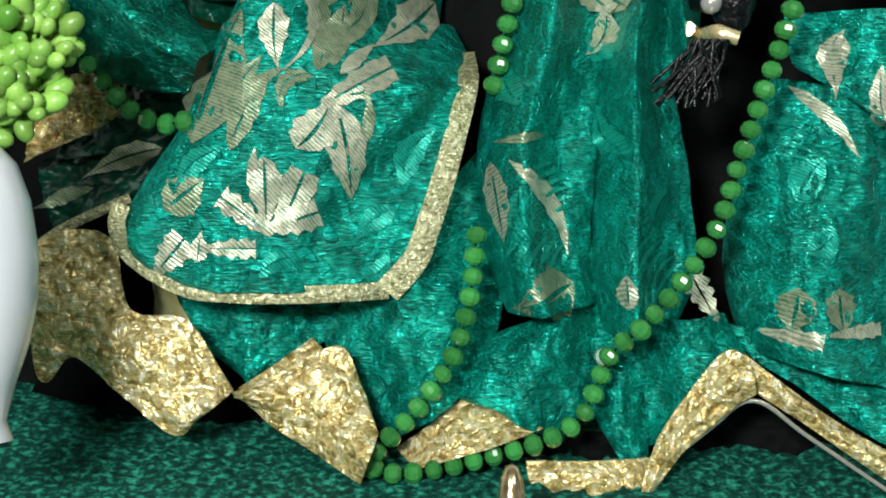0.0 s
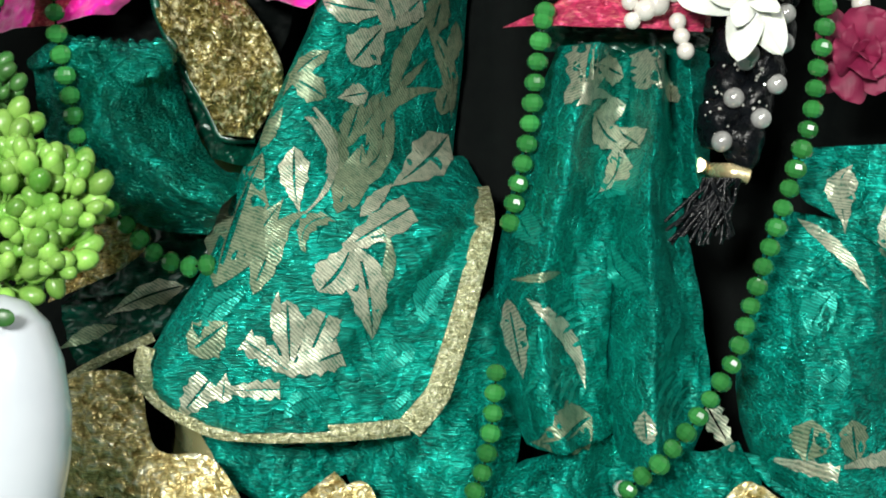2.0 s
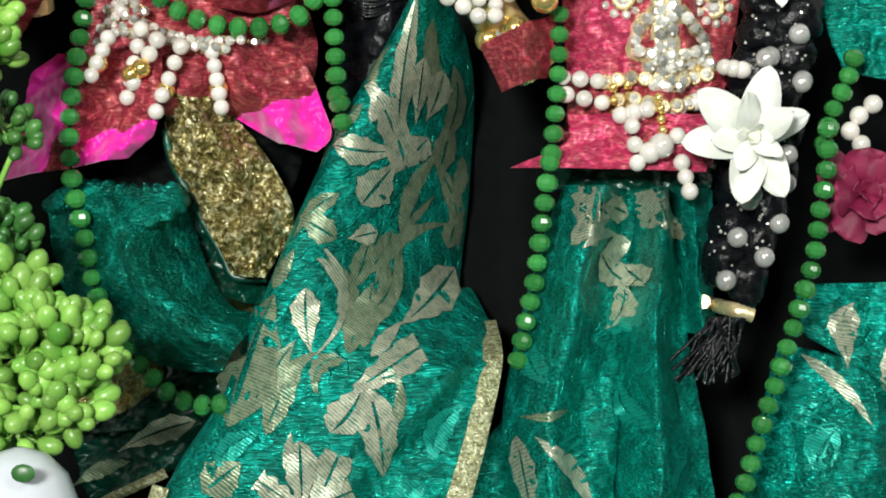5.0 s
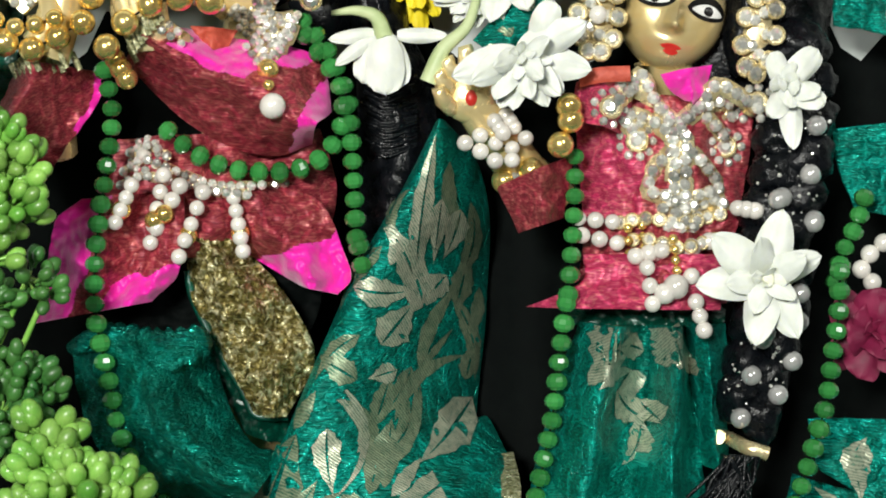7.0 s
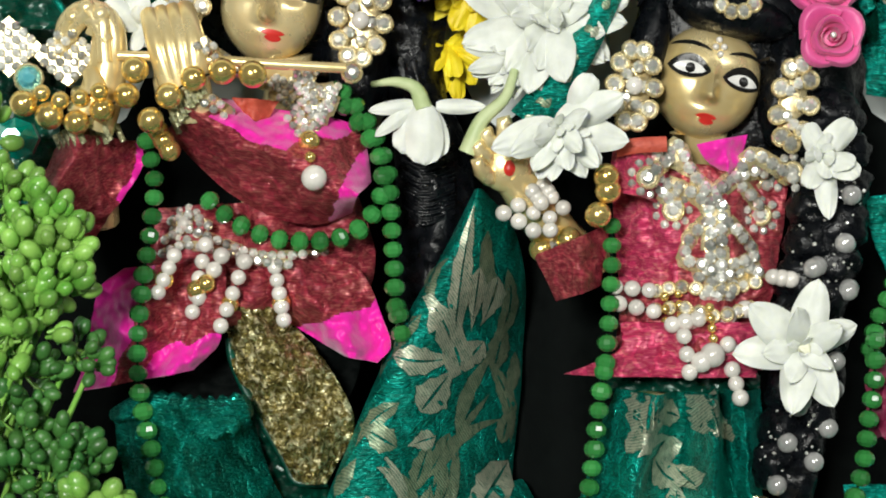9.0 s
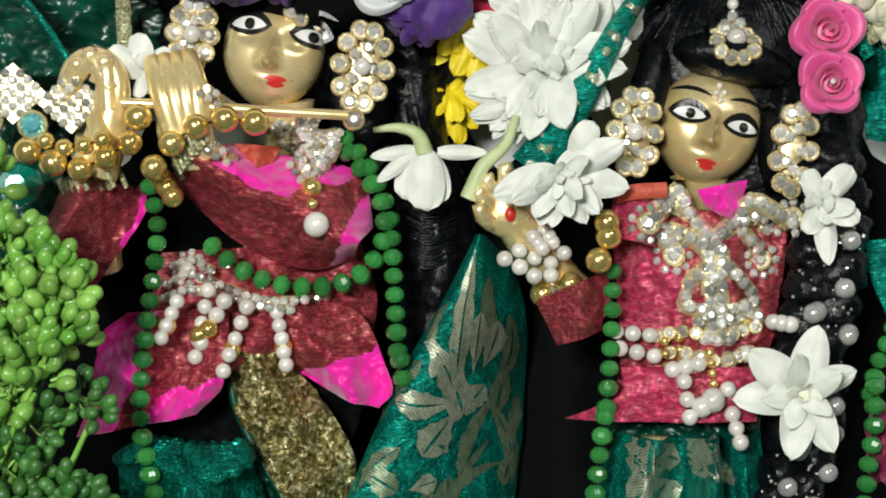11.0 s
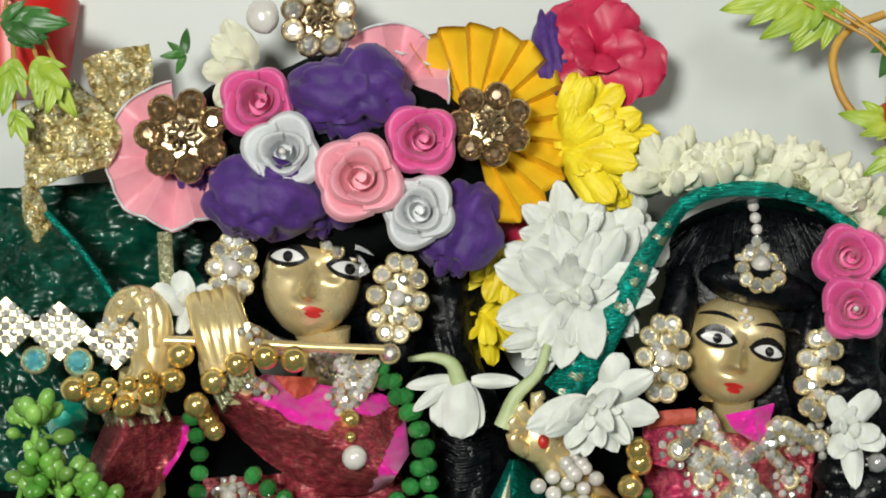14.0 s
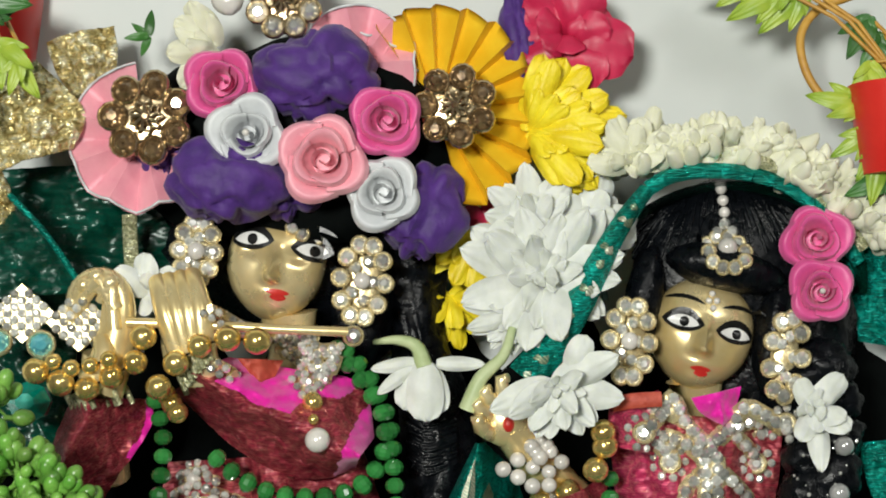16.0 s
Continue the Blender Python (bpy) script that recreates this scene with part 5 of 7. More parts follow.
gems(string, [(0.0722, 0.0314)], 0.0026, SILVER_ME, "silver_bead", lift=2.4)
string = thing("green_bead_necklace", (0.1239, 0.0000, 0.1564), "green glass bead string beside white pearls", "necklace", "green bead strings")
strand(string, [(0.1292, 0.1737), (0.1269, 0.1665), (0.1240, 0.1607), (0.1217, 0.1521)], 0.0027, BEAD_ME)
strand(string, [(0.1341, 0.1621), (0.1305, 0.1592), (0.1283, 0.1549), (0.1311, 0.1520)], 0.0024, PEARL_ME, "pearl")

# ---- jewellery of the left figure ----
belt = thing("pearl_waist_belt", (-0.0425, -0.0060, 0.1778), "rhinestone waist belt with hanging pearl drops", "belt")
for row in ([(-0.0625, 0.1825), (-0.0560, 0.1853), (-0.0489, 0.1824), (-0.0388, 0.1787), (-0.0288, 0.1779), (-0.0202, 0.1790)], [(-0.0632, 0.1789), (-0.0561, 0.1810), (-0.0475, 0.1792), (-0.0374, 0.1768), (-0.0288, 0.1757)], [(-0.0610, 0.1875), (-0.0546, 0.1889), (-0.0503, 0.1860)]):
    backing(belt, row, 0.0014, default=0.004)
    gems(belt, row, 0.0013, default=0.004, lift=1.2)
for top, low in (((-0.0575, 0.1781), (-0.0616, 0.1688)), ((-0.0503, 0.1809), (-0.0536, 0.1637)), ((-0.0460, 0.1780), (-0.0519, 0.1673)), ((-0.0403, 0.1765), (-0.0462, 0.1601)), ((-0.0324, 0.1750), (-0.0304, 0.1614))):
    strand(belt, [top, low], 0.0021, PEARL_ME, "pearl")
    gems(belt, [((top[0] + 2 * low[0]) / 3, (top[1] + 2 * low[1]) / 3)], 0.0025, GOLD_ME, "gilt_cap", lift=1.4)
gems(belt, [(-0.0567, 0.1867)], 0.0022, PEARL_ME, "pearl", default=0.0, set_in=CUP_ME)
for p in ring((-0.0567, 0.1867), 0.0042, 0.0042, 9)[:-1]:
    gems(belt, [p], 0.0012)

collar = thing("rhinestone_necklace", (-0.0235, -0.0120, 0.2174), "rhinestone necklace with pearl drop pendant", "necklace")
for row in ([(-0.0492, 0.2308), (-0.0403, 0.2255), (-0.0315, 0.2239), (-0.0225, 0.2245)], [(-0.0337, 0.2247), (-0.0270, 0.2201), (-0.0197, 0.2148), (-0.0174, 0.2193)], [(-0.0315, 0.2209), (-0.0256, 0.2164), (-0.0220, 0.2104), (-0.0197, 0.2163)], [(-0.0255, 0.2223), (-0.0211, 0.2200), (-0.0167, 0.2207)], [(-0.0478, 0.2167), (-0.0434, 0.2137)], [(-0.0279, 0.2135), (-0.0235, 0.2075)]):
    backing(collar, row, 0.0022)
    gems(collar, [(u + 0.0008, v + 0.0007) for u, v in row], 0.00115, lift=1.1)
    gems(collar, [(u - 0.0008, v - 0.0007) for u, v in row], 0.00115, lift=1.1)
gems(collar, [(-0.0230, 0.2067)], 0.0028, GOLD_ME, "gold_bead", lift=0.5)
gems(collar, [(-0.0225, 0.2023)], 0.0015, GOLD_ME, "gold_bead", lift=0.5)
gems(collar, [(-0.0214, 0.1971)], 0.0033, PEARL_ME, "pearl", lift=0.8)


def earring(c, ru, rv, lean, label, n=10, big=True):
    """A cluster of round stones about a pearl."""
    ear = thing("earring", (c[0], 0.004, c[1]), label, "earring", "earrings")
    ca, sa = math.cos(lean), math.sin(lean)
    turn = lambda p: (c[0] + (p[0] - c[0]) * ca - (p[1] - c[1]) * sa, c[1] + (p[0] - c[0]) * sa + (p[1] - c[1]) * ca)
    part("metal_back", Geo().ball((c[0], 0.006, c[1]), (ru * 0.9, 0.0012, rv * 0.9), 16, 8, Matrix.Rotation(-lean, 3, "Y")), SETTING, ear)
    for p in ring(c, ru, rv, n)[:-1]:
        gems(ear, [turn(p)], 0.0021, default=0.0035, set_in=CUP_ME, only=("ear",))
    for p in ring(c, ru * 0.5, rv * 0.55, 5)[:-1]:
        gems(ear, [turn(p)], 0.0017, default=0.0035, only=("ear",))
    if big:
        gems(ear, [c], 0.0024, PEARL_ME, "pearl", default=0.0035, only=("ear",))
    return ear


earring((-0.0101, 0.2388), 0.0060, 0.0100, -0.15, "round rhinestone cluster earring with pearls")
earring((-0.0544, 0.2477), 0.0046, 0.0078, -0.1, "round rhinestone cluster earring with pearls")
earring((0.0609, 0.2212), 0.0052, 0.0098, -0.1, "rhinestone and pearl earring in gilt setting")
earring((0.1024, 0.2162), 0.0042, 0.0105, -0.15, "rhinestone and pearl earring in gilt setting", 9, False)

jewel = thing("forehead_jewel", (-0.0266, -0.0020, 0.2527), "small rhinestone forehead jewel cluster", "jewel", "forehead jewels")
for p in ((-0.0289, 0.2540), (-0.0264, 0.2521), (-0.0296, 0.2574), (-0.0267, 0.2559), (-0.0237, 0.2539), (-0.0223, 0.2513)):
    gems(jewel, [p], 0.0017, default=0.004, set_in=CUP_ME)
jewel = thing("forehead_jewel", (0.0878, 0.0000, 0.2462), "rhinestone and pearl forehead jewel", "jewel", "forehead jewels")
for p in ring((0.0878, 0.2447), 0.0052, 0.0048, 10)[:-1]:
    gems(jewel, [p], 0.0017, default=0.01, set_in=CUP_ME)
gems(jewel, [(0.0881, 0.2459)], 0.0027, PEARL_ME, "pearl", default=0.01)
for p in ((0.0887, 0.2529), (0.0867, 0.2507), (0.0906, 0.2507)):
    gems(jewel, [p], 0.0017, default=0.01)
gems(jewel, [(0.0888, 0.2562), (0.0882, 0.2627)], 0.0016, PEARL_ME, "pearl", default=0.01)
for p in ((0.0839, 0.2336), (0.0828, 0.2317), (0.0850, 0.2316), (0.0839, 0.2296)):
    gems(jewel, [p], 0.0009, PEARL_ME, "pearl", default=0.004)

bangle = thing("gold_bead_bracelet", (-0.0782, -0.0140, 0.2122), "bracelet of round gilt bells", "bracelet", "gold bead bracelets")
strand(bangle, [(-0.0936, 0.2162), (-0.0883, 0.2135), (-0.0799, 0.2115), (-0.0729, 0.2152), (-0.0670, 0.2189), (-0.0658, 0.2245)], 0.0034, GOLD_ME, "gilt_bell", pitch=2.15, default=-0.008)
strand(bangle, [(-0.0887, 0.2186), (-0.0828, 0.2166), (-0.0744, 0.2188)], 0.0022, GOLD_ME, "gilt_bell", pitch=2.3, default=-0.008)
bangle = thing("gold_bead_bracelet", (-0.0508, -0.0140, 0.2191), "bracelet of round gilt bells", "bracelet", "gold bead bracelets")
strand(bangle, [(-0.0615, 0.2115), (-0.0573, 0.2173), (-0.0498, 0.2223), (-0.0421, 0.2236), (-0.0362, 0.2227)], 0.0034, GOLD_ME, "gilt_bell", pitch=2.15, default=-0.008)
strand(bangle, [(-0.0612, 0.2097), (-0.0583, 0.2048)], 0.0027, GOLD_ME, "gilt_bell", pitch=2.6, default=-0.006)
cuffs = thing("gold_wrist_trim", (-0.0498, -0.0100, 0.2149), "pleated gold wrist trim of the sleeves", "trim")
for k in range(9):
    for p, q in (((-0.0575, 0.2116), (-0.0493, 0.2204)), ((-0.0886, 0.2076), (-0.0716, 0.2096))):
        u, v = p[0] + (q[0] - p[0]) * k / 8, p[1] + (q[1] - p[1]) * k / 8
        w = front(u, v, -0.004)
        part("pleat", Geo().tube([vec(u - 0.001, w - 0.0004, v + 0.0022), vec(u, w - 0.0008, v), vec(u + 0.001, w - 0.0004, v - 0.0022)], 0.0008, 6), BORDER, cuffs)

armlet = thing("rhinestone_armlet", (-0.0977, -0.0100, 0.2286), "rhinestone armlet of diamond plaques with aqua drops", "armlet")
for c in ((-0.1130, 0.2331), (-0.0989, 0.2315), (-0.0841, 0.2290)):
    part("plaque", Geo().put([vec(c[0] + x * 0.0085, y, c[1] + z * 0.0078) for y in (-0.008, -0.005) for x, z in ((-1, 0), (0, -1), (1, 0), (0, 1))], [(0, 1, 2, 3), (7, 6, 5, 4), (0, 4, 5, 1), (1, 5, 6, 2), (2, 6, 7, 3), (3, 7, 4, 0)]), SETTING, armlet, smooth=False, keep=f"plaque{c[0]}")
    for i in range(-3, 4):
        for j in range(-3, 4):
            if abs(i) + abs(j) <= 4 and (i + j) % 2 == 0:
                gems(armlet, [(c[0] + i * 0.0019, c[1] + j * 0.0017)], 0.00125, default=-0.008)
for c in ((-0.1049, 0.2241), (-0.0935, 0.2232)):
    gems(armlet, [c], 0.003, BLUE_ME, "aqua_gem", default=-0.008, set_in=CUP_ME)
gem = thing("green_glass_jewel", (-0.0986, 0.0000, 0.2084), "large faceted teal glass jewel", "jewel")
piece("stone", TEAL_ME, gem, (-0.0982, -0.0040, 0.2084), None, (0.006, 0.008, 0.0055))

# ---- jewellery of the right figure ----
bib = thing("rhinestone_bib_necklace", (0.0803, -0.0040, 0.1840), "large gilt rhinestone bib necklace", "necklace")
for row in ([(0.0629, 0.1973), (0.0679, 0.2009), (0.0716, 0.2059), (0.0752, 0.1994), (0.0809, 0.1936), (0.0867, 0.1971), (0.0911, 0.2029), (0.0954, 0.2014), (0.1019, 0.1970)], [(0.0665, 0.2031), (0.0737, 0.2009), (0.0780, 0.1958), (0.0808, 0.1900), (0.0845, 0.1957), (0.0939, 0.1993), (0.0968, 0.1956)],
            [(0.0693, 0.1958), (0.0751, 0.1936), (0.0801, 0.1885), (0.0800, 0.1770), (0.0806, 0.1669)], [(0.0830, 0.1900), (0.0829, 0.1784), (0.0828, 0.1683)], [(0.0794, 0.1857), (0.0750, 0.1814), (0.0735, 0.1763), (0.0778, 0.1748)], [(0.0844, 0.1856), (0.0894, 0.1812), (0.0923, 0.1769), (0.0865, 0.1748)], [(0.0771, 0.1712), (0.0814, 0.1741), (0.0857, 0.1712), (0.0850, 0.1668), (0.0785, 0.1669)], [(0.0879, 0.1726), (0.0930, 0.1740), (0.0922, 0.1697)], [(0.0679, 0.1937), (0.0715, 0.1900)], [(0.0888, 0.1950), (0.0939, 0.1906)]):
    backing(bib, row, 0.0024, default=0.004)
    gems(bib, row, 0.0017, default=0.004, lift=0.9, pitch=1.9)
for c in ((0.0633, 0.1970), (0.0707, 0.1889), (0.0950, 0.1877), (0.1019, 0.1985)):
    gems(bib, [c], 0.0024, STONE_ME, default=0.004, set_in=CUP_ME)
    for p in ring(c, 0.0042, 0.0042, 9)[:-1]:
        gems(bib, [p], 0.0012, default=0.004)

waist = thing("pearl_waist_belt", (0.0743, -0.0040, 0.1626), "pearl waist belt with gilt drops", "belt")
for row in ([(0.0555, 0.1691), (0.0643, 0.1681)], [(0.0564, 0.1647), (0.0654, 0.1626)], [(0.0697, 0.1592), (0.0763, 0.1606)]):
    strand(waist, row, 0.0022, PEARL_ME, "pearl", pitch=2.0)
for row in ([(0.0662, 0.1680), (0.0727, 0.1689), (0.0829, 0.1678), (0.0924, 0.1699)], [(0.0661, 0.1629), (0.0734, 0.1635), (0.0814, 0.1613), (0.0909, 0.1634)]):
    backing(waist, row, 0.0012)
    gems(waist, row, 0.0015, default=0.004, lift=1.0, pitch=2.3, set_in=CUP_ME)
for c, r in (((0.0750, 0.1602), 0.0024), ((0.0843, 0.1612), 0.0026), ((0.0894, 0.1629), 0.0024), ((0.0795, 0.1514), 0.0033), ((0.0766, 0.1497), 0.0028), ((0.0839, 0.1540), 0.0022)):
    gems(waist, [c], r, PEARL_ME, "pearl", lift=0.9)
for row in ([(0.0721, 0.1672), (0.0723, 0.1584)], [(0.0792, 0.1635), (0.0802, 0.1555)], [(0.0683, 0.1665), (0.0686, 0.1599)]):
    gems(waist, row, 0.0013, GOLD_ME, "gold_bead", lift=1.2)
for top, low in (((0.0722, 0.1563), (0.0735, 0.1471)), ((0.0853, 0.1474), (0.0873, 0.1401)), ((0.0961, 0.1713), (0.1005, 0.1706))):
    strand(waist, [top, low], 0.0022, PEARL_ME, "pearl")
wrist = thing("pearl_bracelet", (0.0330, -0.0040, 0.1887), "bracelet of pearls and gilt bells", "bracelet")
for row in ([(0.0263, 0.1882), (0.0303, 0.1860), (0.0346, 0.1834), (0.0382, 0.1838)], [(0.0303, 0.1904), (0.0346, 0.1882), (0.0390, 0.1871), (0.0419, 0.1896)], [(0.0340, 0.1939), (0.0361, 0.1910)], [(0.0369, 0.1954), (0.0390, 0.1925)]):
    strand(wrist, row, 0.0021, PEARL_ME, "pearl", default=-0.002)
for c in ((0.0367, 0.1791), (0.0435, 0.1816), (0.0505, 0.1876), (0.0527, 0.1974), (0.0531, 0.1938)):
    gems(wrist, [c], 0.0034, GOLD_ME, "gilt_bell", default=-0.002)
gems(wrist, [(0.0367, 0.1791), (0.0435, 0.1816)], 0.0013, STONE_ME, default=-0.006)


# ---- flowers ----
def petal_mesh(name, mat, width=0.5, point=0.55, cup=0.08, curl=0.1, thick=0.012):
    """One petal, 1 long, that grows along z: creased down the middle, with a soft wavy rim. point: higher is sharper."""
    peak = (0.45 / (0.45 + point)) ** 0.45 * (point / (0.45 + point)) ** point

    def at(a, b):
        h = width * max(0.02, b + 0.05) ** 0.45 * max(0.0, 1 - b) ** point / peak
        x = a - 0.5
        y = -cup * math.sin(math.pi * b) + 1.6 * cup * (2 * x) ** 2 * math.sin(math.pi * min(1, b + 0.1)) - curl * b * b
        y += 0.02 * math.exp(-((x / 0.07) ** 2)) * (1 - b) + 0.012 * math.sin(x * 17) * b + 0.014 * math.sin(b * 11 + 3 * x)
        return vec(x * h, y, b)

    return Geo().grid(at, 10, 14, thick).mesh(name, [mat], vec(0, 0, 0))


WHITE_PT = petal_mesh("petal", PETAL, 0.46, 0.6, 0.09, 0.05)
WHITE_BROAD = petal_mesh("petal", PETAL, 0.62, 0.38, 0.12, -0.05)
WHITE_STAR = petal_mesh("petal", PETAL, 0.52, 0.62, 0.08, 0.0)
WHITE_SLIM = petal_mesh("petal", PETAL, 0.3, 0.6, 0.08, 0.1)
CREAM_PT = petal_mesh("petal", CREAM, 0.5, 0.4, 0.15, 0.1)
RED_PT = petal_mesh("petal", RED_SATIN, 0.85, 0.3, 0.16, -0.25)
WINE_PT = petal_mesh("petal", DARK_ROSE, 0.85, 0.3, 0.2, 0.2)
LIME_LEAF = petal_mesh("leaf", LEAF_LIME, 0.32, 0.8, 0.03, -0.2)
DARK_LEAF = petal_mesh("leaf", LEAF_DARK, 0.36, 0.8, 0.03, -0.2)


def spray(owner, c, mesh, rows, name="petal", seed=1):
    """Rings of petals: rows of (count, size, tilt in degrees, first angle, spread in degrees)."""
    rng = random.Random(seed)
    for count, size, tilt, start, spread in rows:
        for k in range(count):
            phi = radians(start + spread * k / count + rng.uniform(-13, 13))
            turn = Matrix.Rotation(phi, 3, "Y") @ Matrix.Rotation(radians(tilt + rng.uniform(-14, 14)), 3, "X") @ Matrix.Rotation(radians(rng.uniform(-28, 28)), 3, "Z")
            s = size * rng.uniform(0.78, 1.15)
            piece(name, mesh, owner, Vector(c) + vec(0, rng.uniform(-0.0006, 0.0006), 0), turn.to_quaternion(), s)


def white_flower(c, rows, mesh, label, seed, centre=None):
    fl = thing("white_flower", c, label, "flower", "white flowers")
    spray(fl, c, mesh, rows, seed=seed)
    if centre:
        part("centre", lumpy(Vector(c) + vec(0, -0.003, 0), (centre, centre, centre), seed, 0.3), CREAM, fl)
    return fl


white_flower((0.1013, -0.0100, 0.1534), [(6, 0.0178, 4, 20, 360), (5, 0.0125, 30, 50, 360), (4, 0.007, 60, 10, 360)], WHITE_STAR, "white artificial flower with broad pointed petals", 3, 0.0016)
white_flower((0.0400, -0.0120, 0.2094), [(7, 0.0165, 2, 60, 210), (5, 0.0140, 16, 130, 140), (5, 0.0105, 35, 60, 220), (4, 0.008, 60, 0, 360)], WHITE_PT, "fresh white tuberose held in the lifted palm", 5)
white_flower((0.0438, -0.0120, 0.2130), [(1, 0.0125, 8, 18, 10)], WHITE_BROAD, "single rounded white tuberose petal", 6)
fl = white_flower((0.0385, 0.0040, 0.2395), [(13, 0.0225, 2, 0, 360), (12, 0.0195, 16, 16, 360), (10, 0.0150, 34, 5, 360), (8, 0.0105, 56, 30, 360)], WHITE_PT, "full white double tuberose bloom", 7)
spray(fl, (0.0325, 0.0060, 0.2300), WHITE_SLIM, [(9, 0.0150, 6, 190, 110), (6, 0.012, 22, 190, 110)], seed=17)
spray(fl, (0.0507, 0.0120, 0.2538), WHITE_BROAD, [(9, 0.0130, 8, -80, 250), (7, 0.010, 30, -80, 250), (5, 0.007, 55, 0, 360)], seed=18)
spray(fl, (0.0367, 0.0080, 0.2535), WHITE_PT, [(8, 0.0150, 6, -95, 180), (6, 0.012, 28, -90, 180)], seed=8)
# the drooping bell-shaped bloom
bell = thing("white_flower", (0.0070, 0.0000, 0.2100), "drooping white tuberose with bent pale stem", "flower", "white flowers")
for phi, size in ((185, 0.0175), (165, 0.0175), (205, 0.0165), (178, 0.019)):
    piece("petal", WHITE_BROAD, bell, Vector((0.0059, 0.0020, 0.2164)) + vec(0, -0.0025 if phi == 178 else 0, 0), Matrix.Rotation(radians(phi), 3, "Y").to_quaternion(), size * 0.82)
for p, phi, size in (((0.0041, 0.0010, 0.2168), 262, 0.0125), ((0.0033, 0.0010, 0.2161), 232, 0.0125), ((0.0093, 0.0010, 0.2163), 92, 0.013)):
    piece("petal", WHITE_SLIM, bell, p, Matrix.Rotation(radians(phi), 3, "Y").to_quaternion(), size)
part("stem", Geo().tube(curve([(-0.0075, 0.0040, 0.2223), (-0.0011, 0.0030, 0.2228), (0.0041, 0.0020, 0.2209), (0.0061, 0.0010, 0.2153)], 14), [0.0007 + 0.00013 * i for i in range(15)], 8), STEM, bell)
stalk = thing("flower_stem", (0.0172, 0.0000, 0.2025), "pale tuberose stem laid over the palm", "stem")
part("stem", Geo().tube(curve([(0.0297, 0.0000, 0.2253), (0.0270, -0.0020, 0.2179), (0.0209, -0.0030, 0.2120), (0.0172, -0.0020, 0.2039)], 14), [0.0011 + 0.00009 * i for i in range(15)], 10), STEM, stalk)

# white bloom among the plait, and the bud between the fingers
wr = thing("white_flower", (0.1095, -0.0040, 0.2031), "white rosebud with one long drooping petal", "flower", "white flowers")
spray(wr, (0.1081, -0.0040, 0.2023), WHITE_BROAD, [(4, 0.0115, 14, -30, 300), (4, 0.0085, 40, 10, 360), (3, 0.006, 65, 30, 360)], seed=12)
piece("petal", WHITE_SLIM, wr, (0.1090, -0.0030, 0.2002), Matrix.Rotation(radians(178), 3, "Y").to_quaternion(), (0.019, 0.014, 0.0145))
wb = thing("white_flower", (-0.0662, -0.0040, 0.2374), "small white jasmine bud between the brass fingers", "flower", "white flowers")
spray(wb, (-0.0659, -0.0060, 0.2365), WHITE_BROAD, [(3, 0.010, 15, -50, 150), (3, 0.007, 40, -40, 120), (2, 0.006, 10, 160, 80)], seed=13)


def jasmine_bud(name, mat):
    geo = Geo().ball((0, 0, 0), 1.0, 10, 10)
    geo.v = [vec(p.x * 0.26 * (1 - 0.35 * p.z), p.y * 0.26 * (1 - 0.35 * p.z), 0.5 + 0.5 * p.z) + vec(0.04 * math.sin(3 * p.z), 0, 0) for p in geo.v]
    return geo.mesh(name, [mat], vec(0, 0, 0))


def garland():
    """Strung jasmine buds and half-open blooms over the veil."""
    g = thing("jasmine_garland", (0.0855, 0.0100, 0.2686), "cream jasmine bud garland round the veil", "garland")
    rng = random.Random(4)
    bud = jasmine_bud("bud", CREAM)
    c = curve([(0.0583, 0.0100, 0.2697), (0.0667, 0.0080, 0.2716), (0.0774, 0.0080, 0.2721), (0.0911, 0.0080, 0.2715), (0.1032, 0.0080, 0.2677), (0.1137, 0.0080, 0.2613), (0.1241, 0.0080, 0.2534), (0.1350, 0.0100, 0.2465)], 130)
    for i, p in enumerate(c):
        for k in range(3):
            fan_out = -20 + 70 * i / 130
            phi = radians(rng.gauss(fan_out, 38))
            q = p + vec(rng.uniform(-0.003, 0.003), rng.uniform(-0.003, 0.007), rng.uniform(-0.005, 0.004))
            turn = Matrix.Rotation(phi, 3, "Y") @ Matrix.Rotation(radians(rng.uniform(5, 70)), 3, "X")
            if k:
                piece("bud", bud, g, q, turn.to_quaternion(), rng.uniform(0.0065, 0.0100))
            else:
                piece("petal", CREAM_PT, g, q, turn.to_quaternion(), rng.uniform(0.007, 0.0105))
    spray(g, (0.0632, 0.0040, 0.2696), CREAM_PT, [(8, 0.0125, 6, -110, 220), (6, 0.010, 30, -100, 220), (4, 0.007, 55, 0, 360)], seed=15)
    part("string", Geo().tube(c, 0.0012, 6), STEM, g)


garland()


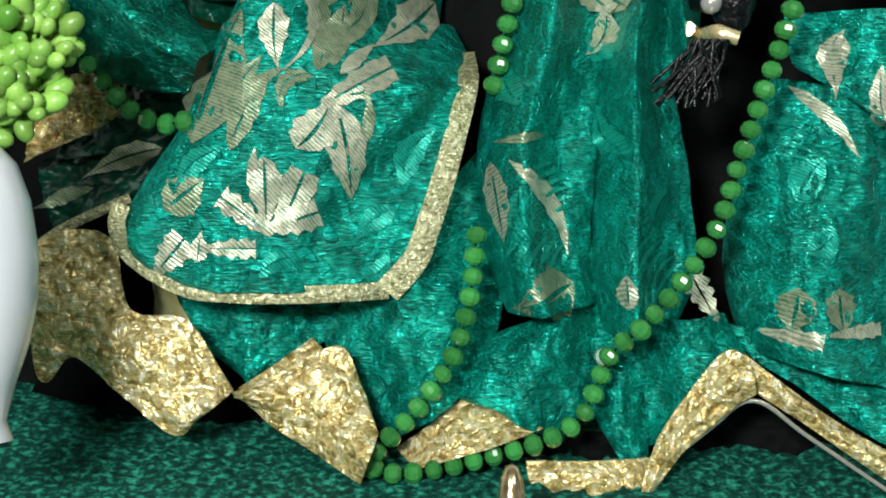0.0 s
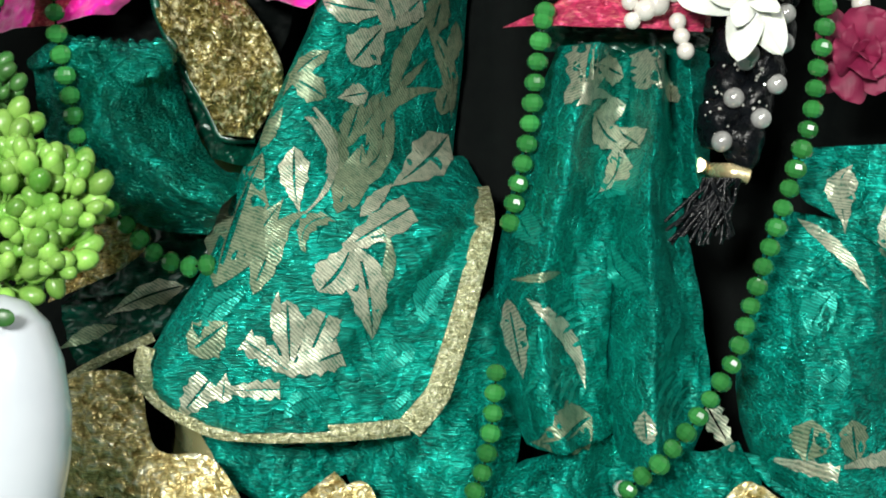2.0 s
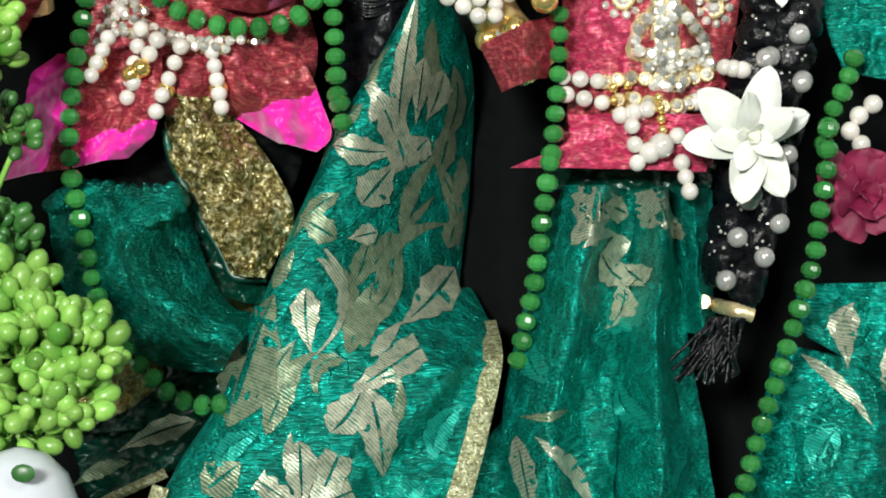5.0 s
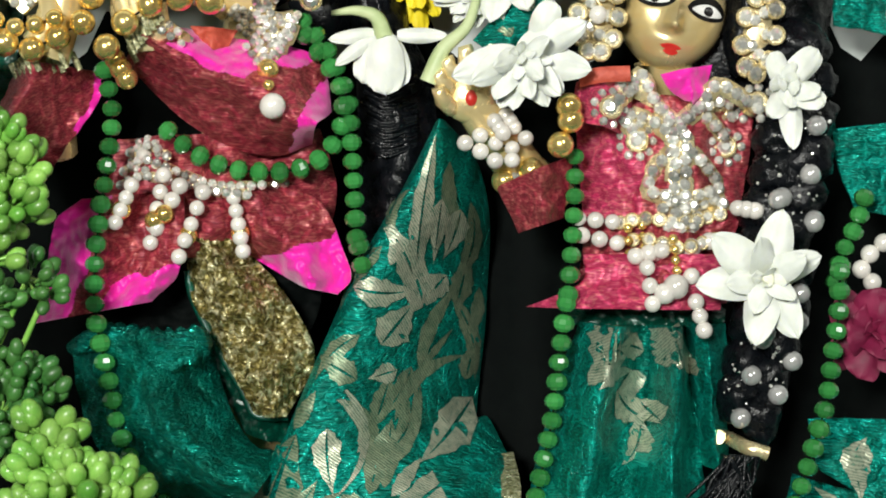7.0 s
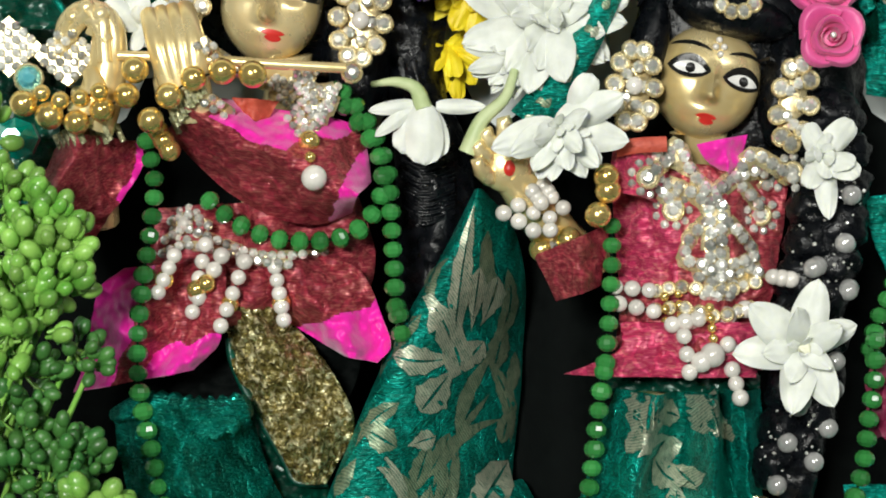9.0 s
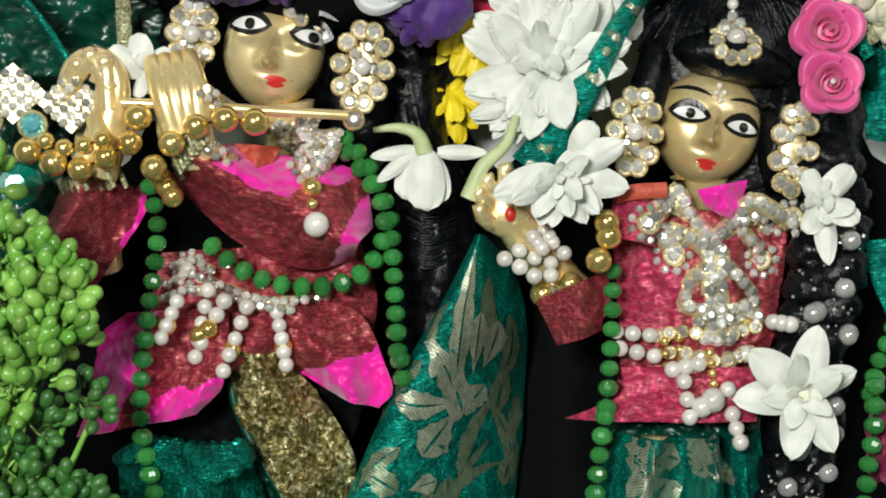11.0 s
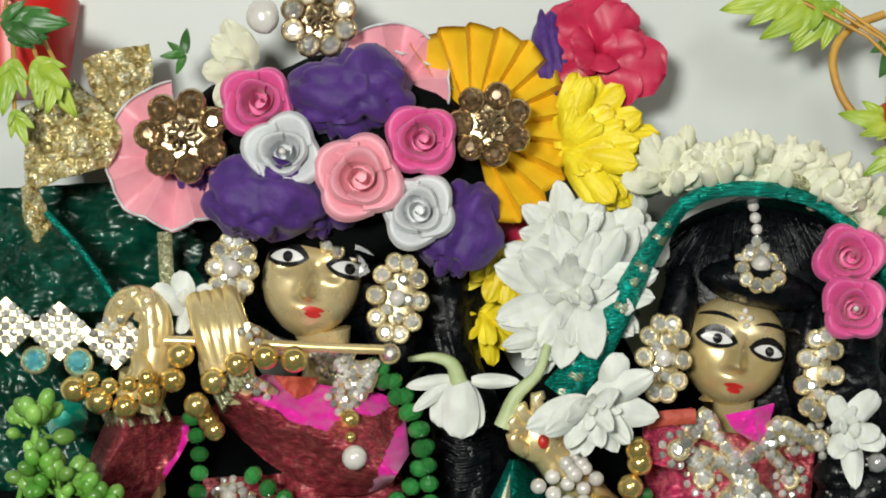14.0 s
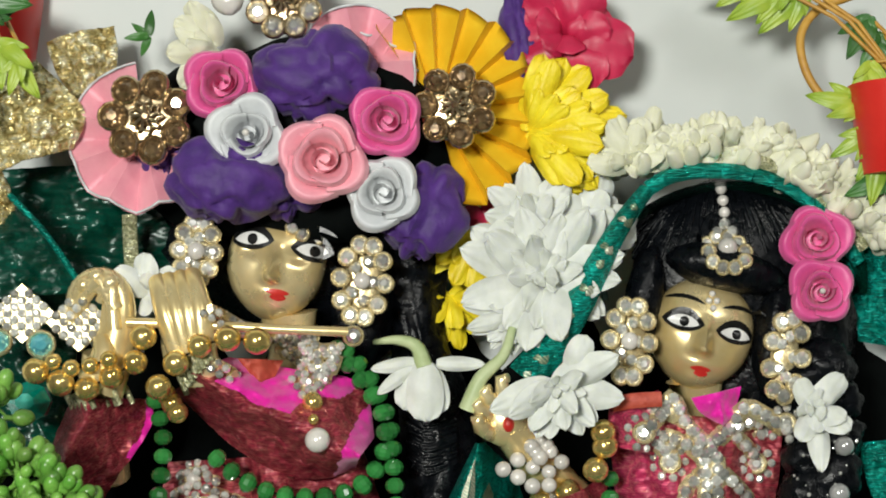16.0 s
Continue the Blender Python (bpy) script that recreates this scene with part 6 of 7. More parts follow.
# ---- the flowered turban of the left figure ----
def rose(c, r, mat, label, seed, pearl=False, name="ribbon_rose"):
    """A rolled ribbon rose with outer petals."""
    ob = thing(name, c, label, "rose", "ribbon roses")
    rng = random.Random(seed)
    spin = rng.uniform(0, 6)

    def roll(a, b):
        t = b * 2 * math.pi * 2.1 + spin
        rad = r * (0.05 + 0.36 * b) + r * 0.05 * (1 - a)
        wob = 1 + 0.08 * math.sin(2 * t + seed) * b
        y = -r * (0.5 - 0.1 * b) + a * r * 0.5
        return vec(c[0] + rad * wob * math.cos(t), c[1] + y, c[2] + rad * wob * math.sin(t))

    part("rolled_heart", Geo().grid(roll, 4, 80, r * 0.05), mat, ob)
    for count, r0, r1, lift, wide in ((3, 0.28, 0.66, 0.46, 2.5), (4, 0.45, 1.0, 0.3, 2.05)):
        for k in range(count):
            phi = spin + 2 * math.pi * (k + 0.5 * (count == 4)) / count + rng.uniform(-0.25, 0.25)
            big = rng.uniform(0.9, 1.08)

            def petal(a, b):
                t = phi + (a - 0.5) * wide
                square = 1 + 0.12 * math.cos(2 * (2 * a - 1) * 1.6)
                rad = r * (r0 + (r1 * big * square - r0) * b) * (1 + 0.05 * (a - 0.5))
                y = r * (0.12 - (lift + 0.12) * math.sin(math.pi * 0.62 * b) ** 1.3) + r * 0.2 * max(0, b - 0.8) / 0.2 + 0.1 * r * (a - 0.5) + 0.03 * r * math.sin(a * 8 + k)
                return vec(c[0] + rad * math.cos(t), c[1] + y, c[2] + rad * math.sin(t))

            part("petal", Geo().grid(petal, 14, 10, r * 0.05), mat, ob)
    part("base", Geo().ball((c[0], c[1] + r * 0.3, c[2]), (r * 0.7, r * 0.25, r * 0.7), 14, 8), mat, ob)
    if pearl:
        piece("pearl", PEARL_ME, ob, (c[0], c[1] - r * 0.5, c[2]), None, r * 0.1)
    return ob


def puff(c, r, seed, label="gathered purple chiffon puff", mat=PURPLE, lean=0.0):
    """A bunched cloth puff with soft gathers."""
    geo = Geo().ball((0, 0, 0), 1.0, 44, 30)
    out = []
    turn = Matrix.Rotation(lean, 3, "Y")
    for p in geo.v:
        g = 1 - 2 * abs(math.sin(3.2 * math.atan2(p.z + 0.75, p.x + 0.3 * math.sin(seed)) + 2.2 * noise.noise(p * 1.4 + vec(seed, 0, 0)) + seed)) ** 0.6
        k = 1 + 0.14 * noise.fractal(p * 1.3 + vec(seed, 0, 3), 0.6, 2, 2) - 0.13 * g - 0.05 * abs(math.sin(5 * p.x + 4 * p.z + 3 * noise.noise(p * 2 + vec(0, seed, 0)))) ** 0.5 - 0.2 * math.exp(-(((p.x + 0.3 * p.z - 0.1) / 0.12) ** 2)) * (p.y < 0.3)
        out.append(Vector(c) + turn @ vec(p.x * r[0] * k, p.y * r[1] * k, p.z * r[2] * k))
    geo.v = out
    return solo("fabric_puff", geo, mat, label, "decoration", "purple puffs", keep=f"puff{seed}")


def fan(name, c, r0, r1, start, span, pleats, mat, label, amp=0.0022, group="", stitch=False, knife=False):
    """A ribbon gathered into a pleated fan."""
    ob = thing(name, c, label, "rosette", group)

    def at(a, b):
        t = radians(start + span * b)
        turn = (b * pleats) % 1
        zig = (turn / 0.86 if turn < 0.86 else (1 - turn) / 0.14) if knife else 2 * abs(turn - 0.5)
        rad = r0 + (r1 - r0) * a * (0.93 + 0.1 * zig)
        y = amp * (2 * zig - 1) * (0.25 + 0.75 * a) - 0.0025 * a + 0.002 * math.sin(b * 5) * a
        return vec(c[0] + rad * math.cos(t), c[1] + y, c[2] + rad * math.sin(t))

    part("pleated_ribbon", Geo().grid(at, 10, pleats * 12, 0.0006), mat, ob)
    if stitch:
        rim = [at(0.97, k / (pleats * 6)) - vec(0, 0.0006, 0) for k in range(pleats * 6 + 1)]
        part("stitched_edge", Geo().tube(rim, 0.00035, 5), WHITE_SATIN, ob, "white picot edge")
    return ob


def brooch(c, r, label, mats=(BRONZE_ME, SMOKE_ME), n=7):
    ob = thing("brooch", c, label, "brooch", "turban brooches")
    part("plate", Geo().ball((c[0], c[1] + 0.001, c[2]), (r * 0.8, 0.0016, r * 0.8), 18, 8), BRONZE, ob)
    for k in range(n):
        t = 2 * math.pi * k / n + 0.4
        p = (c[0] + r * 0.68 * math.cos(t), c[1] - 0.0012, c[2] + r * 0.68 * math.sin(t))
        stone = piece("stone", mats[1], ob, p, Euler((0.2 * math.sin(t), t, 0)).to_quaternion(), r * 0.24)
        held = new("setting", mats[0])
        held.parent = stone
    for k in range(9):
        t = 2 * math.pi * k / 9
        part("filigree", Geo().tube([vec(c[0] + r * q * math.cos(t + o), c[1] - 0.002 - 0.0005 * s, c[2] + r * q * math.sin(t + o)) for q, o, s in ((0.08, 0, 2), (0.25, 0.3, 1), (0.36, 0.0, 0), (0.25, -0.3, 1))], r * 0.045, 6), BRONZE, ob)
    piece("centre_stone", SMOKE_ME, ob, (c[0], c[1] - 0.003, c[2]), None, r * 0.13)
    return ob


# the cap is coloured black to give the shade between the flowers
solo("turban_cap", lumpy((-0.0282, 0.0160, 0.2779), (0.048, 0.016, 0.028), 21, 0.12), BLACK, "cap under the turban flowers, black for the shade between them", "turban", keep="turban")
fan("pleated_rosette", (-0.0688, 0.0040, 0.2788), 0.004, 0.0205, 95, 255, 6, PINK_SATIN, "pale pink satin gathered rosette", 0.0030, "pink rosettes", True)
fan("pleated_rosette", (-0.0104, 0.0080, 0.2983), 0.003, 0.0165, -25, 200, 4, PINK_SATIN, "pale pink satin gathered rosette", 0.0028, "pink rosettes", True)
fan("pleated_rosette", (-0.0106, 0.0100, 0.2900), 0.003, 0.0175, 20, 120, 5, PINK_SATIN, "pale pink satin gathered rosette", 0.0014, "pink rosettes", True)
fan("pleated_fan", (0.0110, 0.0100, 0.2854), 0.004, 0.0285, -78, 205, 12, YELLOW, "golden yellow pleated satin fan", 0.0030, knife=True)
puff((-0.0215, -0.0020, 0.2938), (0.0165, 0.011, 0.0120), 1.0)
puff((-0.0451, -0.0050, 0.2657), (0.0150, 0.010, 0.0110), 2.0, lean=0.1)
puff((0.0065, 0.0040, 0.2572), (0.0120, 0.009, 0.0125), 3.0, lean=0.5)
puff((-0.0307, 0.0040, 0.2649), (0.010, 0.008, 0.0085), 4.0)
puff((0.0333, 0.0140, 0.3054), (0.0060, 0.006, 0.0120), 5.0)
puff((-0.0629, 0.0060, 0.2758), (0.0080, 0.006, 0.0080), 6.0)
rose((-0.0459, -0.0050, 0.2915), 0.0098, HOT_SATIN, "hot pink satin ribbon rose", 31)
rose((-0.0391, -0.0080, 0.2773), 0.0098, WHITE_SATIN, "white satin ribbon rose with a pearl", 32, True)
rose((-0.0190, -0.0090, 0.2700), 0.0112, PINK_SATIN, "large pale pink satin ribbon rose", 33)
rose((-0.0024, -0.0060, 0.2803), 0.0096, HOT_SATIN, "hot pink satin ribbon rose", 34)
rose((-0.0038, -0.0060, 0.2613), 0.0096, WHITE_SATIN, "ivory white satin ribbon rose", 35)
brooch((-0.0663, -0.0040, 0.2830), 0.0132, "antique bronze flower brooch with smoky stones")
brooch((0.0157, -0.0030, 0.2844), 0.0118, "antique bronze flower brooch with smoky stones")
brooch((-0.0297, 0.0000, 0.3143), 0.0110, "antique bronze brooch with clear stones", (BRONZE_ME, STONE_ME), 8)
solo("shell_pearl", lumpy((-0.0449, 0.0000, 0.3158), (0.0045, 0.003, 0.005), 3, 0.06), PEARL, "large grey baroque pearl on the turban", "pearl")
lace = thing("cream_fabric_flower", (-0.0545, 0.0020, 0.3028), "cream organza flower on the turban", "flower")
spray(lace, (-0.0483, 0.0020, 0.3027), CREAM_PT, [(5, 0.0135, 15, 225, 150), (4, 0.010, 35, 230, 150)], seed=41)
spray(lace, (-0.0672, 0.0060, 0.3069), DARK_LEAF, [(4, 0.007, 5, 200, 220)], "leaf", 42)
red = thing("red_fabric_rose", (0.0472, 0.0120, 0.3024), "crimson satin rose behind the turban", "rose")
spray(red, (0.0457, 0.0120, 0.3056), RED_PT, [(7, 0.0185, 6, 10, 360), (6, 0.015, 25, 30, 360), (5, 0.010, 50, 0, 360)], seed=43)
ruff = thing("yellow_crepe_ruffle", (0.0467, 0.0140, 0.2791), "lemon yellow crumpled crepe flower ruffle", "decoration")
LEMON_PT = petal_mesh("petal", LEMON, 0.34, 0.35, 0.12, -0.05)
spray(ruff, (0.0356, 0.0100, 0.2789), LEMON_PT, [(17, 0.026, 4, 15, 140), (15, 0.022, 16, 10, 150), (12, 0.017, 28, 15, 145), (9, 0.012, 40, 20, 140)], seed=44)
spray(ruff, (0.0214, 0.0220, 0.2538), LEMON_PT, [(12, 0.018, 5, 100, 140), (10, 0.014, 20, 90, 150)], seed=45)
spray(ruff, (0.0132, 0.0300, 0.2354), LEMON_PT, [(12, 0.016, 5, 60, 260), (8, 0.012, 25, 60, 260)], seed=46)
crimp = thing("dark_red_ruffle", (0.0216, 0.0240, 0.2571), "dark red cloth ruffle behind the turban", "decoration")
spray(crimp, (0.0224, 0.0240, 0.2595), RED_PT, [(5, 0.012, 5, 90, 140)], seed=47)

# roses in the hair of the right figure and by her side
rose((0.1114, 0.0000, 0.2332), 0.0082, HOT_SATIN, "pink satin ribbon rose with a pearl", 51, True)
rose((0.1112, 0.0030, 0.2474), 0.0090, HOT_SATIN, "deep pink satin ribbon rose", 52)
wine = thing("wine_red_flower", (0.1288, 0.0000, 0.1376), "dark wine red cloth rose at the waist", "flower")
spray(wine, (0.1303, 0.0000, 0.1390), WINE_PT, [(7, 0.0125, 5, 0, 360), (6, 0.010, 30, 20, 360), (5, 0.007, 55, 0, 360)], seed=53)

# ---- head veil of the right figure ----
hood = thing("brocade_head_veil", (0.0497, 0.0100, 0.2249), "green brocade head veil edged with gold braid", "veil")
arc = [(0.0328, 0.0040, 0.2118), (0.0405, 0.0020, 0.2211), (0.0477, 0.0000, 0.2317), (0.0541, 0.0000, 0.2437), (0.0603, 0.0020, 0.2536), (0.0668, 0.0030, 0.2619), (0.0737, 0.0030, 0.2654), (0.0836, 0.0030, 0.2665), (0.0959, 0.0040, 0.2652), (0.1061, 0.0060, 0.2614), (0.1161, 0.0080, 0.2529), (0.1245, 0.0100, 0.2413)]
part("edge_fold", ribbon(arc[:6], (0.0105, 0.0042), 0.003, 0.001, 60, 12), GREEN, hood, keep="hood")
part("edge_fold", ribbon(arc[5:], (0.0042, 0.0040), 0.0018, 0.001, 60, 10), GREEN, hood, keep="hood2")
for k in range(14):
    p, q = Vector(arc[k // 3]).lerp(Vector(arc[k // 3 + 1]), (k % 3) / 3), Vector(arc[k // 3]).lerp(Vector(arc[k // 3 + 1]), (k % 3) / 3 + 0.2)
    o = 0.0016 * math.sin(k * 2.4)
    motif((p.x + o, p.z + o), (q.x + 2 * o, q.z + o), 0.0022, "leaf", 0.12 * (-1) ** k, MOTIF_DARK if k % 3 else MOTIF, only=("hood", "hood2"), parent=hood)
part("braid", ribbon([vec(p[0] + 0.001, p[1] - 0.001, p[2] + 0.0035) for p in arc[8:]], 0.0035, 0.0006), BORDER, hood, "gold braid edging")


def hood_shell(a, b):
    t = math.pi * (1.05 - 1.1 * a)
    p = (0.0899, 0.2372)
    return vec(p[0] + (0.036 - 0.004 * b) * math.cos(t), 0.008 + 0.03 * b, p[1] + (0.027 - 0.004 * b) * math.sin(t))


# inside of the hood, with its shade put into the darker green
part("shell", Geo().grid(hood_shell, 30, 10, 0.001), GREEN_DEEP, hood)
panel("side_fall", [(0.1194, 0.2505), (0.1233, 0.2354), (0.1258, 0.2204)], [(0.1403, 0.2501), (0.1398, 0.2350), (0.1391, 0.2171)], 0.02, 0.02, 0.004, 71.0, parent=hood)
panel("side_fall", [(0.1243, 0.1925), (0.1256, 0.1824), (0.1299, 0.1708)], [(0.1533, 0.1952), (0.1532, 0.1807), (0.1530, 0.1663)], 0.02, 0.016, 0.006, 72.0, parent=hood)

# ---- cloak and gold bands of the left figure ----
cloak = thing("green_cloak", (-0.1024, 0.0100, 0.2461), "dark green satin cloak with broad gold brocade bands", "cloak")
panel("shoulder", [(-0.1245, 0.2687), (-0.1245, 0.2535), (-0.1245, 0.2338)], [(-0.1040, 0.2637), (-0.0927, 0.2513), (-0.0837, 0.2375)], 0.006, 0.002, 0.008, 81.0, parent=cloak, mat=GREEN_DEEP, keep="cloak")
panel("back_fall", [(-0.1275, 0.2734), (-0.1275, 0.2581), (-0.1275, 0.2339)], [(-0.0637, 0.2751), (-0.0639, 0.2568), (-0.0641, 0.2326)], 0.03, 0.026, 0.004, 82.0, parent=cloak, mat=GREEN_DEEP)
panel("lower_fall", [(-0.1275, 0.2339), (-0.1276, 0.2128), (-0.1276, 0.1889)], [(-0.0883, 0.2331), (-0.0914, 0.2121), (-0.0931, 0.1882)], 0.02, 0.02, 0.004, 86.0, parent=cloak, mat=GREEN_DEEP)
panel("gold_band", [(-0.1102, 0.2886), (-0.1102, 0.2798), (-0.1102, 0.2688)], [(-0.0961, 0.2994), (-0.0840, 0.2862), (-0.0874, 0.2759)], 0.002, 0.002, 0.006, 83.0, parent=cloak, mat=GOLD_CLOTH, scale=160.0, crease=0.002)
panel("gold_band", [(-0.0966, 0.3070), (-0.0933, 0.2979), (-0.0856, 0.2865)], [(-0.0777, 0.3111), (-0.0768, 0.3010), (-0.0829, 0.2870)], 0.012, 0.010, 0.004, 84.0, parent=cloak, mat=GOLD_CLOTH, scale=160.0, crease=0.002)
panel("gold_band", [(-0.1112, 0.2711), (-0.1108, 0.2632), (-0.1108, 0.2541)], [(-0.1067, 0.2710), (-0.1036, 0.2631), (-0.1024, 0.2567)], 0.003, 0.002, 0.004, 85.0, parent=cloak, mat=GOLD_CLOTH, scale=160.0, crease=0.002)
part("braid", ribbon([(-0.1092, -0.0040, 0.2901), (-0.1024, -0.0040, 0.2939), (-0.0950, -0.0030, 0.2982)], 0.003), BORDER, cloak, "gold braid edging")
part("braid", ribbon([(-0.0740, 0.0120, 0.2588), (-0.0738, 0.0120, 0.2518), (-0.0734, 0.0120, 0.2441)], 0.004), BORDER, cloak, "gold braid edging")
# thin brighter green rod as the highlight on the cloak's fold edge
part("piping", Geo().tube(curve([(-0.1038, -0.0010, 0.2636), (-0.0938, -0.0020, 0.2527), (-0.0841, -0.0020, 0.2382)], 20), 0.0009, 8), GREEN, cloak, "lighter green highlight along the satin fold edge")


# ---- plants, pots and ornaments ----
def budded_plant(name, base, stems, label, bud_size, bud_mesh, seed):
    """Plastic plant: branching stems that end in clusters of oval buds. stems: (tip, spread, buds)."""
    pl = thing(name, base, label, "plant")
    rng = random.Random(seed)
    for tip, spread, count in stems:
        tip = Vector(tip)
        mid = Vector(base).lerp(tip, 0.6) + vec(rng.uniform(-0.006, 0.002), 0.008, 0)
        part("stem", Geo().tube(curve([base, mid, tip], 10), [0.0013 - 0.00006 * i for i in range(11)], 6), LEAF_GREEN, pl)
        for k in range(int(count * 1.4)):
            d = vec(rng.gauss(0.15, 0.7), rng.gauss(-0.35, 0.5), rng.gauss(0.2, 0.7))
            d.normalize()
            p = tip + d * spread * rng.uniform(0.55, 1.0)
            turn = (d + vec(0, 0, 0.5)).to_track_quat("Z", "Y")
            piece("bud", bud_mesh, pl, p, turn, bud_size * rng.uniform(0.75, 1.15))
            if k % 2 == 0:
                part("twig", Geo().tube([tip, tip.lerp(p, 0.5) + vec(0, 0, -0.001), p], 0.0004, 5), LEAF_GREEN, pl)
    return pl


BUD_ME, BUD_DARK_ME = lens_mesh("bud", LEAF_GREEN, "bud"), lens_mesh("bud", LEAF_DARK, "bud")
foot = vec(-0.15, -0.03, -0.012)
budded_plant("bud_plant", foot, [((-0.0705, -0.0500, 0.1112), 0.008, 18), ((-0.0642, -0.0500, 0.1068), 0.009, 24), ((-0.0573, -0.0500, 0.1024), 0.008, 22), ((-0.0661, -0.0500, 0.0948), 0.009, 22), ((-0.0711, -0.0500, 0.1024), 0.009, 20), ((-0.0605, -0.0500, 0.0923), 0.008, 20), ((-0.0712, -0.0500, 0.0873), 0.009, 18), ((-0.0551, -0.0480, 0.1049), 0.006, 10), ((-0.0713, -0.0460, 0.1200), 0.006, 8)], "light green plastic plant with round buds", 0.0037, BUD_ME, 61)
budded_plant("bud_plant", foot + vec(-0.006, 0.006, 0), [((-0.0911, -0.0450, 0.1915), 0.008, 16), ((-0.0833, -0.0450, 0.1855), 0.008, 18), ((-0.0892, -0.0450, 0.1796), 0.010, 24), ((-0.0793, -0.0450, 0.1782), 0.008, 18), ((-0.0880, -0.0450, 0.1690), 0.010, 24), ((-0.0820, -0.0450, 0.1716), 0.009, 16), ((-0.0913, -0.0450, 0.1598), 0.010, 20), ((-0.0754, -0.0450, 0.1808), 0.004, 3), ((-0.0854, -0.0450, 0.1617), 0.008, 14), ((-0.0969, -0.0450, 0.2076), 0.007, 10), ((-0.0949, -0.0450, 0.1969), 0.007, 10)], "tall light green plastic plant with oval buds", 0.0032, BUD_ME, 62)
budded_plant("bud_plant", foot + vec(-0.002, 0.012, 0), [((-0.0902, -0.0350, 0.1501), 0.010, 16), ((-0.0780, -0.0350, 0.1553), 0.007, 9), ((-0.0733, -0.0350, 0.1526), 0.005, 6), ((-0.0916, -0.0350, 0.1420), 0.008, 12), ((-0.0889, -0.0350, 0.1352), 0.009, 18), ((-0.0809, -0.0350, 0.1311), 0.008, 18), ((-0.0930, -0.0350, 0.1258), 0.009, 18), ((-0.0762, -0.0350, 0.1250), 0.007, 14), ((-0.0850, -0.0350, 0.1231), 0.009, 20)], "dark green plastic plant with small buds", 0.0029, BUD_DARK_ME, 63)


def lathe(c, profile, mat_index=0, seg=40):
    geo, n = Geo(), len(profile)
    pts = [vec(c[0] + r * math.cos(2 * math.pi * j / seg), c[1] + r * math.sin(2 * math.pi * j / seg), c[2] + z) for r, z in profile for j in range(seg)]
    geo.put(pts, [(i * seg + j, i * seg + (j + 1) % seg, (i + 1) * seg + (j + 1) % seg, (i + 1) * seg + j) for i in range(n - 1) for j in range(seg)])
    return geo


orn = thing("white_ceramic_ornament", (-0.0686, -0.0600, 0.0275), "smooth white glazed ceramic ornament beside the plant", "ornament")
cc = Vector((-0.0686, -0.0600, 0.0541))
part("body", lathe((cc.x, cc.y, cc.z), [(0.001, 0.029), (0.006, 0.0275), (0.0105, 0.023), (0.0135, 0.015), (0.0152, 0.004), (0.0150, -0.006), (0.0135, -0.015), (0.0105, -0.024), (0.0085, -0.032), (0.010, -0.036), (0.0, -0.036)]), CERAMIC, orn)
part("mark", Geo().ball((-0.0649, -0.0745, 0.0791), (0.0026, 0.0006, 0.002), 10, 6), LEAF_DARK, orn, "small dark painted dot")
tip = thing("brass_lamp_tip", (0.0486, -0.0450, 0.0036), "small worn brass pointed lamp tip", "lamp")
tp = Vector((0.0486, -0.0450, 0.0061))
part("spout", lathe((tp.x, tp.y, tp.z), [(0.0, 0.0062), (0.0015, 0.0055), (0.0026, 0.002), (0.0032, -0.003), (0.0042, -0.008), (0.006, -0.011), (0.0, -0.0115)], seg=20), BRONZE, tip)


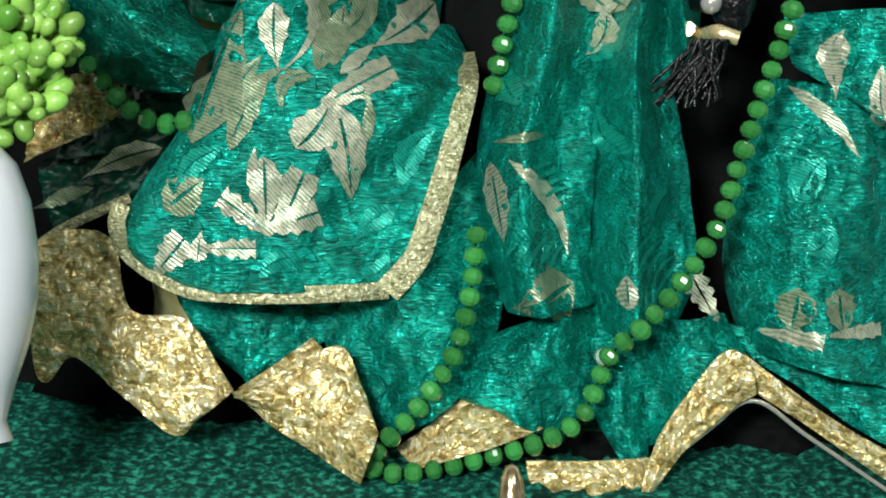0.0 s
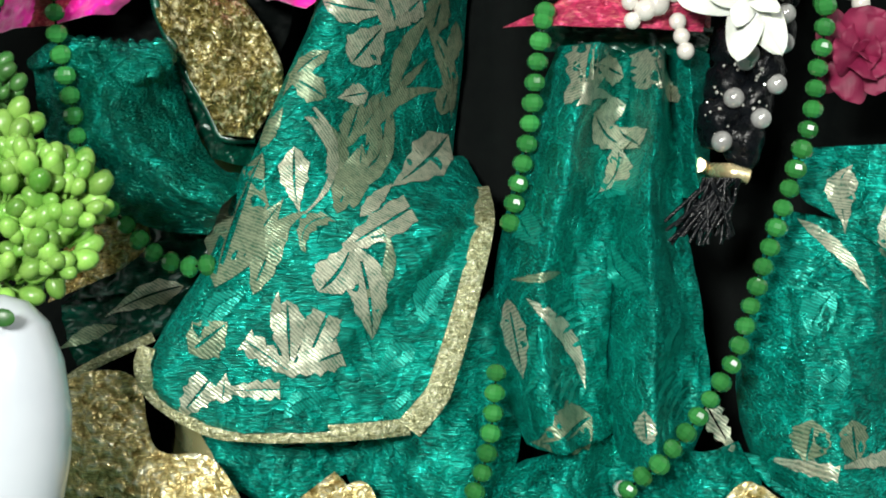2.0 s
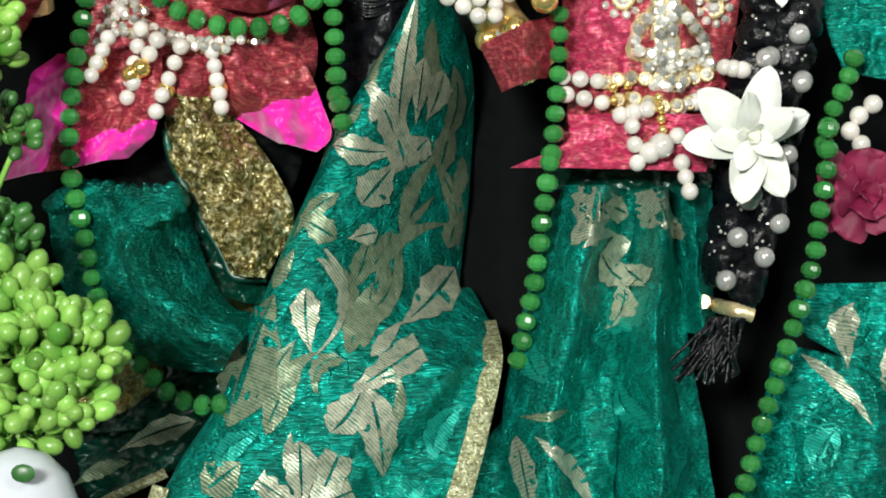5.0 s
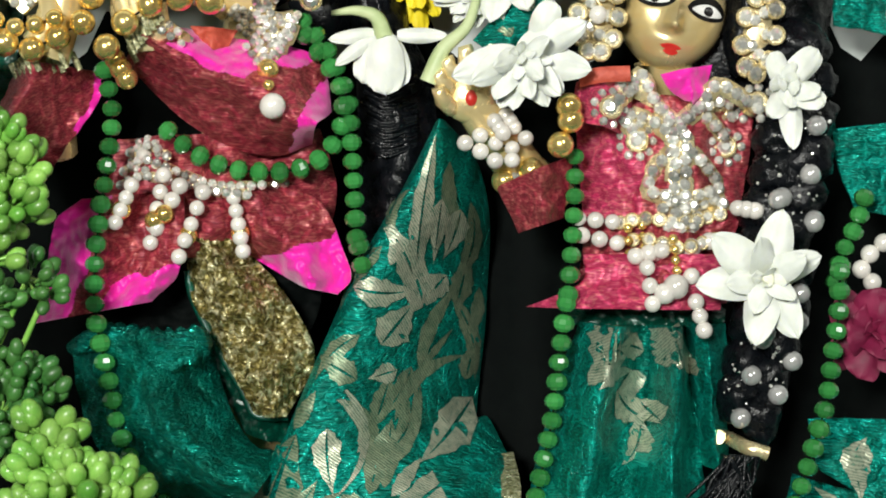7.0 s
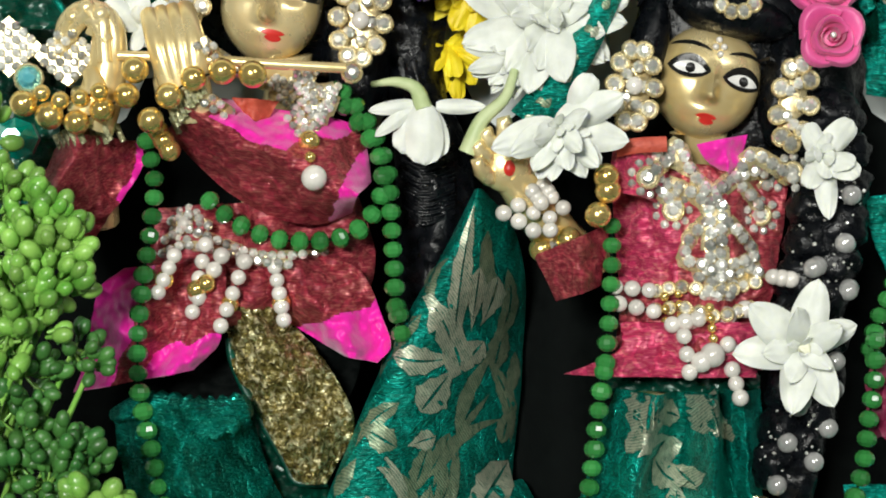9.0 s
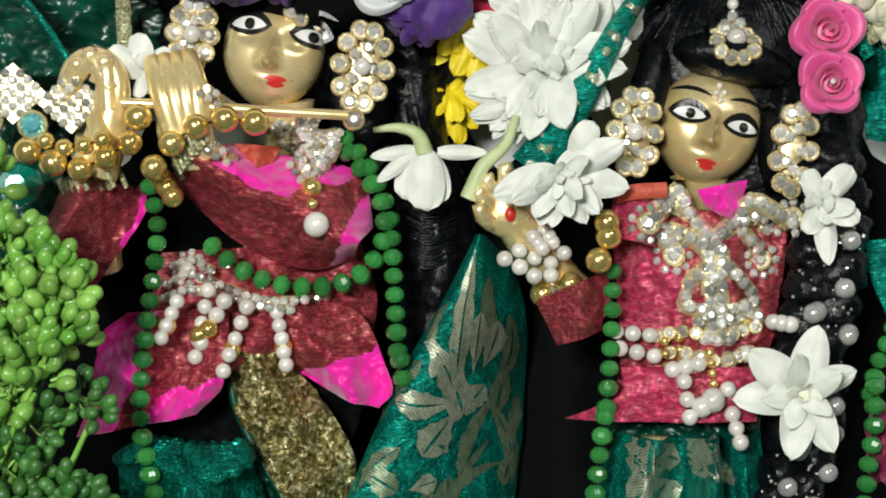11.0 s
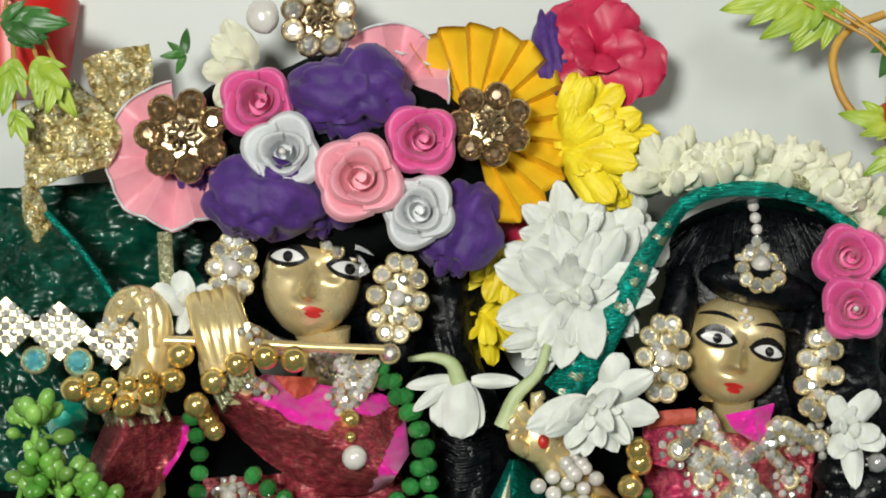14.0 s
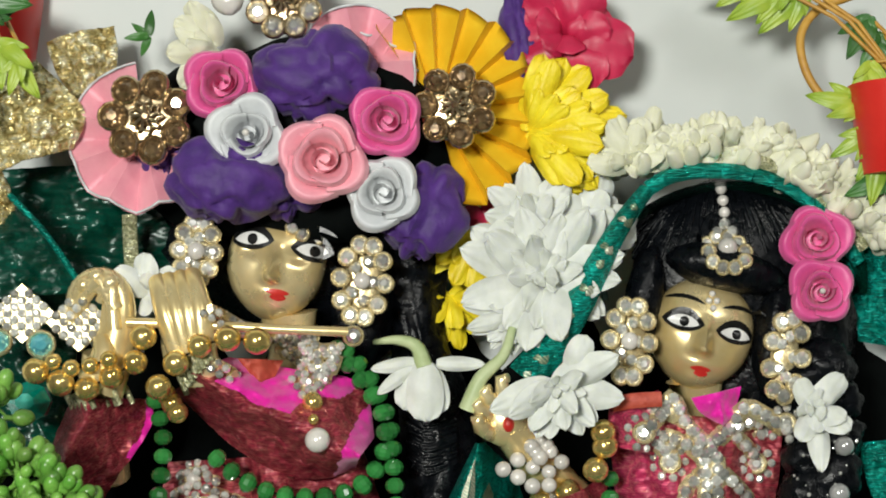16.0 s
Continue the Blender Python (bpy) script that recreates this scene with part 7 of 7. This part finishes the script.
def potted(name, c, r, h, mat, leaves, label, seed):
    """A hanging pot with serrated leaves. leaves: (place, angle, size, lime or dark)."""
    pl = thing(name, c, label, "plant")
    part("pot", lathe(c, [(0.0, -h), (r * 0.8, -h), (r * 0.9, -h * 0.5), (r, 0), (r * 0.9, 0), (r * 0.8, -h * 0.4), (0, -h * 0.5)]), mat, pl)
    rng = random.Random(seed)
    for p, angle, size, lime in leaves:
        mesh = LIME_LEAF if lime else DARK_LEAF
        for k, (da, s) in enumerate(((0, 1.0), (24, 0.72), (-24, 0.72), (42, 0.45), (-42, 0.45))):
            turn = Matrix.Rotation(radians(angle + da + rng.uniform(-5, 5)), 3, "Y") @ Matrix.Rotation(radians(rng.uniform(0, 25)), 3, "X")
            piece("leaf", mesh, pl, Vector(p) + vec(0, -0.0004 * k, 0), turn.to_quaternion(), size * s)
        part("stalk", Geo().tube([Vector(c), Vector(c).lerp(Vector(p), 0.5) + vec(0, -0.004, 0.003), Vector(p)], 0.0006, 5), VINE, pl)
    return pl


potted("potted_plant", (-0.1169, 0.0240, 0.3259), 0.0175, 0.026, RED_POT, [((-0.1113, -0.0100, 0.3095), 75, 0.016, False), ((-0.1124, -0.0120, 0.3137), 100, 0.018, False), ((-0.1034, -0.0120, 0.3029), 150, 0.018, True), ((-0.1094, -0.0120, 0.3030), 190, 0.015, True), ((-0.1095, -0.0120, 0.2895), 160, 0.010, True), ((-0.0975, -0.0120, 0.2998), 200, 0.012, True)], "red pot with green and lime artificial leaves", 71)
potted("potted_plant", (0.1358, 0.0000, 0.2880), 0.015, 0.024, RED_POT, [((0.1069, 0.0040, 0.3168), 245, 0.020, True), ((0.1114, 0.0040, 0.3159), 225, 0.018, True), ((0.0992, 0.0040, 0.3185), 265, 0.020, True), ((0.1278, 0.0020, 0.3069), 215, 0.014, False), ((0.1307, 0.0020, 0.3023), 190, 0.018, False), ((0.1250, 0.0000, 0.2822), 280, 0.016, True), ((0.1278, 0.0000, 0.2761), 235, 0.014, True), ((0.1270, 0.0000, 0.2943), 190, 0.016, True), ((0.1292, 0.0000, 0.2730), 190, 0.018, True), ((0.1319, 0.0000, 0.2638), 250, 0.014, False)], "red pot with trailing serrated lime green leaves", 72)
vine = thing("vine_tendril", (0.1148, 0.0100, 0.2912), "curled orange brown vine tendril", "vine")
part("tendril", Geo().tube(curve([(0.1241, 0.0060, 0.3137), (0.1147, 0.0060, 0.3100), (0.1096, 0.0050, 0.3029), (0.1103, 0.0040, 0.2934), (0.1149, 0.0040, 0.2856), (0.1224, 0.0040, 0.2801), (0.1314, 0.0040, 0.2760)], 40), 0.0012, 8), VINE, vine)
